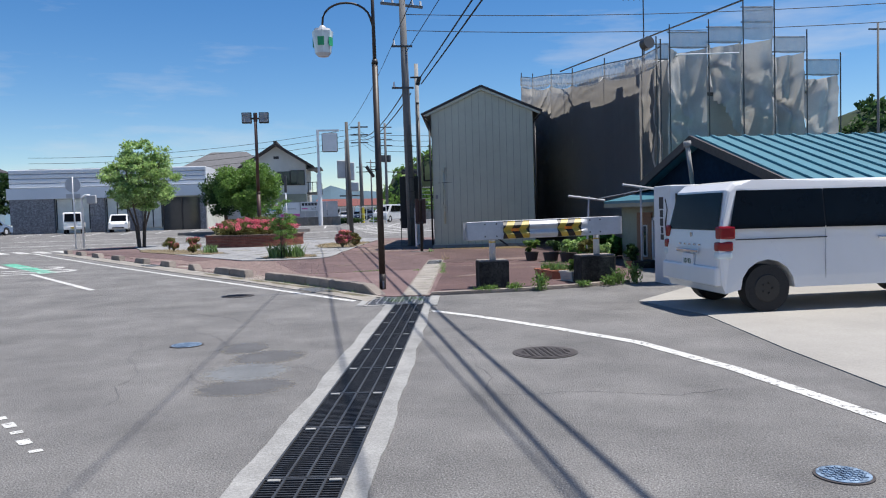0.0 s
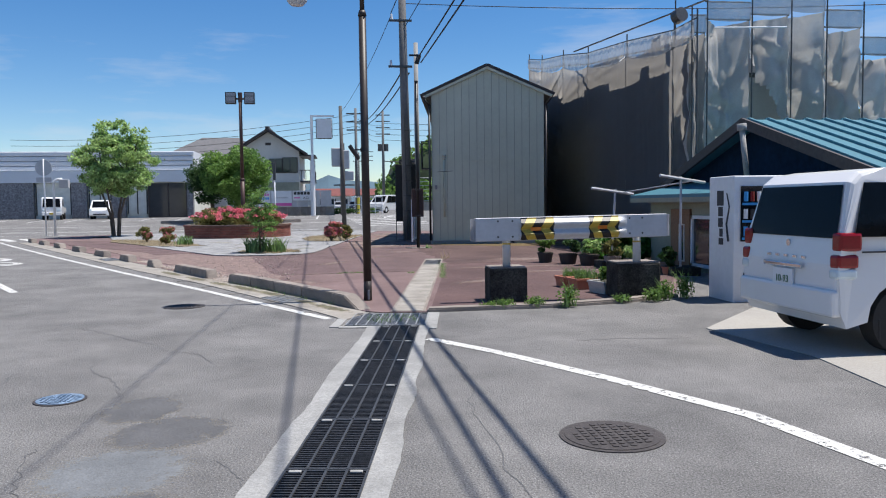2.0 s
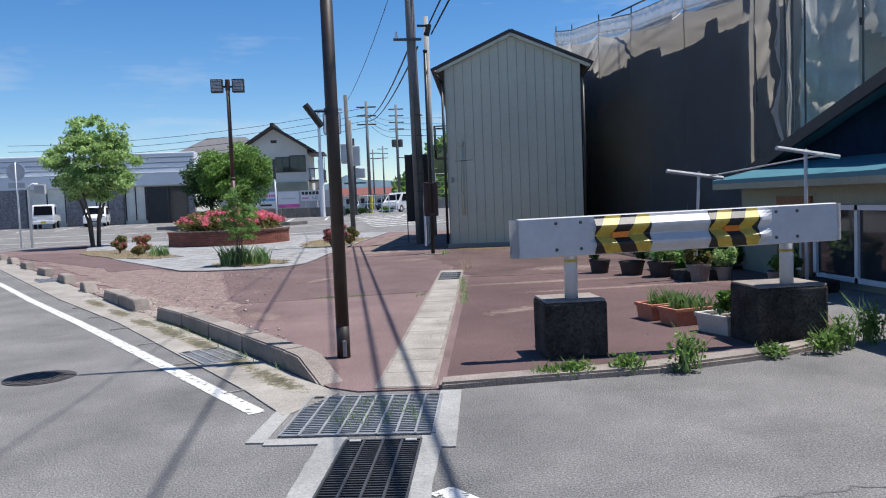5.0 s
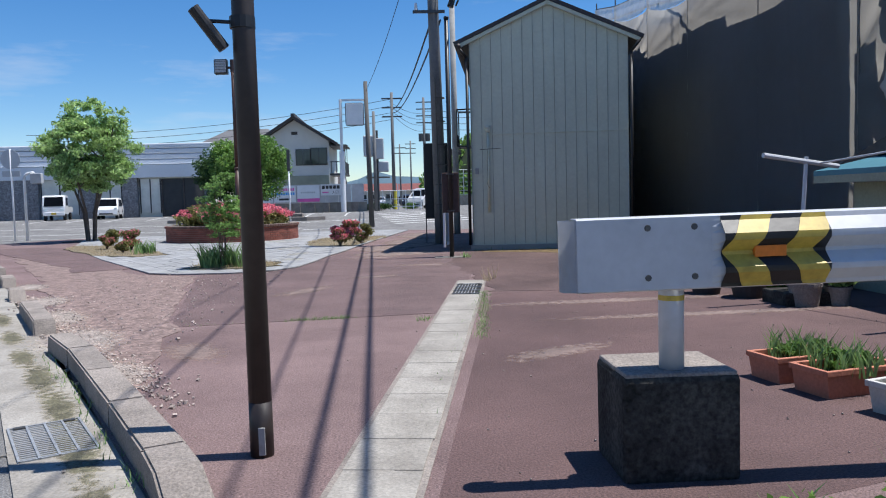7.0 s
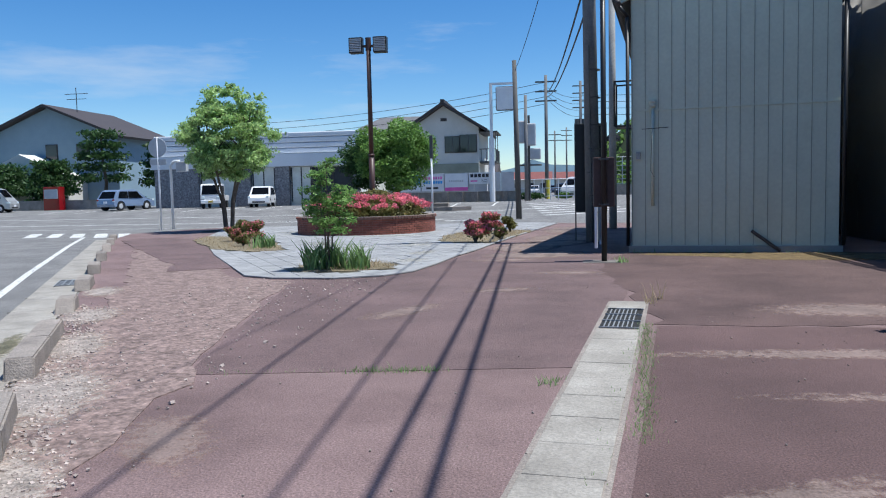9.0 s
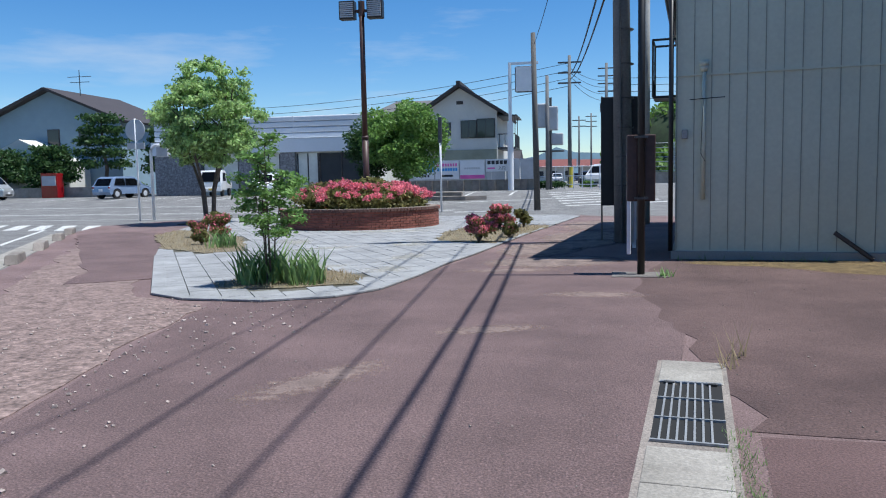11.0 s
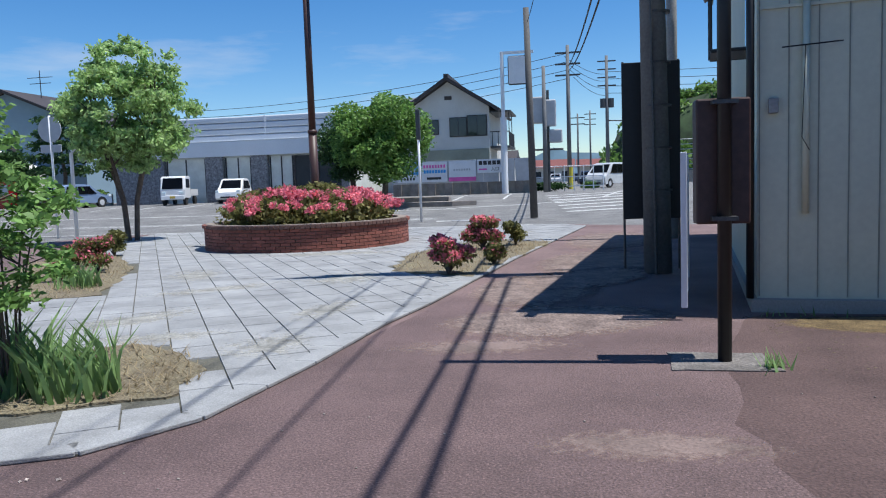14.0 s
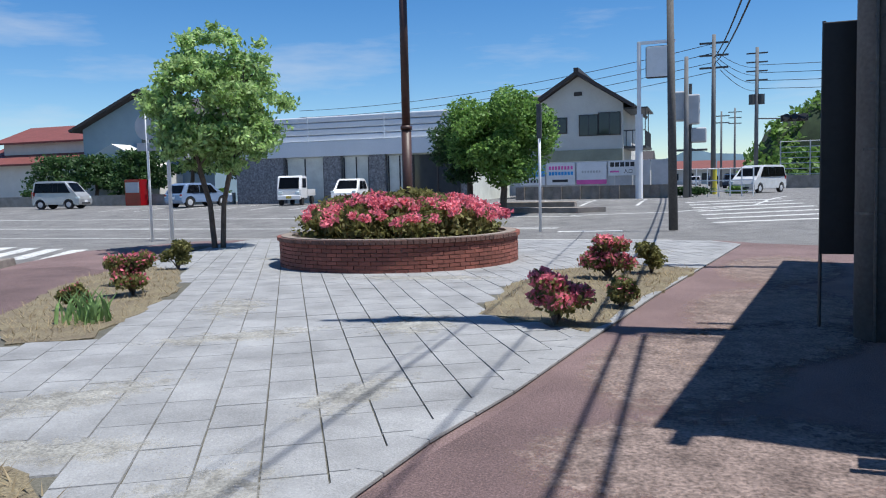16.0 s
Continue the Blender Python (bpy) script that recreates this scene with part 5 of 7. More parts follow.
PANE = surface("lantern_pane", (0.6, 0.68, 0.7), 0.25, grain=5, spread=0.08, bump=0)
part("lantern_body", bm, PANE, post, "clear faceted lantern body")
for k, a in enumerate((-100, -35, 150)):
    bm = B()
    box(bm, 0.178, 0.186, -0.06, 0.06, 4.62, 4.78)
    part("green_panel", bm, surface("green_panel", (0.02, 0.3, 0.12), 0.4, grain=10, spread=0.1, bump=0), lan, "green coloured panel", at=Matrix.Translation((-0.97, 0, 0)) @ pose(0, 0, 0, 0, 0, a))
bm = B()
rod(bm, (-0.97, 0, 4.44), (-0.97, 0, 4.5), 0.1, 0.15, n=8)
part("lantern_base", bm, SIGN_GREY, post)
bm = B()
rod(bm, (-0.24, -0.08, 2.36), (-0.1, -0.04, 2.16), 0.032, n=12)
spot = part("spotlight", bm, BLACK, post, "small black spotlight")
bm = B()
rod(bm, (-0.19, -0.06, 2.3), (0, 0, 2.3), 0.01, n=6)
rod(bm, (-0.01, 0, 2.27), (-0.01, 0, 2.33), 0.066, n=14)
part("bracket", bm, BLACK, spot)
bm = B()
box(bm, -0.005, 0.03, -0.07, -0.058, 0.02, 0.17, bevel=0.003)
part("label_strip", bm, POLE, post, "peeling pale strip at the foot")

bp = thing("box_pole", pose(2.885, 24.47, 0.03), "black steel pole carrying a brown equipment box", "pole")
bm = B()
rod(bm, (0, 0, 0), (0, 0, 5.45), 0.052, 0.048, n=16)
rod(bm, (0, 0, 5.45), (0, 0, 5.5), 0.06, n=16)
part("pole", bm, BLACK, bp, smooth=True)
bm = B()
box(bm, -0.19, 0.2, 0.06, 0.24, 1.02, 1.95, bevel=0.015)
bx = part("equipment_box", bm, BROWN_RED, bp, "brown metal equipment box")
for z in (1.05, 1.9):
    bm = B()
    box(bm, -0.09, 0.09, -0.06, 0.07, z, z + 0.03)
    part("strap", bm, STEEL, bx)
bm = B()
slab(bm, rough([(-0.42, -0.28), (0.36, -0.3), (0.34, 0.26), (-0.4, 0.28)], 0.05, 0.12), -0.05, -0.004)
part("base_slab", bm, surface("weathered_footing", (0.15, 0.135, 0.125), 0.95, grain=40, spread=0.4, stain=3.0, stains=0.4, bump=0.6), bp, "chipped weathered concrete base")

up = thing("utility_pole", pose(2.98, 30.0, 0), "tall grey concrete utility pole", "utility pole")
bm = B()
rod(bm, (0, 0, 0), (-0.15, 0, 12.6), 0.2, 0.13, n=22)
part("pole", bm, POLE_GREY, up, smooth=True)
for z, l in ((8.7, 0.55), (6.9, 0.6)):
    bm = B()
    box(bm, -l - 0.1, 0.25, -0.2, -0.12, z, z + 0.08)
    arm = part("crossarm", bm, STEEL, up)
    bm = B()
    rod(bm, (-l, -0.16, z + 0.08), (-l, -0.16, z + 0.3), 0.06, 0.035, n=10)
    part("insulator", bm, WHITE, arm)
for z, turn in ((12.1, 20), (11.3, 20), (10.5, 20)):
    bm = B()
    box(bm, -1.0, 1.0, -0.05, 0.05, z, z + 0.1, pose(-0.14, 0, 0, 0, 0, turn))
    arm = part("crossarm", bm, STEEL, up)
    for x in (-0.9, -0.45, 0.5, 0.9):
        bm = B()
        rod(bm, (x, 0, z + 0.1), (x, 0, z + 0.32), 0.06, 0.04, n=8)
        part("insulator", bm, WHITE, arm, at=pose(-0.14, 0, 0, 0, 0, turn))
bm = B()
box(bm, 0.12, 0.6, -0.2, -0.14, 7.35, 7.42)
rod(bm, (0.42, -0.2, 7.05), (0.52, -0.2, 7.4), 0.09, n=10)
part("cable_joint", bm, BLACK, up, "black cable joint")
for z in (1.2, 1.8, 2.4, 3.0, 3.7, 4.4):
    bm = B()
    rod(bm, (0, 0, z), (0, 0, z + 0.025), 0.215 - z * 0.005, n=20)
    part("band", bm, STEEL, up)
bm = B()
rod(bm, (-0.05, -0.21, 0), (-0.1, -0.2, 5.0), 0.018, n=6)
part("conduit", bm, STEEL, up)
sg = thing("sign_board", pose(2.52, 30.42, 0), "dark sign board on thin legs behind the utility pole", "sign")
bm = B()
box(bm, 0, 0.84, 0, 0.05, 0.78, 3.1, bevel=0.01)
part("panel", bm, BLACK, sg)
for x in (0.02, 0.82):
    bm = B()
    rod(bm, (x, 0.06, 0), (x, 0.06, 3.12), 0.018, n=8)
    part("leg", bm, STEEL, sg)

fen = thing("panel_fence", street(2.83, 26.2, 0.14), "white metal panel fence beside the building", "fence")
for i in range(3):
    bm = B()
    box(bm, -0.03, 0.03, i * 1.15 - 0.03, i * 1.15 + 0.03, 0, 1.5, bevel=0.006)
    part("post", bm, WHITE, fen)
for i in range(11):
    bm = B()
    box(bm, -0.02, 0.0, 0.05 + i * 0.2, 0.22 + i * 0.2, 0.1, 1.42, bevel=0.004)
    part("panel", bm, SIGN_GREY, fen)
bm = B()
rod(bm, (0, 0, 0), (0, 0, 9.2), 0.13, 0.1, n=16)
single("grey_pole", bm, POLE, "grey steel pole behind the utility pole", "pole", smooth=True, at=pose(3.95, 36.2, 0))

sp = thing("dark_pole", pose(0.35, 46.5, 0.03), "plain dark weathered wooden pole at the corner", "pole")
bm = B()
rod(bm, (0, 0, 0), (-0.12, 0, 7.45), 0.14, 0.1, n=14)
part("pole", bm, surface("old_pole", (0.1, 0.097, 0.093), 0.85, grain=20, spread=0.2, bump=0.3), sp, smooth=True)
wp = thing("marker_post", pose(-3.78, 46.3, 0.0), "thin white post with a narrow sign", "post")
bm = B()
rod(bm, (0, 0, 0), (0, 0, 3.5), 0.045, n=10)
part("post", bm, WHITE, wp, smooth=True)
bm = B()
box(bm, -0.08, 0.08, -0.06, 0.06, 3.0, 4.1, bevel=0.02)
part("head", bm, STEEL, wp)

rs1 = thing("round_sign", pose(-15.15, 41.5, 0), "round traffic sign seen from behind on a white post", "traffic sign")
bm = B()
rod(bm, (0, 0, 0), (0, 0, 4.05), 0.04, n=10)
part("post", bm, WHITE, rs1, smooth=True)
bm = B()
rod(bm, (0, -0.03, 3.6), (0, 0.0, 3.6), 0.42, n=28)
part("disc", bm, SIGN_GREY, rs1)
bm = B()
box(bm, -0.38, 0.38, -0.03, 0, 2.85, 3.1, bevel=0.01)
part("plate", bm, SIGN_GREY, rs1)
bs = thing("bent_post", pose(-14.95, 42.2, 0), "white post bent over at the top with a sign box", "post")
bm = B()
limb(bm, [(0, 0, 0), (0, 0, 2.75)] + [(0.28 - 0.28 * math.cos(a), 0, 2.75 + 0.28 * math.sin(a)) for a in (0.3, 0.6, 0.9, 1.2, 1.57)] + [(0.45, 0, 3.03)], 0.06, 0.06, 12)
part("post", bm, WHITE, bs, smooth=True)
bm = B()
box(bm, 0.3, 0.8, -0.12, 0.12, 2.55, 3.0, bevel=0.03)
part("sign_box", bm, SIGN_GREY, bs)

gs = thing("gantry_sign", pose(-2.35, 65.5, 0.6), "tall white sign gantry with blank panel", "sign")
bm = B()
rod(bm, (0, 0, 0), (0, 0, 4.6), 0.2, n=12)
rod(bm, (0, 0, 4.6), (0, 0, 8.45), 0.11, n=12)
box(bm, -0.1, 1.9, -0.08, 0.08, 8.35, 8.5)
part("gantry", bm, WHITE, gs)
bm = B()
box(bm, 0.35, 1.75, -0.15, 0.15, 6.5, 8.22, bevel=0.12)
pn = part("panel_frame", bm, INK, gs, "dark panel edge")
bm = B()
box(bm, 0.41, 1.69, -0.18, -0.155, 6.56, 8.16, bevel=0.01)
part("panel", bm, WHITE, pn)


# ---- guard rail beam on blocks ----
def hump(z):
    """How far the corrugated beam stands out at height z."""
    q = ((-0.17, 0.0), (-0.15, 0.004), (-0.095, 0.055), (-0.07, 0.057), (-0.015, 0.004), (0.0, 0.004), (0.055, 0.057), (0.085, 0.055), (0.145, 0.004), (0.17, 0.0))
    for (z0, y0), (z1, y1) in zip(q, q[1:]):
        if z <= z1:
            return y0 + (y1 - y0) * max(0.0, z - z0) / (z1 - z0)
    return 0.0


ZS = [-0.165, -0.148, -0.12, -0.096, -0.082, -0.069, -0.04, -0.016, -0.008, 0.001, 0.03, 0.054, 0.07, 0.085, 0.115, 0.143, 0.165]


def chevron_band(lo, hi, out):
    """A band bent round the corrugations, its sides given at each height."""
    bm = B()
    rows = [[bm.verts.new((f(z), -hump(z) - out, z)) for f in (lo, hi)] for z in ZS]
    for p, q in zip(rows, rows[1:]):
        if p[1].co.x - p[0].co.x > 0.001 or q[1].co.x - q[0].co.x > 0.001:
            bm.faces.new((p[0], p[1], q[1], q[0]))
    bmesh.ops.delete(bm, geom=[v for v in bm.verts if not v.link_faces], context="VERTS")
    bmesh.ops.solidify(bm, geom=list(bm.faces), thickness=0.002)
    return bm


def arrow_plate(x, w, parent, m):
    a = part("marker", chevron_band(lambda z: x, lambda z: x + w, 0.004), BLACK, parent, "black and yellow chevron marker", at=m)
    for k in (0, 2):
        edge = lambda z, e: min(max(x + w * (0.29 * e) + w * 0.2 * abs(z) / 0.165, x + 0.002), x + w - 0.002)
        part("stripe", chevron_band(lambda z: edge(z, k), lambda z: edge(z, k + 1), 0.008), YELLOW, a, "yellow reflective stripe", at=Matrix.Identity(4))
    bm = B()
    box(bm, x + w * 0.3, x + w * 0.6, -0.034, -0.006, -0.03, 0.022, bevel=0.003)
    part("reflector", bm, ORANGE, a, "orange reflector")


RAIL = pose(2.36, 10.1, 1.085, 0, -0.6, 0.5)
gr = thing("guard_rail", pose(0, 0, 0), "white box-beam guard rail with black and yellow chevrons", "guard rail")
bm = B()
XS = [0.07, 0.4, 0.7, 0.76, 0.82, 1.2, 1.55, 1.9, 2.26, 2.32, 2.38, 2.6, 3.0]
wave = lambda x: min(max((x - 0.7) / 0.12, 0), 1) * min(max((2.38 - x) / 0.12, 0), 1)
rows = []
for x in XS:
    k = wave(x)
    sec = [(-hump(z) * k, z) for z in ZS]
    sec = [(0.11, -0.17), (0.015, -0.172)] + sec + [(0.015, 0.172), (0.12, 0.172)]
    rows.append([bm.verts.new((x, y, z)) for y, z in sec])
for p_, q_ in zip(rows, rows[1:]):
    for i in range(len(p_) - 1):
        bm.faces.new((p_[i], q_[i], q_[i + 1], p_[i + 1]))
bmesh.ops.recalc_face_normals(bm, faces=bm.faces)
bmesh.ops.solidify(bm, geom=list(bm.faces), thickness=0.005)
part("beam", bm, RAIL_WHITE, gr, at=RAIL)
for x in (0.07, 3.0):
    bm = B()
    n = 22
    arcs = [(0.07 * math.sin(math.pi * i / n), 0.07 - 0.07 * math.cos(math.pi * i / n)) for i in range(n + 1)]
    s = -1 if x < 1 else 1
    lo = [bm.verts.new((x + s * p, q, -0.165)) for p, q in arcs]
    hi = [bm.verts.new((x + s * p, q, 0.165)) for p, q in arcs]
    for i in range(n):
        bm.faces.new((lo[i], lo[i + 1], hi[i + 1], hi[i]))
    bmesh.ops.solidify(bm, geom=list(bm.faces), thickness=0.006)
    part("end_cap", bm, RAIL_WHITE, gr, at=RAIL)
arrow_plate(0.74, 0.5, gr, RAIL)
arrow_plate(1.78, 0.46, gr, RAIL)
for x in (0.4, 0.62, 2.42, 2.62):
    for z in (-0.11, 0.12):
        bm = B()
        rod(bm, (x, 0.002, z), (x, -0.006, z), 0.017, 0.014, n=8)
        part("bolt", bm, STEEL, gr, at=RAIL)
for x in (2.91, 4.93):
    bm = B()
    rod(bm, (x, 10.225, 0.5), (x, 10.225, 1.2), 0.06, n=18)
    p = part("post", bm, RAIL_WHITE, gr, smooth=True)
    bm = B()
    rod(bm, (x, 10.225, 0.86), (x, 10.225, 0.885), 0.0615, n=18)
    part("rust_band", bm, YELLOW, p, "dull yellow band")
# Each block has near-black sides and a thin paler cap.
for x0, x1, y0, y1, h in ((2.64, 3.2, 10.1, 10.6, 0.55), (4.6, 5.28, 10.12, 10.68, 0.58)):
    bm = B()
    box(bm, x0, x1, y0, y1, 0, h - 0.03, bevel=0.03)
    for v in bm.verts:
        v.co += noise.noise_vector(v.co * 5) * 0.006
    fb = thing("footing_block", None, "near-black concrete footing block of the guard rail with some moss", "concrete block", "footing blocks")
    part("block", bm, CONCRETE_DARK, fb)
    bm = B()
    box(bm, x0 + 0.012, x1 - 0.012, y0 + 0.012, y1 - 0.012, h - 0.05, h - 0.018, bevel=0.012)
    part("cap", bm, KERB, fb, "paler top of the block")


# ---- vehicles ----
def vehicle(name, at, L, Wd, H, paint, label, category, rearx, group="", style="van", detail=False, nose=None):
    """A car: x forward from the rear bumper, y to its left."""
    v = thing(name, at, label, category, group)
    R = 0.3 if L < 3.9 else 0.315
    fx, rx = L - 0.78, rearx
    belt = H * (0.605 if detail else 0.56)
    if style == "van":
        top = [(0.0, 0.5), (0.01, 0.85), (0.05, belt), (0.17, H - 0.13), (0.28, H - 0.035), (0.55, H), (L * 0.62, H - 0.01), (L * 0.72, H - 0.1), (L * 0.88, belt + 0.05), (L - 0.12, belt - 0.18), (L, 0.62), (L - 0.02, 0.32)]
    else:
        top = [(0.0, 0.45), (0.03, 0.8), (0.1, belt), (0.42, H - 0.12), (0.7, H - 0.01), (L * 0.5, H), (L * 0.6, H - 0.06), (L * 0.78, belt + 0.02), (L - 0.3, belt - 0.12), (L - 0.03, 0.66), (L, 0.32)]
    arch = lambda c: [(c + (R + 0.07) * math.cos(i * math.pi / 8), max(0.24, R + (R + 0.07) * math.sin(i * math.pi / 8))) for i in range(9)]
    low = [(L - 0.1, 0.24)] + arch(fx) + arch(rx) + [(0.1, 0.26)]
    pts = top + low
    half = lambda z: Wd / 2 * (1 if z <= belt else 1 - 0.12 * ((z - belt) / (H - belt)) ** 1.3)
    bm = B()
    a = [bm.verts.new((x, -half(z), z)) for x, z in pts]
    b = [bm.verts.new((x, half(z), z)) for x, z in pts]
    bm.faces.new(a), bm.faces.new(b[::-1])
    for i in range(len(a)):
        bm.faces.new((a[i], a[i - 1], b[i - 1], b[i]))
    long_e = [e for e in bm.edges if abs(e.verts[0].co.y + e.verts[1].co.y) > 0.2 and e.verts[0].co.z > 0.44 and e.verts[1].co.z > 0.44 and not any(all(math.hypot(p.co.x - c, p.co.z - R) < R + 0.12 for p in e.verts) for c in (fx, rx))]
    bmesh.ops.bevel(bm, geom=long_e, offset=0.085 if detail else 0.05, segments=4 if detail else 3, affect="EDGES", profile=0.6, clamp_overlap=True)
    body = part("body", bm, paint, v)
    def pane(name, quad, mat, parent=v, label="", lift_=0.006):
        for s in (-1, 1):
            bm = B()
            bm.faces.new([bm.verts.new((x, s * (half(z) + lift_), z)) for x, z in quad])
            bmesh.ops.solidify(bm, geom=list(bm.faces), thickness=0.004)
            part(name, bm, mat, parent, label)
    wt, wb = H - 0.14, belt + 0.05
    if style == "van":
        pane("rear_side_window", [(0.3, wt), (0.17, wb), (1.52, wb - 0.01), (1.52, wt)], CAR_GLASS)
        pane("middle_side_window", [(1.54, wt), (1.54, wb - 0.01), (2.55 * L / 4.6, wb - 0.02), (2.55 * L / 4.6, wt)], CAR_GLASS)
        pane("front_side_window", [(2.6 * L / 4.6, wt), (2.6 * L / 4.6, wb - 0.02), (L * 0.82, wb - 0.03), (L * 0.7, wt)], CAR_GLASS)
        pane("pillar_trim", [(0.36, wt - 0.01), (0.28, wb + 0.01), (L * 0.8, wb), (L * 0.69, wt - 0.01)], BLACK, lift_=0.003)
        cross = lambda u: (0.05 + 0.12 * u + 0.0, belt + (H - 0.13 - belt) * u)
    else:
        pane("rear_side_window", [(0.62, wt), (0.4, wb), (1.35, wb - 0.01), (1.35, wt)], CAR_GLASS)
        pane("front_side_window", [(1.4, wt), (1.4, wb - 0.01), (L * 0.7, wb - 0.02), (L * 0.58, wt)], CAR_GLASS)
        cross = lambda u: (0.1 + 0.32 * u, belt + (H - 0.12 - belt) * u)
    def endpane(name, p, q, shrink, mat, out):
        bm = B()
        f = [bm.verts.new((x + out, s * (half(z) - shrink), z)) for (x, z), s in ((p, -1), (p, 1), (q, 1), (q, -1))]
        bm.faces.new(f)
        bmesh.ops.solidify(bm, geom=list(bm.faces), thickness=0.004)
        return part(name, bm, mat, v)
    endpane("rear_window", cross(0.06), cross(0.95), 0.08 if detail else 0.13, CAR_GLASS, -0.012)
    if style == "van":
        endpane("windscreen", (L * 0.872, belt + 0.09), (L * 0.735, H - 0.14), 0.14, CAR_GLASS, 0.012)
    else:
        endpane("windscreen", (L * 0.765, belt + 0.06), (L * 0.617, H - 0.1), 0.12, CAR_GLASS, 0.014)
    for x in (rx, fx):
        for s in (-1, 1):
            bm = B()
            y = s * (Wd / 2 - 0.12)
            rod(bm, (x, y - 0.1, R), (x, y + 0.1, R), R, n=28)
            w = part("wheel", bm, TYRE, v, smooth=False)
            bm = B()
            rod(bm, (x, s * (Wd / 2 - 0.03), R), (x, s * (Wd / 2 - 0.012), R), R * 0.62, R * 0.56, n=20)
            for k in range(5):
                c = k * 1.2566
                rod(bm, (x + 0.07 * math.cos(c), s * (Wd / 2 - 0.012), R + 0.07 * math.sin(c)), (x + 0.07 * math.cos(c), s * (Wd / 2 + 0.004), R + 0.07 * math.sin(c)), 0.014, n=6)
            part("rim", bm, BLACK if detail else SIGN_GREY, w)
    for s in (-1, 1):
        bm = B()
        z0, z1 = (belt - 0.4, belt + 0.16) if style == "van" else (belt - 0.25, belt + 0.02)
        y = s * (Wd / 2 - 0.105)
        if detail:
            lamps = ((0.02, 0.25, belt - 0.085, belt + 0.09), (0.0, 0.22, belt - 0.245, belt - 0.115), (-0.006, 0.21, belt - 0.345, belt - 0.248))
            soft_edge, inner, outer = 0.028, s * (Wd / 2 - 0.13), s * (Wd / 2 + 0.008)
        else:
            lamps = ((-0.012, 0.24, z0 + 0.225, z1 - 0.05), (-0.012, 0.14, z0 + 0.1, z0 + 0.22), (-0.012, 0.13, z0 + 0.03, z0 + 0.095))
            soft_edge, inner, outer = 0.02, s * (Wd / 2 - 0.165), s * (Wd / 2 - 0.01)
        for (x0, x1, c0, c1), what, mat, text in zip(lamps, ("tail_light", "brake_light", "reverse_light"), (RED_LIGHT, RED_LIGHT, PANE), ("red tail light", "red brake light", "clear reversing light")):
            box(bm, x0, x1, min(inner, outer), max(inner, outer), c0, c1, bevel=min(soft_edge, (c1 - c0) * 0.3))
            part(what, bm, mat, v, text)
            bm = B()
        box(bm, L - 0.26, L - 0.03, y - 0.12, y + 0.08, 0.66, 0.8, bevel=0.03)
        part("headlight", bm, PANE, v)
    bm = B()
    box(bm, -0.03, 0.0, -0.17, 0.17, 0.6 if style == "van" else 0.5, 0.77 if style == "van" else 0.66, bevel=0.004)
    plate = part("number_plate", bm, WHITE, v)
    bm = B()
    box(bm, L - 0.005, L + 0.015, -0.17, 0.17, 0.42, 0.58, bevel=0.004)
    part("number_plate", bm, WHITE, v)
    bm = B()
    box(bm, L - 0.02, L + 0.005, -0.45, 0.45, 0.32, 0.42)
    part("grille", bm, INK, v)
    return v, plate, half, belt


# writing on things
def words(text, size, material, parent, at, depth=0.002):
    c = bpy.data.curves.new("lettering", "FONT")
    c.body, c.size, c.extrude, c.align_x, c.align_y = text, size, depth, "CENTER", "CENTER"
    tmp = bpy.data.objects.new("lettering", c)
    scene.collection.objects.link(tmp)
    bpy.context.view_layer.update()
    d = bpy.data.meshes.new_from_object(tmp.evaluated_get(bpy.context.evaluated_depsgraph_get()))
    bpy.data.objects.remove(tmp)
    d.materials.clear()
    d.materials.append(material)
    ob = new("lettering", d)
    ob.parent = parent
    ob.matrix_basis = at
    return ob


van, plate, half, belt = vehicle("van", pose(5.03, 6.39, 0.01, 0, 0, 1), 4.56, 1.67, 1.76, CAR_WHITE, "white minivan with dark windows parked on the forecourt", "van", 0.7, detail=True)
words("10-93", 0.1, surface("plate_green", (0.02, 0.12, 0.06), 0.5, bump=0), plate, pose(-0.034, 0, 0.66, 90, 0, -90))
bm = B()
box(bm, -0.036, -0.028, -0.33, 0.33, 0.785, 0.835, bevel=0.012)
part("trim_bar", bm, CHROME, van, "chrome tailgate trim")
for x in (-0.3, -0.15, 0.0, 0.15, 0.3):
    bm = B()
    box(bm, 0.002, 0.03, x - 0.03, x + 0.03, 0.885, 0.91, bevel=0.002)
    part("badge_bar", bm, CHROME, van)
bm = B()
rod(bm, (0.06, 0, 1.03), (0.03, 0, 1.03), 0.034, n=16)
part("emblem", bm, CHROME, van)
bm = B()
box(bm, -0.005, 0.0, -0.72, 0.72, 0.5, 0.512)
part("hatch_seam", bm, INK, van)
for x in (2.4, 2.75):
    bm = B()
    box(bm, x - 0.11, x + 0.11, -0.865, -0.828, 0.93, 0.96, bevel=0.01)
    part("door_handle", bm, CHROME, van)
for x in (1.53, 2.6):
    bm = B()
    box(bm, x - 0.004, x + 0.004, -0.838, -0.83, 0.42, 1.08)
    part("door_seam", bm, SIGN_GREY, van)
bm = B()
box(bm, 0.25, 1.55, -0.84, -0.828, 0.965, 0.98)
part("slide_rail", bm, INK, van, "dark sliding door rail")
bm = B()
box(bm, -0.04, 0.1, -0.82, 0.82, 0.36, 0.62, bevel=0.03)
part("bumper", bm, CAR_WHITE, van)
bm = B()
box(bm, 0.44, 0.47, -0.82, -0.64, 0.14, 0.34, bevel=0.01)
part("mud_flap", bm, TYRE, van)

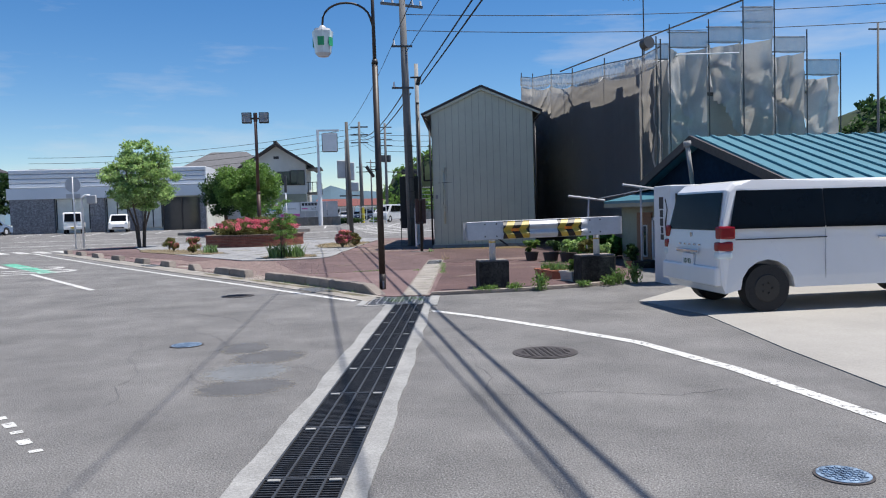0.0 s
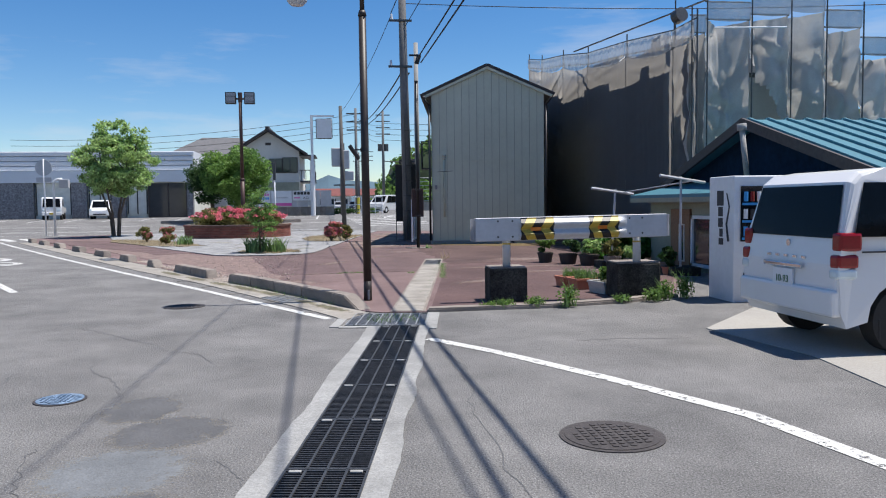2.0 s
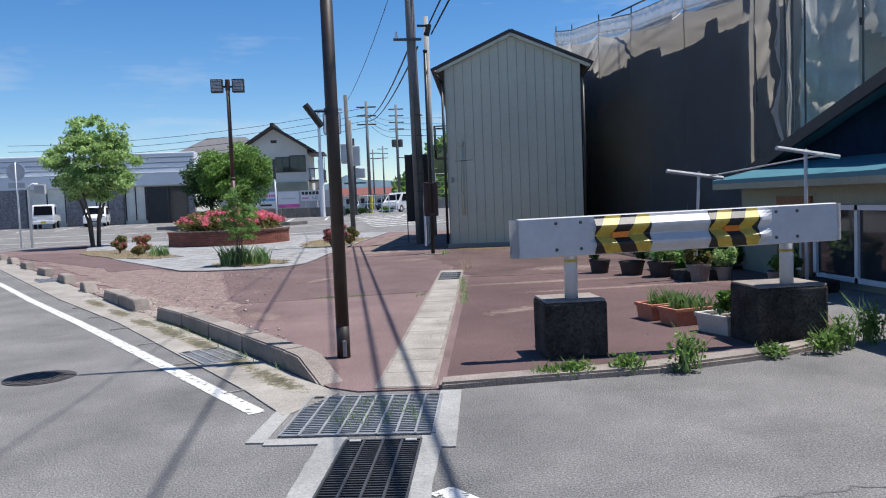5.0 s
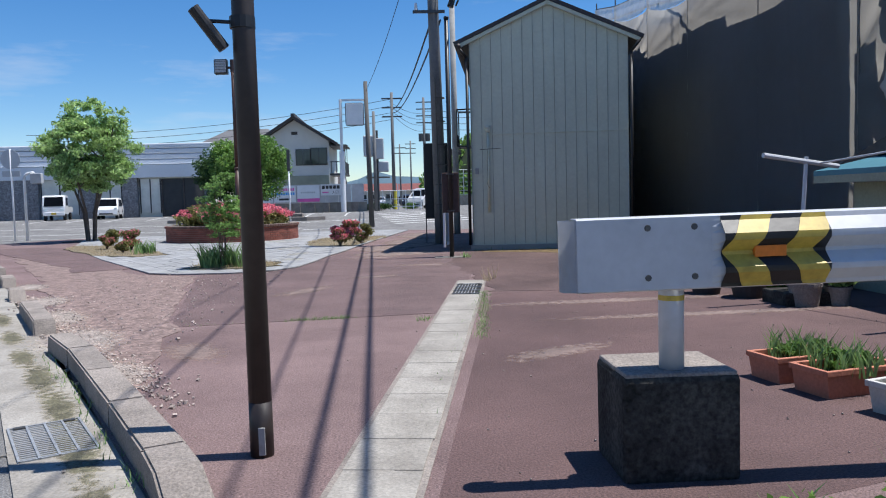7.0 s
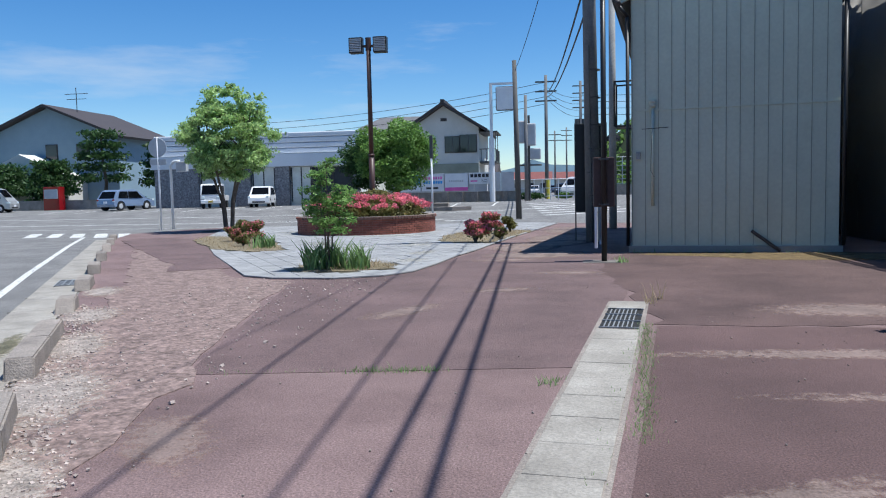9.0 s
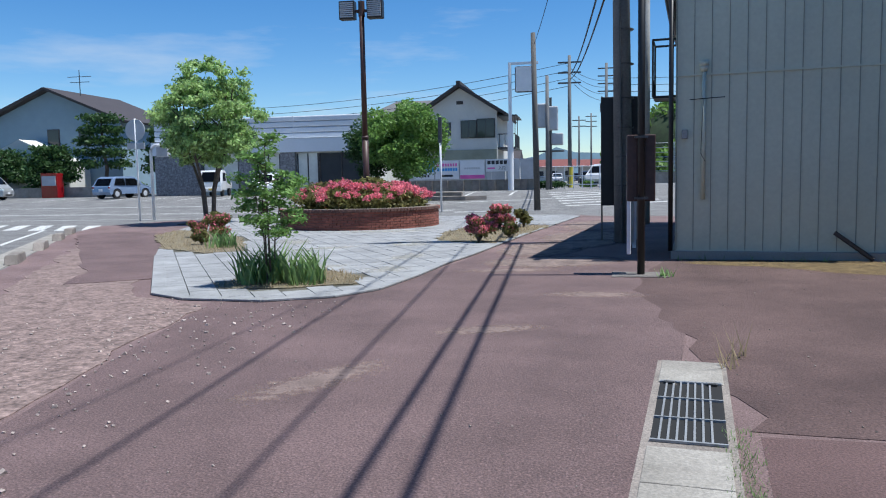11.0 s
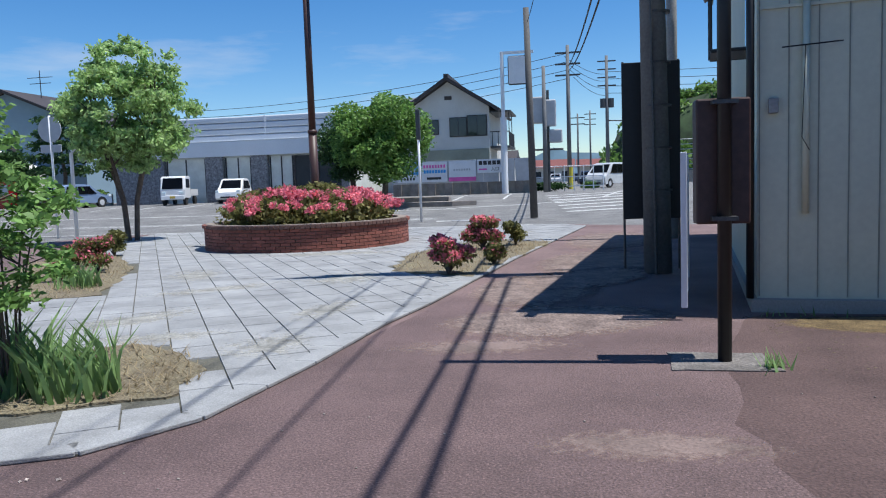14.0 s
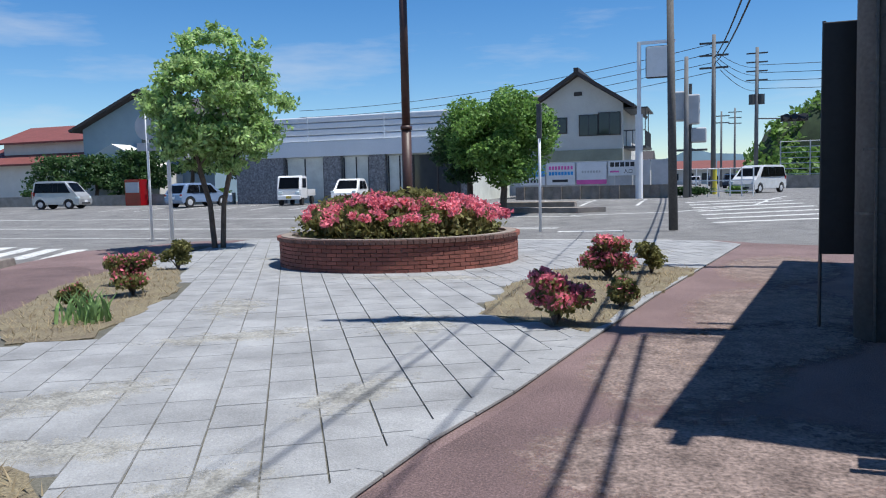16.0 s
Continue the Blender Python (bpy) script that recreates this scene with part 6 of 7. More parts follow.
vehicle("small_car", pose(-19.4, 65.2, 0.6, 0, 0, -78), 3.4, 1.48, 1.5, CAR_WHITE, "white compact car parked before the shop", "car", 0.6, "parked cars", "car")
vehicle("small_car", pose(-29.6, 60.6, 0.58, 0, 0, 75), 3.9, 1.68, 1.5, CAR_BLUE, "light blue hatchback parked facing away", "car", 0.65, "parked cars", "car")
vehicle("minivan", pose(-41.2, 61.5, 0.58, 0, 0, 12), 3.4, 1.48, 1.85, surface("car_silver", (0.4, 0.41, 0.42), 0.3, 0.4, grain=3, spread=0.02, bump=0), "silver boxy microvan parked beside the hedge", "van", 0.6, "parked cars")
vehicle("minivan", pose(5.5, 79.5, 0.6, 0, 0, 240), 4.4, 1.68, 1.85, surface("car_pearl", (0.6, 0.61, 0.62), 0.25, 0.2, grain=3, spread=0.02, bump=0), "pale silver minivan waiting on the far street", "van", 0.7, "far cars")
vehicle("far_car", pose(5.3, 103, 0.6, 0, 0, -100), 4.2, 1.68, 1.45, CAR_WHITE, "white car on the far street", "car", 0.65, "far cars", "car")
vehicle("far_car", pose(3.6, 112, 0.6, 0, 0, -95), 4.2, 1.68, 1.5, surface("car_dark", (0.03, 0.035, 0.05), 0.25, bump=0), "dark car on the far street", "car", 0.65, "far cars", "car")
for i, c in enumerate(((0.5, 0.5, 0.52), (0.04, 0.05, 0.08), (0.55, 0.55, 0.55), (0.2, 0.22, 0.26))):
    vehicle("far_car", pose(-1.0 + i * 2.7, 142 + i, 0.6, 0, 0, -90), 4.2, 1.68, 1.5, surface("car_paint", c, 0.25, bump=0), "car in a far parking row", "car", 0.65, "far cars", "car")
# kei truck
kt = thing("pickup_truck", pose(-23.0, 65.0, 0.58, 0, 0, -76), "small white pickup truck parked before the shop", "truck", "parked cars")
bm = B()
profile(bm, [(1.9, 0.4), (3.35, 0.4), (3.36, 0.95), (3.1, 1.7), (2.95, 1.77), (1.98, 1.77), (1.92, 1.6)], -0.73, 0.73)
bmesh.ops.bevel(bm, geom=list(bm.edges), offset=0.05, segments=2, affect="EDGES")
part("cab", bm, CAR_WHITE, kt)
bm = B()
for q in ((0, 1.88, -0.72, -0.66), (0, 1.88, 0.66, 0.72), (0, 0.06, -0.72, 0.72), (1.82, 1.88, -0.72, 0.72)):
    box(bm, *q, 0.62, 0.95)
box(bm, 0, 1.88, -0.72, 0.72, 0.55, 0.66)
part("cargo_bed", bm, CAR_WHITE, kt)
bm = B()
f = [bm.verts.new(p) for p in ((3.365, -0.62, 1.0), (3.365, 0.62, 1.0), (3.135, 0.58, 1.66), (3.135, -0.58, 1.66))]
bm.faces.new(f)
bmesh.ops.solidify(bm, geom=list(bm.faces), thickness=0.01)
part("windscreen", bm, CAR_GLASS, kt)
for s in (-1, 1):
    bm = B()
    box(bm, 2.15, 3.0, s * 0.735 - 0.004, s * 0.735 + 0.004, 1.05, 1.6)
    part("side_window", bm, CAR_GLASS, kt)
    bm = B()
    box(bm, 3.33, 3.4, s * 0.52 - 0.12, s * 0.52 + 0.12, 0.68, 0.84, bevel=0.02)
    part("headlight", bm, PANE, kt)
    for x in (0.6, 2.85):
        bm = B()
        rod(bm, (x, s * 0.62 - 0.08, 0.27), (x, s * 0.62 + 0.08, 0.27), 0.27, n=22)
        part("wheel", bm, TYRE, kt)
bm = B()
box(bm, 3.34, 3.42, -0.7, 0.7, 0.35, 0.6, bevel=0.03)
part("bumper", bm, CAR_WHITE, kt)
bm = B()
box(bm, 3.42, 3.43, -0.16, 0.16, 0.42, 0.57)
part("number_plate", bm, YELLOW, kt)

# ---- forecourt and pots ----
vm = thing("vending_machine", pose(6.08, 9.45, -0.12), "white drinks vending machine beside the house", "vending machine")
bm = B()
box(bm, 0, 1.1, 0, 0.76, 0.1, 1.95, bevel=0.02)
part("cabinet", bm, WHITE, vm)
bm = B()
box(bm, 0.1, 1.0, -0.02, 0.0, 1.0, 1.8, bevel=0.01)
dw = part("display_window", bm, CAR_GLASS, vm)
for i in range(3):
    for k in range(9):
        bm = B()
        rod(bm, (0.16 + k * 0.098, -0.045, 1.08 + i * 0.25), (0.16 + k * 0.098, -0.045, 1.22 + i * 0.25), 0.03, n=10)
        part("can", bm, (SIGN_BLUE, RED_LIGHT, WHITE, IRON)[(i * 2 + k) % 4], dw)
    bm = B()
    box(bm, 0.12, 0.98, -0.03, -0.02, 1.025 + i * 0.25, 1.06 + i * 0.25)
    part("price_strip", bm, SIGN_BLUE, dw)
bm = B()
box(bm, 0.15, 0.75, -0.025, 0.0, 0.3, 0.55, bevel=0.01)
part("delivery_flap", bm, BLACK, vm)
for k, (z0, z1, y0, y1) in enumerate(((1.52, 1.74, 0.3, 0.5), (1.36, 1.5, 0.32, 0.46), (1.2, 1.34, 0.32, 0.46), (1.06, 1.18, 0.32, 0.42), (0.94, 1.04, 0.3, 0.44))):
    bm = B()
    box(bm, -0.006, 0.0, y0, y1, z0, z1, bevel=0.003)
    part("side_emblem", bm, INK, vm, "dark upright emblem bar")
bm = B()
limb(bm, [(-0.004, 0.14, 1.0), (-0.004, 0.2, 1.25), (-0.004, 0.12, 1.5), (-0.004, 0.2, 1.7)], 0.02, 0.008, 6)
part("side_emblem", bm, INK, vm, "dark curled emblem stroke")
for x in (0.1, 0.75):
    bm = B()
    box(bm, x, x + 0.3, -0.08, 0.8, -0.02, 0.1, bevel=0.01)
    part("base_block", bm, KERB, vm, "grey concrete base block")


def pot(x, y, r, h, material, label, seed, leaf=LEAF_MID, foliage=500, fh=0.3, z=0.012):
    p = thing("plant_pot", pose(x, y, z), label, "plant pot", "pots by the house")
    bm = B()
    rod(bm, (0, 0, 0), (0, 0, h * 0.9), r * 0.8, r, n=20)
    rod(bm, (0, 0, h * 0.86), (0, 0, h), r * 1.06, r * 1.06, n=20)
    part("pot", bm, material, p)
    bm = B()
    rod(bm, (0, 0, h), (0, 0, h + 0.006), r * 0.95, n=16)
    part("soil", bm, SOIL, p)
    scatter("foliage", clumps((0, 0, h + fh * 0.5), (r * 1.3, r * 1.3, fh * 0.6), 7, foliage, seed, 0.45), 0.045, leaf, p, seed, shell=0.2)


for i, (x, y, r, h, m, l) in enumerate(((5.35, 17.3, 0.26, 0.34, PLASTIC_BLACK, "black plastic pot with leafy plants"), (5.75, 16.7, 0.3, 0.34, PLASTIC_BLACK, "black plastic pot with leafy plants"), (6.1, 16.2, 0.32, 0.36, PLASTIC_BLACK, "wide black plastic pot with vegetables"),
                                         (6.35, 15.3, 0.26, 0.38, KERB, "grey stone pot with a flowering herb"), (7.1, 14.2, 0.25, 0.3, KERB, "grey pot with a small shrub"), (6.9, 13.6, 0.18, 0.22, TERRA, "small clay pot with a green plant"), (6.75, 15.3, 0.2, 0.3, CONCRETE, "grey pot beside the drying stand"))):
    pot(x, y, r * 0.72, h * 0.72, m, l, 100 + i, (LEAF_MID, LEAF_DARK, LEAF_LIGHT, LEAF_OLIVE)[i % 4], 620, 0.36)


def trough(x, y, w, d, h, turn, material, label, seed, grass=True):
    p = thing("planter_box", pose(x, y, 0.012, 0, 0, turn), label, "planter", "planter boxes")
    bm = B()
    t = 0.03
    box(bm, -w / 2, w / 2, -d / 2, d / 2, 0, h)
    for f in list(bm.faces):
        if f.normal.z > 0.9:
            bmesh.ops.inset_region(bm, faces=[f], thickness=t)
            bmesh.ops.translate(bm, verts=f.verts, vec=(0, 0, -0.06))
    for v in bm.verts:
        v.co.x *= 0.92 + 0.08 * v.co.z / h
        v.co.y *= 0.92 + 0.08 * v.co.z / h
    part("box", bm, material, p)
    bm = B()
    box(bm, -w / 2 + t + 0.01, w / 2 - t - 0.01, -d / 2 + t + 0.01, d / 2 - t - 0.01, h - 0.07, h - 0.045)
    part("soil", bm, SOIL, p)
    bm = B()
    for q in ((-w / 2 - 0.012, w / 2 + 0.012, -d / 2 - 0.012, -d / 2 + 0.02), (-w / 2 - 0.012, w / 2 + 0.012, d / 2 - 0.02, d / 2 + 0.012), (-w / 2 - 0.012, -w / 2 + 0.02, -d / 2 + 0.021, d / 2 - 0.021), (w / 2 - 0.02, w / 2 + 0.012, -d / 2 + 0.021, d / 2 - 0.021)):
        box(bm, *q, h - 0.03, h + 0.008, bevel=0.005)
    part("rim", bm, material, p)
    if grass:
        scatter("leaves", clumps((0, 0, h + 0.03), (w * 0.42, d * 0.45, 0.09), 10, 420, seed + 30, 0.3), 0.028, LEAF_MID, p, seed + 9, shell=0.1)
        blades("herb", 170, 0.24, min(w, d) * 0.75, BLADE, seed, p, width=0.008, lean=0.4, at=pose(0, 0, h - 0.05))
    else:
        scatter("foliage", clumps((0, 0, h + 0.1), (w * 0.6, d * 0.65, 0.2), 10, 900, seed, 0.4), 0.05, LEAF_MID, p, seed, shell=0.1)


trough(4.5, 12.0, 0.62, 0.32, 0.18, 12, TERRA, "terracotta planter box with chives", 1)
trough(4.6, 11.58, 0.62, 0.32, 0.18, 14, TERRA, "terracotta planter box with sparse seedlings", 2)
trough(4.84, 10.98, 0.72, 0.44, 0.19, 18, FOAM, "white foam box with vegetables", 3, False)
hd = thing("hedge_bush", pose(7.25, 17.2, -0.1), "dense dark green broad-leaved bush by the wall", "bush")
bm = B()
limb(bm, [(0, 0, 0), (0.05, 0, 0.3), (0, 0.05, 0.5)], 0.05, 0.03)
part("stem", bm, BARK, hd)
scatter("foliage", clumps((0, 0, 0.45), (0.8, 0.8, 0.45), 22, 4200, 5, 0.36), 0.085, leafy("bush_leaves", (0.06, 0.17, 0.03), (0.09, 0.22, 0.05)), hd, 50, shell=0.4)
ds = thing("drying_stand", pose(6.4, 15.55, 0.01), "white metal laundry drying stand with poles", "drying stand")
ANT = RAIL_WHITE
for x, y, h in ((0, 0, 1.75), (0.75, -1.95, 1.95)):
    bm = B()
    rod(bm, (x, y, 0), (x + (0.1 if h < 1.8 else 0), y, h), 0.025, n=8)
    part("upright", bm, ANT, ds)
    bm = B()
    box(bm, x - 0.3, x + 0.3, y - 0.3, y + 0.3, -0.01, 0.16, bevel=0.02)
    part("weight", bm, CONCRETE_DARK, ds, "dark concrete foot")
    bm = B()
    rod(bm, (x - 0.5, y - 0.15, h + 0.02), (x + 0.55, y + 0.1, h - 0.12), 0.03, n=8)
    part("arm", bm, ANT, ds)
for a, b in (((0.25, 0.1, 1.66), (0.95, -2.1, 1.86)),):
    bm = B()
    rod(bm, a, b, 0.012, n=8)
    part("washing_pole", bm, ANT, ds)

# weeds and rubble
for i, (x, y, h, n) in enumerate(((2.5, 9.5, 0.1, 20), (2.72, 9.48, 0.13, 32), (3.17, 9.5, 0.17, 36), (3.62, 9.42, 0.34, 52), (4.5, 9.7, 0.12, 40), (5.0, 9.75, 0.2, 60), (5.25, 9.9, 0.3, 50), (5.6, 10.0, 0.4, 50))):
    w = thing("weed", pose(x, y, 0.02), "green weed growing along the low kerb", "weed", "kerb weeds")
    blades("stem", n // 2, h * 1.25, 0.12, BLADE, i, w, width=0.008, lean=0.5, kind="stuff")
    scatter("foliage", [((0, 0, h * 0.45), (0.17, 0.11, h * 0.5), n * 7)], 0.022, LEAF_MID, w, i, shell=0.1)
random.seed(8)
for k, (x0, y0, x1, y1, n, hh) in enumerate(((1.72, 11.0, 2.75, 17.5, 40, 0.03), (2.4, 14.0, 2.86, 17.7, 460, 0.026), (0.35, 15.5, 1.05, 15.58, 90, 0.035), (-0.8, 15.4, 0.4, 15.5, 20, 0.025), (1.85, 15.2, 1.95, 15.3, 12, 0.05), (3.5, 26.4, 8.0, 25.8, 16, 0.1), (0.75, 8.5, 1.4, 9.1, 55, 0.045), (3.0, 19.0, 3.3, 19.6, 9, 0.2), (3.1, 24.2, 3.3, 24.4, 12, 0.12), (0.36, 10.3, -1.74, 14.05, 50, 0.05))):
    bm = B()
    for _ in range(n * 3):
        u = random.random()
        x, y = x0 + (x1 - x0) * u + random.gauss(0, 0.04), y0 + (y1 - y0) * u + random.gauss(0, 0.05)
        if k == 6:
            x, y = random.uniform(0.8, 1.45), random.uniform(8.45, 9.1)
        b, h = random.uniform(0, 6.28), hh * random.uniform(0.5, 1.3)
        dx, dy = math.cos(b) * h * 0.6, math.sin(b) * h * 0.6
        q = 0.05 if k == 7 else 0.16
        f = [bm.verts.new(c) for c in ((x - dy * q, y + dx * q, 0.015), (x + dy * q, y - dx * q, 0.015), (x + dx, y + dy, 0.015 + h))]
        bm.faces.new(f)
    single("weeds", bm, DRY if k in (7,) else BLADE, "short green weeds in the joint of the paving", "weeds", kind="stuff")
bm = B()
random.seed(3)
for _ in range(1900):
    u = random.random()
    x, y = -0.2 - 4.2 * u + random.gauss(0, 0.12) + 0.25, 11.9 + 7.0 * u + random.gauss(0, 0.18)
    if random.random() < 0.35:
        x, y = random.uniform(-3.6, -0.6), random.uniform(13.5, 22)
        if x < -0.55 * (y - 9.6) + 1.0:
            continue
    s = random.uniform(0.004, 0.01) * (1.7 if random.random() < 0.2 else 1)
    box(bm, -s, s, -s, s, -s * 0.5, s * 0.7, pose(x, y, 0.021, random.uniform(-30, 30), random.uniform(-30, 30), random.uniform(0, 90)))
single("rubble", bm, surface("pale_rubble", (0.36, 0.3, 0.27), 0.95, grain=50, spread=0.2, bump=0.3, each=0.3), "pale crumbs of broken paving along the kerb", "rubble", kind="stuff")


# ---- cables ----
def cable(a, b, sag, r, name="overhead_cable", label="black overhead cable strung between poles"):
    bm = B()
    n = 14
    a, b = Vector(a), Vector(b)
    pts = [a.lerp(b, i / n) - Vector((0, 0, sag * 4 * (i / n) * (1 - i / n))) for i in range(n + 1)]
    limb(bm, [tuple(p) for p in pts], r, r, 6)
    single(name, bm, WIRE, label, "cable", "overhead cables")


cable((3.33, 29.8, 7.1), (4.73, -22, 7.4), 0.15, 0.024)
cable((3.57, 29.8, 7.1), (5.07, -22, 7.4), 0.15, 0.026)
cable((2.9, 29.9, 6.9), (1.5, 76, 9.5), 0.7, 0.03)
cable((3.1, 29.9, 6.7), (1.6, 76, 9.2), 0.7, 0.03)
cable((2.4, 29.8, 9.0), (4.75, -22, 9.3), 0.2, 0.016)
cable((2.9, 29.8, 8.4), (5.75, -22, 8.7), 0.2, 0.014)
cable((2.9, 29.8, 10.5), (2.6, -22, 11.5), 0.6, 0.008)
cable((2.4, 29.8, 8.9), (0.35, 46.5, 7.2), 0.3, 0.012)
for i in range(4):
    cable((1.3 + 0.2 * i, 76, 10.2 - 0.5 * i), (5.2, 98, 11.6 - 0.7 * i), 0.4, 0.02)
    cable((5.2, 98, 11.8 - 0.7 * i), (60, 92, 12.6 - 0.9 * i), 0.8, 0.025)
    cable((1.4, 76, 10.4 - 0.6 * i), (-34, 84, 8.6 - 0.6 * i), 0.8, 0.02)
    cable((3.0, 30.2, 11.6 - 0.7 * i), (38, 22, 11.8 - 0.8 * i), 0.7, 0.015)


def far_pole(x, y, h, r, label, arms=3, drum=False):
    p = thing("utility_pole", pose(x, y, lift(y)), label, "utility pole", "street poles")
    bm = B()
    rod(bm, (0, 0, 0), (0, 0, h), r, r * 0.7, n=12)
    part("pole", bm, POLE_GREY, p, smooth=True)
    for i in range(arms):
        bm = B()
        box(bm, -0.9, 0.9, -0.06, 0.06, h - 0.6 - i * 0.8, h - 0.48 - i * 0.8)
        part("crossarm", bm, STEEL, p)
    if drum:
        for s in (-1, 1):
            bm = B()
            rod(bm, (s * 0.4, 0, h * 0.6), (s * 0.4, 0, h * 0.6 + 0.9), 0.28, n=14)
            part("transformer", bm, STEEL, p, "grey pole transformer")
    return p


far_pole(1.5, 76, 10.4, 0.17, "grey utility pole with crossarms at the far corner")
far_pole(5.2, 98, 12.8, 0.2, "grey utility pole with transformers up the street", 4, True)
far_pole(0.1, 66, 7.6, 0.15, "short grey concrete pole at the junction", 0)
far_pole(20, 92, 12.5, 0.18, "grey utility pole before the hill", 4, True)
far_pole(47.5, 60, 16.6, 0.13, "slim utility pole behind the houses to the east", 1)
far_pole(4.4, 140, 11, 0.16, "utility pole far up the street", 3)
far_pole(2.4, 120, 9, 0.14, "slim utility pole far up the street", 2)
bm = B()
rod(bm, (0, 0, 0), (0, 0, 1.6), 0.14, n=10)
single("bollard", bm, surface("hazard_yellow", (0.6, 0.5, 0.05), 0.6, grain=10, spread=0.1, bump=0), "yellow hazard guard around a pole foot", "bollard", at=pose(1.6, 74.5, 0.6))
tlp = thing("traffic_light", pose(0.6, 66.5, 0.6), "junction equipment boxes and signals on a pole", "traffic light")
for x, z in ((-0.95, 4.2), (-0.2, 4.0), (0.15, 3.0)):
    bm = B()
    box(bm, x - 0.4, x + 0.4, -0.35, 0.35, z, z + 1.6 if z > 3.5 else z + 0.8, bevel=0.08)
    part("equipment_box", bm, SIGN_GREY, tlp, "white pole-top equipment box")
bm = B()
rod(bm, (-0.3, 0, 0), (-0.3, 0, 6.2), 0.09, n=10)
rod(bm, (-1.2, 0, 2.6), (0.6, 0, 2.6), 0.06, n=8)
part("pole", bm, STEEL, tlp)
ts = thing("traffic_signal", pose(7.2, 98.0, 0.6), "dark horizontal traffic signal on an arm", "traffic light")
bm = B()
box(bm, 0, 2.3, -0.15, 0.15, 6.0, 6.6, bevel=0.08)
part("housing", bm, BLACK, ts)
for i in range(3):
    bm = B()
    rod(bm, (0.45 + i * 0.7, -0.15, 6.3), (0.45 + i * 0.7, -0.5, 6.42), 0.28, n=14)
    part("hood", bm, BLACK, ts)
bm = B()
rod(bm, (-2, 0, 6.4), (0, 0, 6.3), 0.06, n=8)
part("arm", bm, STEEL, ts)

# ---- houses and far things ----
hs = thing("two_storey_house", pose(-6.5, 70.5, 0.6), "two-storey plastered house with dark gable roof and balcony", "house")
bm = B()
profile(bm, [(-2.75, 0), (2.75, 0), (2.75, 5.8), (0, 7.55), (-2.75, 5.8)], 0, 9)
part("wall", bm, PLASTER, hs)
for s in (-1, 1):
    bm = B()
    a = math.atan2(1.75, 2.75)
    T = Matrix.Translation((0, 0, 7.6)) @ (Matrix.Rotation(a, 4, "Y") if s > 0 else Matrix.Scale(-1, 4, (1, 0, 0)) @ Matrix.Rotation(a, 4, "Y"))
    box(bm, -0.05, 4.05, -0.7, 9.5, 0, 0.2, T)
    part("roof", bm, ROOF_DARK, hs, "dark tiled roof slope")
bm = B()
box(bm, -0.15, 0.15, -0.75, 9.5, 7.75, 8.0)
part("ridge", bm, ROOF_DARK, hs)
for x0, x1, z0, z1 in ((0.1, 1.2, 3.9, 5.1), (1.3, 2.55, 3.9, 5.2), (-2.0, -0.75, 4.1, 5.0)):
    bm = B()
    box(bm, x0 - 0.06, x1 + 0.06, -0.05, 0.0, z0 - 0.06, z1 + 0.06)
    w = part("window", bm, IRON, hs)
    bm = B()
    box(bm, x0, x1, -0.07, -0.05, z0, z1)
    part("pane", bm, GLASS, w)
    bm = B()
    box(bm, (x0 + x1) / 2 - 0.03, (x0 + x1) / 2 + 0.03, -0.085, -0.07, z0, z1)
    part("sash", bm, STEEL, w)
bm = B()
box(bm, -0.25, 0.25, -0.04, 0, 6.35, 6.6)
part("gable_vent", bm, IRON, hs)
bm = B()
box(bm, -2.6, 2.7, -0.06, 0, 1.5, 3.0)
part("pale_panel", bm, PLASTER_GREEN, hs, "pale green lower wall panel")
bm = B()
box(bm, 2.75, 4.1, 0.3, 5, 3.0, 3.15)
box(bm, 2.75, 4.2, 0.2, 5, 5.4, 5.5)
for i in range(8):
    rod(bm, (4.05, 0.35 + i * 0.6, 3.1), (4.05, 0.35 + i * 0.6, 5.4 if i % 4 == 0 else 4.1), 0.03, n=5)
for x in (2.9, 3.3, 3.7):
    rod(bm, (x, 0.35, 3.1), (x, 0.35, 4.1), 0.03, n=5)
rod(bm, (2.75, 0.35, 4.1), (4.05, 0.35, 4.1), 0.04, n=5)
part("balcony", bm, STEEL, hs, "metal railed balcony")
hb = thing("tiled_house", pose(-14.0, 84, 0.6), "house with grey hipped tile roof behind the shop", "house")
bm = B()
box(bm, -4.5, 5.5, 0, 9, 0, 6.0)
part("wall", bm, PLASTER, hb)
bm = B()
a = [bm.verts.new(p) for p in ((-5.4, -1, 5.9), (6.4, -1, 5.9), (6.4, 10, 5.9), (-5.4, 10, 5.9))]
b = [bm.verts.new(p) for p in ((-1.5, 4.5, 8.6), (2.5, 4.5, 8.6))]
bm.faces.new(a[::-1])
bm.faces.new((a[0], a[1], b[1], b[0])), bm.faces.new((a[2], a[3], b[0], b[1])), bm.faces.new((a[1], a[2], b[1])), bm.faces.new((a[3], a[0], b[0]))
part("roof", bm, surface("grey_tiles", (0.12, 0.12, 0.125), 0.7, grain=6, spread=0.2, bump=0.2), hb)

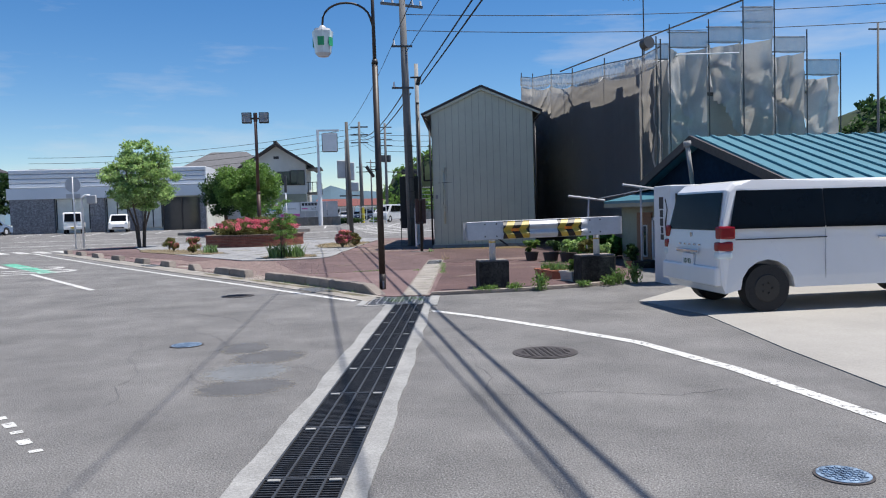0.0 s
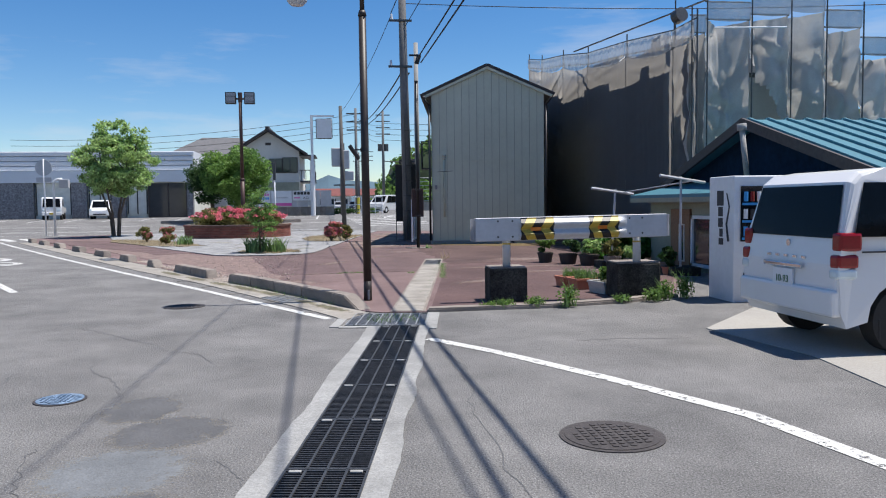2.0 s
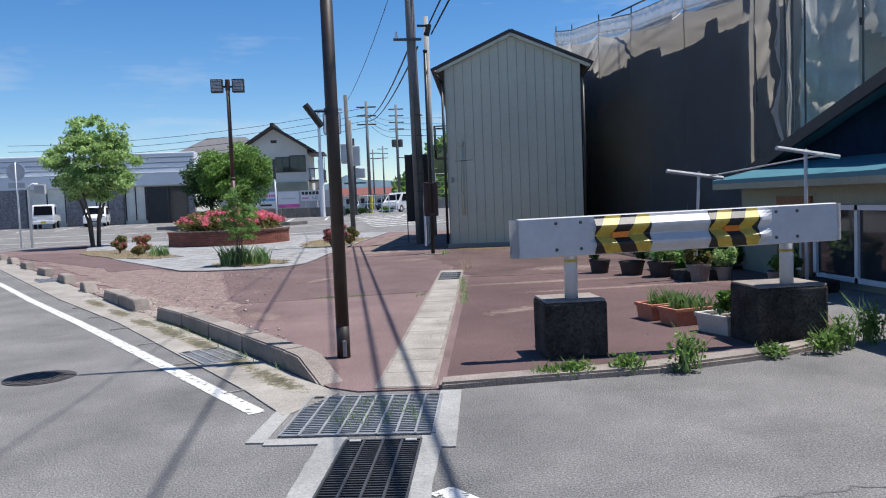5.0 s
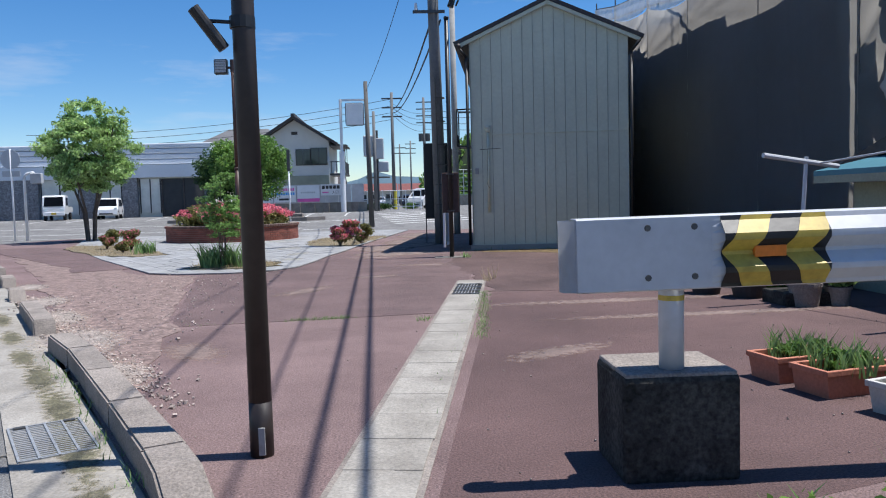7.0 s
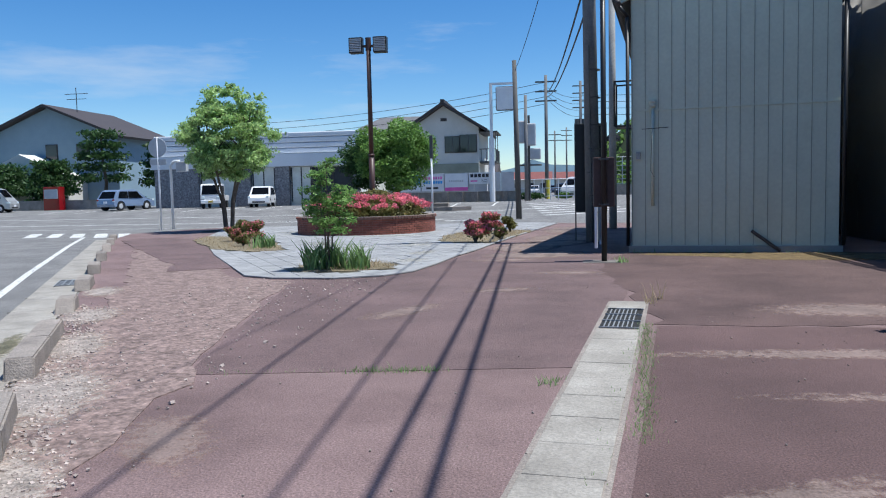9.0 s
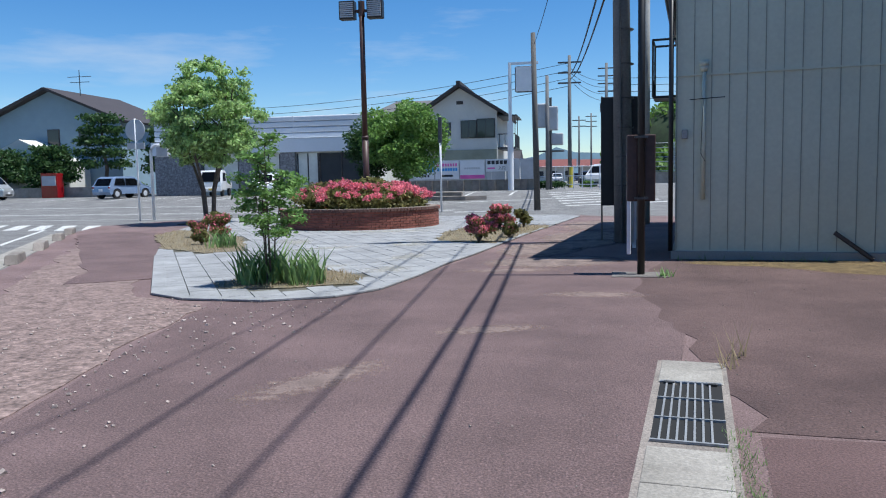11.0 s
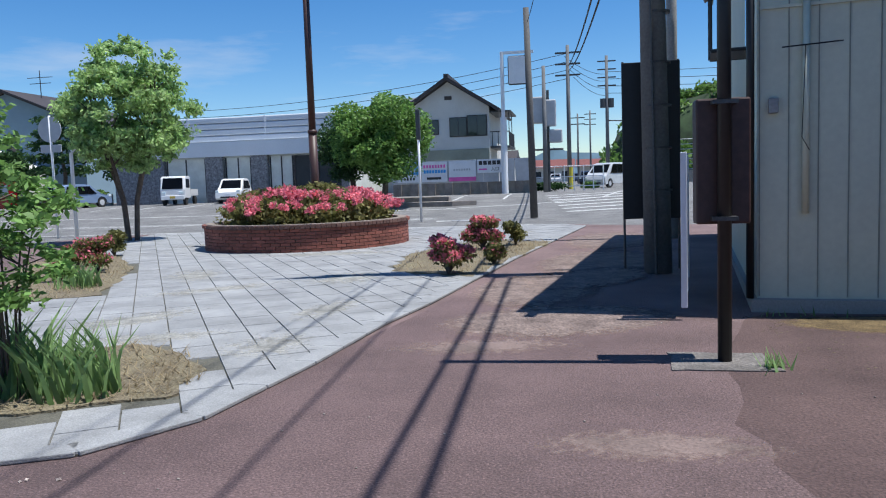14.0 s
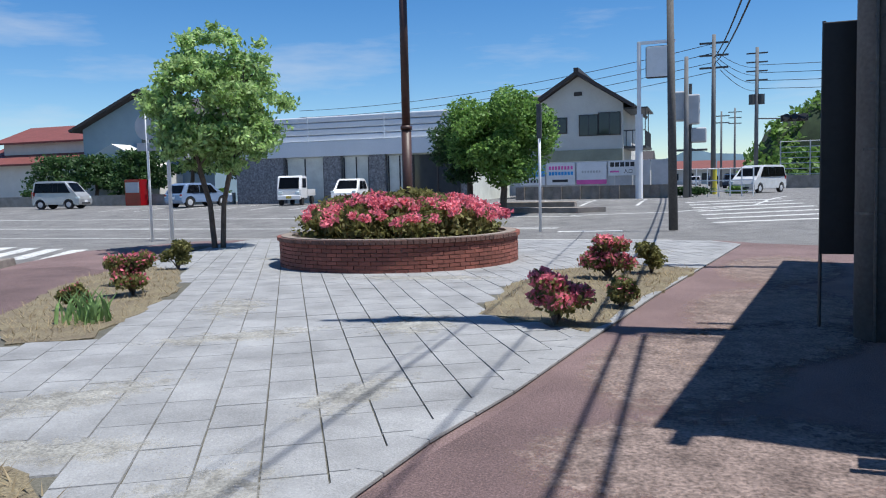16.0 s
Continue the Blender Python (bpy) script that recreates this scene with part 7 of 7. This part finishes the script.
bh = thing("blue_grey_house", pose(-44.0, 76, 0.6), "blue-grey two-storey house with dark gable roof", "house")
bm = B()
profile(bm, [(-7.2, 0), (6.4, 0), (6.4, 6.6), (-0.4, 9.4), (-7.2, 6.6)], 0, 10)
part("wall", bm, surface("blue_grey_wall", (0.22, 0.31, 0.37), 0.8, grain=15, spread=0.05, stains=0.05, bump=0.05), bh)
for s in (-1, 1):
    bm = B()
    a = math.atan2(2.8, 6.8)
    T = Matrix.Translation((-0.4, 0, 9.45)) @ (Matrix.Rotation(a, 4, "Y") if s > 0 else Matrix.Scale(-1, 4, (1, 0, 0)) @ Matrix.Rotation(a, 4, "Y"))
    box(bm, -0.05, 8.2, -0.8, 10.8, 0, 0.22, T)
    part("roof", bm, ROOF_DARK, bh)
for x in (-0.2, 2.9):
    bm = B()
    box(bm, x - 0.6, x + 0.6, -0.06, 0, 4.5, 6.0)
    w = part("window", bm, IRON, bh)
    bm = B()
    box(bm, x - 0.52, x + 0.52, -0.09, -0.06, 4.58, 5.92)
    part("pane", bm, GLASS, w)
bm = B()
profile(bm, [(-6.0, 0), (3.2, 0), (3.2, 3.0), (-1.4, 5.0), (-6.0, 3.0)], -3.0, -0.01)
part("porch", bm, PLASTER, bh, "pale front porch gable")
bm = B()
rod(bm, (0.6, 3, 9.2), (0.6, 3, 11.6), 0.04, n=5)
rod(bm, (-0.6, 3, 11.0), (1.8, 3, 11.0), 0.03, n=5)
rod(bm, (-0.4, 3, 10.5), (1.6, 3, 10.5), 0.03, n=5)
part("antenna", bm, STEEL, bh)
rh = thing("red_roof_house", pose(-66, 84, 0.6), "house with weathered red tile roof", "house")
bm = B()
box(bm, -8, 11, 0, 10, 0, 4.4)
box(bm, -6, 8, 2, 10, 4.4, 6.6)
part("wall", bm, PLASTER, rh)
for y0, z, x0, x1 in ((-1, 4.0, -9, 12.2), (1.2, 6.4, -7, 9)):
    bm = B()
    profile(bm, [(y0, z), (y0 + 5.5, z + 2.0), (y0 + 11, z), (y0 + 11, z + 0.2), (y0 + 5.5, z + 2.25), (y0, z + 0.2)], -x1, -x0)
    part("roof", bm, RED_ROOF, rh, at=pose(0, 0, 0, 0, 0, 90))

# banner fence before the two-storey house
bf = thing("banner_fence", pose(0, 66.2, 0.6), "pale fence on a concrete footing hung with banners", "fence")
for i in range(9):
    bm = B()
    box(bm, -9.6 + i * 0.98, -9.6 + i * 0.98 + 0.94, 0, 0.05, 0.75, 2.15, bevel=0.01)
    part("fence_panel", bm, SIGN_GREY, bf)
for i in range(8):
    bm = B()
    box(bm, -9.5 + i * 1.1, -9.5 + i * 1.1 + 0.5, -0.1, 0.15, 0.0, 0.75)
    part("footing", bm, KERB, bf)
bm = B()
box(bm, -9.5, -0.6, 0.1, 0.3, -0.3, 0.75)
part("wall", bm, CONCRETE, bf)


def banner(x0, x1, z0, z1, label, mat=WHITE):
    b = thing("banner", pose(0, 66.12, 0.6), label, "banner", "banners on the fence")
    bm = B()
    box(bm, x0, x1, -0.02, 0.0, z0, z1)
    part("sheet", bm, mat, b)
    return b


def bar(b, x0, x1, z0, z1, mat):
    bm = B()
    box(bm, x0, x1, -0.028, -0.02, z0, z1)
    part("print_bar", bm, mat, b)


b1 = banner(-9.2, -7.75, 0.85, 2.1, "blue and white class advertising banner")
bar(b1, -9.2, -7.75, 1.35, 2.1, SIGN_BLUE)
words("そろばん教室", 0.22, WHITE, b1, pose(-8.47, -0.032, 1.88, 90, 0, 0))
words("生徒募集", 0.24, WHITE, b1, pose(-8.47, -0.032, 1.56, 90, 0, 0))
for i in range(5):
    bar(b1, -9.0 + i * 0.2, -8.88 + i * 0.2, 1.0, 1.16, INK)
b2 = banner(-7.65, -6.0, 0.85, 2.1, "white banner with red and blue lettering")
for i in range(8):
    bar(b2, -7.5 + i * 0.18, -7.38 + i * 0.18, 1.72, 1.92, SIGN_PINK)
    bar(b2, -7.5 + i * 0.18, -7.36 + i * 0.18, 1.4, 1.6, SIGN_BLUE)
bar(b2, -7.3, -6.4, 1.0, 1.15, INK)
b3 = banner(-5.9, -4.2, 0.85, 2.1, "white banner with magenta lower band")
bar(b3, -5.9, -4.2, 0.85, 1.1, SIGN_PINK)
for i in range(7):
    bar(b3, -5.6 + i * 0.16, -5.5 + i * 0.16, 1.5, 1.62, SIGN_GREY)
b4 = banner(-4.1, -2.55, 1.3, 2.15, "white shrine direction board with black lettering")
for i in range(5):
    bar(b4, -4.0 + i * 0.28, -3.78 + i * 0.28, 1.8, 2.05, INK)
words("入口", 0.26, INK, b4, pose(-3.0, -0.032, 1.52, 90, 0, 0))
bar(b4, -4.0, -3.5, 1.48, 1.58, SIGN_PINK)

# islands and kerbs across the road
bm = B()
slab(bm, [(-12.5, 55.0), (-3.9, 54.4), (-2.8, 54.9), (-3.8, 55.5), (-12.5, 56.0)], 0.1, 0.5)
single("island_kerb", bm, KERB, "low concrete kerbed island with trees", "kerb", kind="structure")
bm = B()
box(bm, -7.6, -4.4, 56.6, 57.2, 0.2, 0.72, bevel=0.04)
single("low_wall", bm, KERB, "low grey concrete wall by the car park", "wall")

# pines and hedges before the blue-grey house
for k, (x, y, h, rad) in enumerate(((-35.5, 70, 6.4, 2.3), (-40.5, 70.5, 4.0, 2.2), (-45.5, 71, 3.8, 2.4), (-31.2, 72, 5.4, 1.8), (-52, 74, 4.0, 2.8))):
    t = thing("pine_tree", pose(x, y, 0.55), "dark green trained pine tree in a front garden", "tree", "pines")
    bm = B()
    limb(bm, [(0, 0, 0), (0.3, 0, h * 0.35), (-0.1, 0.2, h * 0.7), (0, 0, h * 0.95)], 0.18, 0.06)
    part("trunk", bm, BARK, t)
    bl = []
    for j in range(5):
        for a in range(4):
            q = a * 1.57 + j
            bl.append(((math.cos(q) * rad * (0.75 - j * 0.1), math.sin(q) * rad * (0.75 - j * 0.1), h * (0.42 + 0.14 * j)), (rad * 0.5, rad * 0.5, 0.45), 160))
    scatter("crown", bl, 0.16, LEAF_DARK, t, 90 + k, shell=0.3, flat=0.2)
for k, (x, y, w, h, m) in enumerate(((-33, 68.5, 4, 1.6, LEAF_MID), (-48, 69.5, 7, 1.8, LEAF_DARK), (-58, 68, 6, 3.0, leafy("red_maple", (0.3, 0.1, 0.05), (0.2, 0.12, 0.05))), (-40, 69, 4, 1.5, LEAF_DARK))):
    scatter("hedge", clumps((x, y, 0.6 + h * 0.45), (w * 0.5, 1.0, h * 0.5), 18, 2600, 70 + k, 0.32), 0.13, m, None, 170 + k, shell=0.4, label="garden hedge of small leaves along the car park", category="hedge", kind="stuff")
rm = thing("vending_machine", pose(-38.4, 67.2, 0.6), "red drinks vending machine at the car park edge", "vending machine")
bm = B()
box(bm, -0.7, 0.7, 0, 0.8, 0, 1.9, bevel=0.03)
part("cabinet", bm, RED_LIGHT, rm)
bm = B()
box(bm, -0.6, 0.6, -0.03, 0, 0.95, 1.7)
part("display", bm, SIGN_GREY, rm)
bm = B()
box(bm, -60, -30.5, 68.2, 68.5, 0.5, 1.4)
single("garden_wall", bm, CONCRETE, "low concrete garden wall along the car park", "wall", kind="structure")

# street end: walls, mesh fence, hills
bm = B()
box(bm, 0, 40, 0, 0.3, 0, 1.3)
single("retaining_wall", bm, CONCRETE, "pale concrete retaining wall along the far street", "wall", kind="structure", at=pose(7.4, 100, 0.5, 0, 0, -6))
mf = thing("mesh_fence", pose(7.4, 100.0, 1.8, 0, 0, -6), "grey mesh fence on the retaining wall", "fence")
for i in range(14):
    bm = B()
    rod(bm, (i * 2.5, 0.1, 0), (i * 2.5, 0.1, 3.2), 0.06, n=6)
    part("post", bm, SIGN_GREY, mf)
for i in range(7):
    bm = B()
    rod(bm, (0, 0.1, 0.1 + i * 0.5), (32.5, 0.1, 0.1 + i * 0.5), 0.035, n=5)
    part("rail", bm, SIGN_GREY, mf)
jf = thing("junction_fence", pose(-1.2, 67.5, 0.6), "pale green pipe fence at the junction corner", "fence")
for i in range(9):
    bm = B()
    rod(bm, (i * 0.6, 0, 0), (i * 0.6, 0, 1.6), 0.04, n=6)
    part("post", bm, WHITE, jf)
for z in (0.3, 0.9, 1.55):
    bm = B()
    rod(bm, (0, 0, z), (4.8, 0, z), 0.03, n=6)
    part("rail", bm, WHITE, jf)
scatter("hedge", clumps((-0.3, 67.2, 0.9), (2.2, 0.6, 0.4), 12, 1500, 71, 0.35), 0.1, LEAF_DARK, None, 171, shell=0.4, label="low clipped hedge at the junction corner", category="hedge", kind="stuff")
scatter("hedge", clumps((2.9, 75.5, 0.9), (0.8, 0.6, 0.4), 8, 700, 72, 0.35), 0.1, LEAF_MID, None, 172, shell=0.4, label="low bush at the pole foot", category="hedge", kind="stuff")
for x, y, w, d, h, m, l in ((-3, 190, 9, 8, 3.2, RED_ROOF, "far house with a red roof"), (9, 215, 12, 8, 3.6, RED_ROOF, "far house with a red-brown roof"), (-14, 160, 10, 8, 4.5, ROOF_DARK, "far house with a dark roof")):
    f = thing("far_house", pose(x, y, 0.6), l, "house", "far houses")
    bm = B()
    box(bm, -w / 2, w / 2, 0, d, 0, h)
    part("wall", bm, PLASTER, f)
    bm = B()
    profile(bm, [(-1, h - 0.1), (d / 2, h + 1.8), (d + 1, h - 0.1)], -w / 2 - 0.6, w / 2 + 0.6)
    part("roof", bm, m, f, at=pose(0, 0, 0, 0, 0, 90))
    for i in range(3):
        bm = B()
        box(bm, -w / 3 + i * w / 3 - 0.7, -w / 3 + i * w / 3 + 0.7, -0.05, 0, 0.9, 2.3)
        part("window", bm, GLASS, f)


def hill(name, pts, seed, label, density=1.0, leaves=LEAF_MID):
    """A wooded ridge: a rough mound and a canopy of leaf clumps over it."""
    r = np.random.RandomState(seed)
    bl = []
    bm = B()
    for x, y, h, w in pts:
        m = bmesh.ops.create_icosphere(bm, subdivisions=3, radius=1, matrix=Matrix.LocRotScale((x, y, 0), None, (w, w * 0.8, h)))["verts"]
        for v in m:
            v.co += noise.noise_vector(v.co * 0.12) * h * 0.12
        for _ in range(int(70 * density)):
            a, e = r.uniform(3.0, 6.5), r.uniform(0.05, 1.45)
            c = (x + w * math.cos(a) * math.cos(e), y + w * 0.8 * math.sin(a) * math.cos(e), h * math.sin(e))
            s = r.uniform(1.3, 2.6)
            bl.append((c, (s, s, s * 0.9), 42))
    hl = thing(name, None, label, "hill", kind="structure")
    part("slope", bm, HILL, hl, smooth=True)
    scatter("woods", bl, 0.6, leaves, hl, seed, shell=0.5, kind="stuff")


hill("hill_north", [(34, 190, 19, 26), (52, 205, 24, 34), (82, 215, 34, 46), (24, 180, 7, 16)], 1, "wooded green hill beyond the far street", 2.0)
hill("hill_east", [(112, 120, 22, 36), (150, 150, 27, 46), (96, 100, 10, 20)], 2, "dark wooded hill behind the scaffolded building", 3.0, LEAF_DARK)
bm = B()
top, bot = [], []
for i in range(41):
    x = -900 + i * 45
    h = 60 + 45 * noise.noise((i * 0.16, 2.0, 0)) + 20 * noise.noise((i * 0.5, 5.0, 0))
    top.append(bm.verts.new((x, 1900, h)))
    bot.append(bm.verts.new((x, 1850, -5)))
for i in range(40):
    bm.faces.new((bot[i], bot[i + 1], top[i + 1], top[i]))
single("backdrop", bm, FAR_HILL, "blue hazy mountains on the horizon", "mountains", kind="structure")

# buildings behind the walker, closing the place
for x, y, w, d, h in ((-22, -26, 16, 10, 6.5), (4, -34, 14, 10, 7), (24, -22, 12, 16, 6), (-34, -2, 10, 16, 6)):
    f = thing("rear_house", pose(x, y, 0), "plain plastered house across the street", "house", "rear houses")
    bm = B()
    box(bm, -w / 2, w / 2, -d / 2, d / 2, 0, h)
    part("wall", bm, PLASTER, f)
    bm = B()
    profile(bm, [(-d / 2 - 0.6, h), (0, h + 2.2), (d / 2 + 0.6, h)], -w / 2 - 0.5, w / 2 + 0.5)
    part("roof", bm, ROOF_DARK, f, at=pose(0, 0, 0, 0, 0, 90))

# ---- pieces: planter bricks and paving stones ----
bm = B()
box(bm, -0.103, 0.103, -0.05, 0.0, 0.0, 0.062, bevel=0.0)
brick = mesh("brick", bm, BRICK)
bm = B()
box(bm, -0.048, 0.048, -0.06, 0.2, 0.0, 0.07)
COPING = surface("planter_coping", (0.12, 0.062, 0.05), 0.8, grain=60, spread=0.25, stain=2.5, stains=0.3, bump=0.4, each=0.15)
coping = mesh("brick", bm, COPING)
rest = B()
NB = 70
random.seed(2)
count = 0
for row in range(8):
    last = row == 7
    for i in range(NB * (2 if last else 1)):
        a = 2 * math.pi * (i + (0.5 if row % 2 else 0)) / (NB * (2 if last else 1))
        m = pose(0, 0, 0, 0, 0, math.degrees(a) + 90) @ Matrix.Translation((random.uniform(-0.002, 0.002), -PR + (0.0 if last else 0.035) + random.uniform(-0.004, 0.004), 0.01 + row * 0.0735))
        facing = math.sin(a - 0.35) < -0.35
        if facing and count < 300:
            ob = new("brick", coping if last else brick)
            ob.parent = planter
            ob.matrix_basis = m
            count += 1
        else:
            box(rest, *((-0.048, 0.048, -0.06, 0.2, 0.0, 0.07) if last else (-0.103, 0.103, -0.05, 0.0, 0.0, 0.062)), m)
part("far_bricks", rest, BRICK, planter, kind="stuff")


def inside(x, y, poly):
    c = False
    for i in range(len(poly)):
        (x0, y0), (x1, y1) = poly[i - 1], poly[i]
        if (y0 > y) != (y1 > y) and x < (x1 - x0) * (y - y0) / (y1 - y0) + x0:
            c = not c
    return c


floor_paving = thing("paving_stones", None, "grey granite paving stones laid in staggered rows", "paving", kind="structure")
TW, TL = 0.36, 0.52
bm = B()
box(bm, -TW / 2 + 0.004, TW / 2 - 0.004, -TL / 2 + 0.004, TL / 2 - 0.004, 0, 0.014)
for v in bm.verts:
    if v.co.z > 0.01:
        v.co.x *= 0.985
        v.co.y *= 0.985
stone = mesh("paving_stone", bm, PAVING)
U = Vector((-0.51, 0.86)).normalized()
V = Vector((U.y, -U.x))
turn = math.degrees(math.atan2(U.y, U.x)) - 90
random.seed(6)
def clipped(poly, c, half_u, half_v):
    """The part of a polygon inside one stone's rectangle, in the stone's own axes."""
    pts = [((x - c.x) * V.x + (y - c.y) * V.y, (x - c.x) * U.x + (y - c.y) * U.y) for x, y in poly]
    for axis, lim, s in ((0, half_v, 1), (0, half_v, -1), (1, half_u, 1), (1, half_u, -1)):
        out = []
        for p, q in zip(pts, pts[1:] + pts[:1]):
            a, b = lim - s * p[axis], lim - s * q[axis]
            if a >= 0:
                out.append(p)
            if a * b < 0:
                k = a / (a - b)
                out.append((p[0] + (q[0] - p[0]) * k, p[1] + (q[1] - p[1]) * k))
        pts = out
        if len(pts) < 3:
            return []
    return [(c.x + V.x * p + U.x * q, c.y + V.y * p + U.y * q) for p, q in pts]


cells, cut_bm = [], B()
for i in range(-40, 60):
    off = random.random()
    for j in range(-40, 60):
        c = Vector((-4.0, 31.0)) + V * (i * TW) + U * ((j + off) * TL)
        ok = all(inside(c.x + V.x * s * TW * 0.5 + U.x * q * TL * 0.5, c.y + V.y * s * TW * 0.5 + U.y * q * TL * 0.5, PAVED) for s in (-1, 1) for q in (-1, 1))
        if math.hypot(c.x - PX, c.y - PY) < PR - 0.2 or any(inside(c.x, c.y, b) for b in BEDS):
            continue
        if not ok:
            piece = clipped(PAVED, c, TL / 2 - 0.006, TW / 2 - 0.006)
            area = sum(p[0] * q[1] - q[0] * p[1] for p, q in zip(piece, piece[1:] + piece[:1])) / 2
            if abs(area) > 0.004:
                slab(cut_bm, piece if area > 0 else piece[::-1], 0.028, 0.043)
            continue
        cells.append((c.x, c.y))
cells.sort(key=lambda c: math.hypot(c[0] + 1.5, c[1] - 27.0))
rest = B()
for k, (x, y) in enumerate(cells):
    m = pose(x, y, 0.028 + random.uniform(0, 0.004), random.uniform(-0.25, 0.25), random.uniform(-0.25, 0.25), turn + random.uniform(-0.5, 0.5))
    if k < 300:
        ob = new("paving_stone", stone)
        ob.parent = floor_paving
        ob.matrix_basis = m
    else:
        box(rest, -TW / 2 + 0.006, TW / 2 - 0.006, -TL / 2 + 0.006, TL / 2 - 0.006, 0, 0.014, m)
part("far_paving", rest, PAVING, floor_paving, kind="stuff")
part("cut_paving", cut_bm, PAVING, floor_paving, "paving stones cut to the rim", kind="stuff")
# edging stones along the paving
line = PAVED[:13]
edge_bm = B()
box(edge_bm, -0.294, 0.294, -0.02, 0.17, 0, 0.028, bevel=0.006)
edging = mesh("edging_stone", edge_bm, PAVING)
for (x0, y0), (x1, y1) in zip([PAVED[-1]] + line, line):
    d = math.hypot(x1 - x0, y1 - y0)
    n = max(1, round(d / 0.6))
    for i in range(n):
        u = (i + 0.5) / n
        ob = new("edging_stone", edging)
        ob.parent = floor_paving
        ob.matrix_basis = pose(x0 + (x1 - x0) * u, y0 + (y1 - y0) * u, 0.019, 0, 0, math.degrees(math.atan2(y1 - y0, x1 - x0))) @ Matrix.Diagonal((d / n / 0.6, 1, 1, 1))
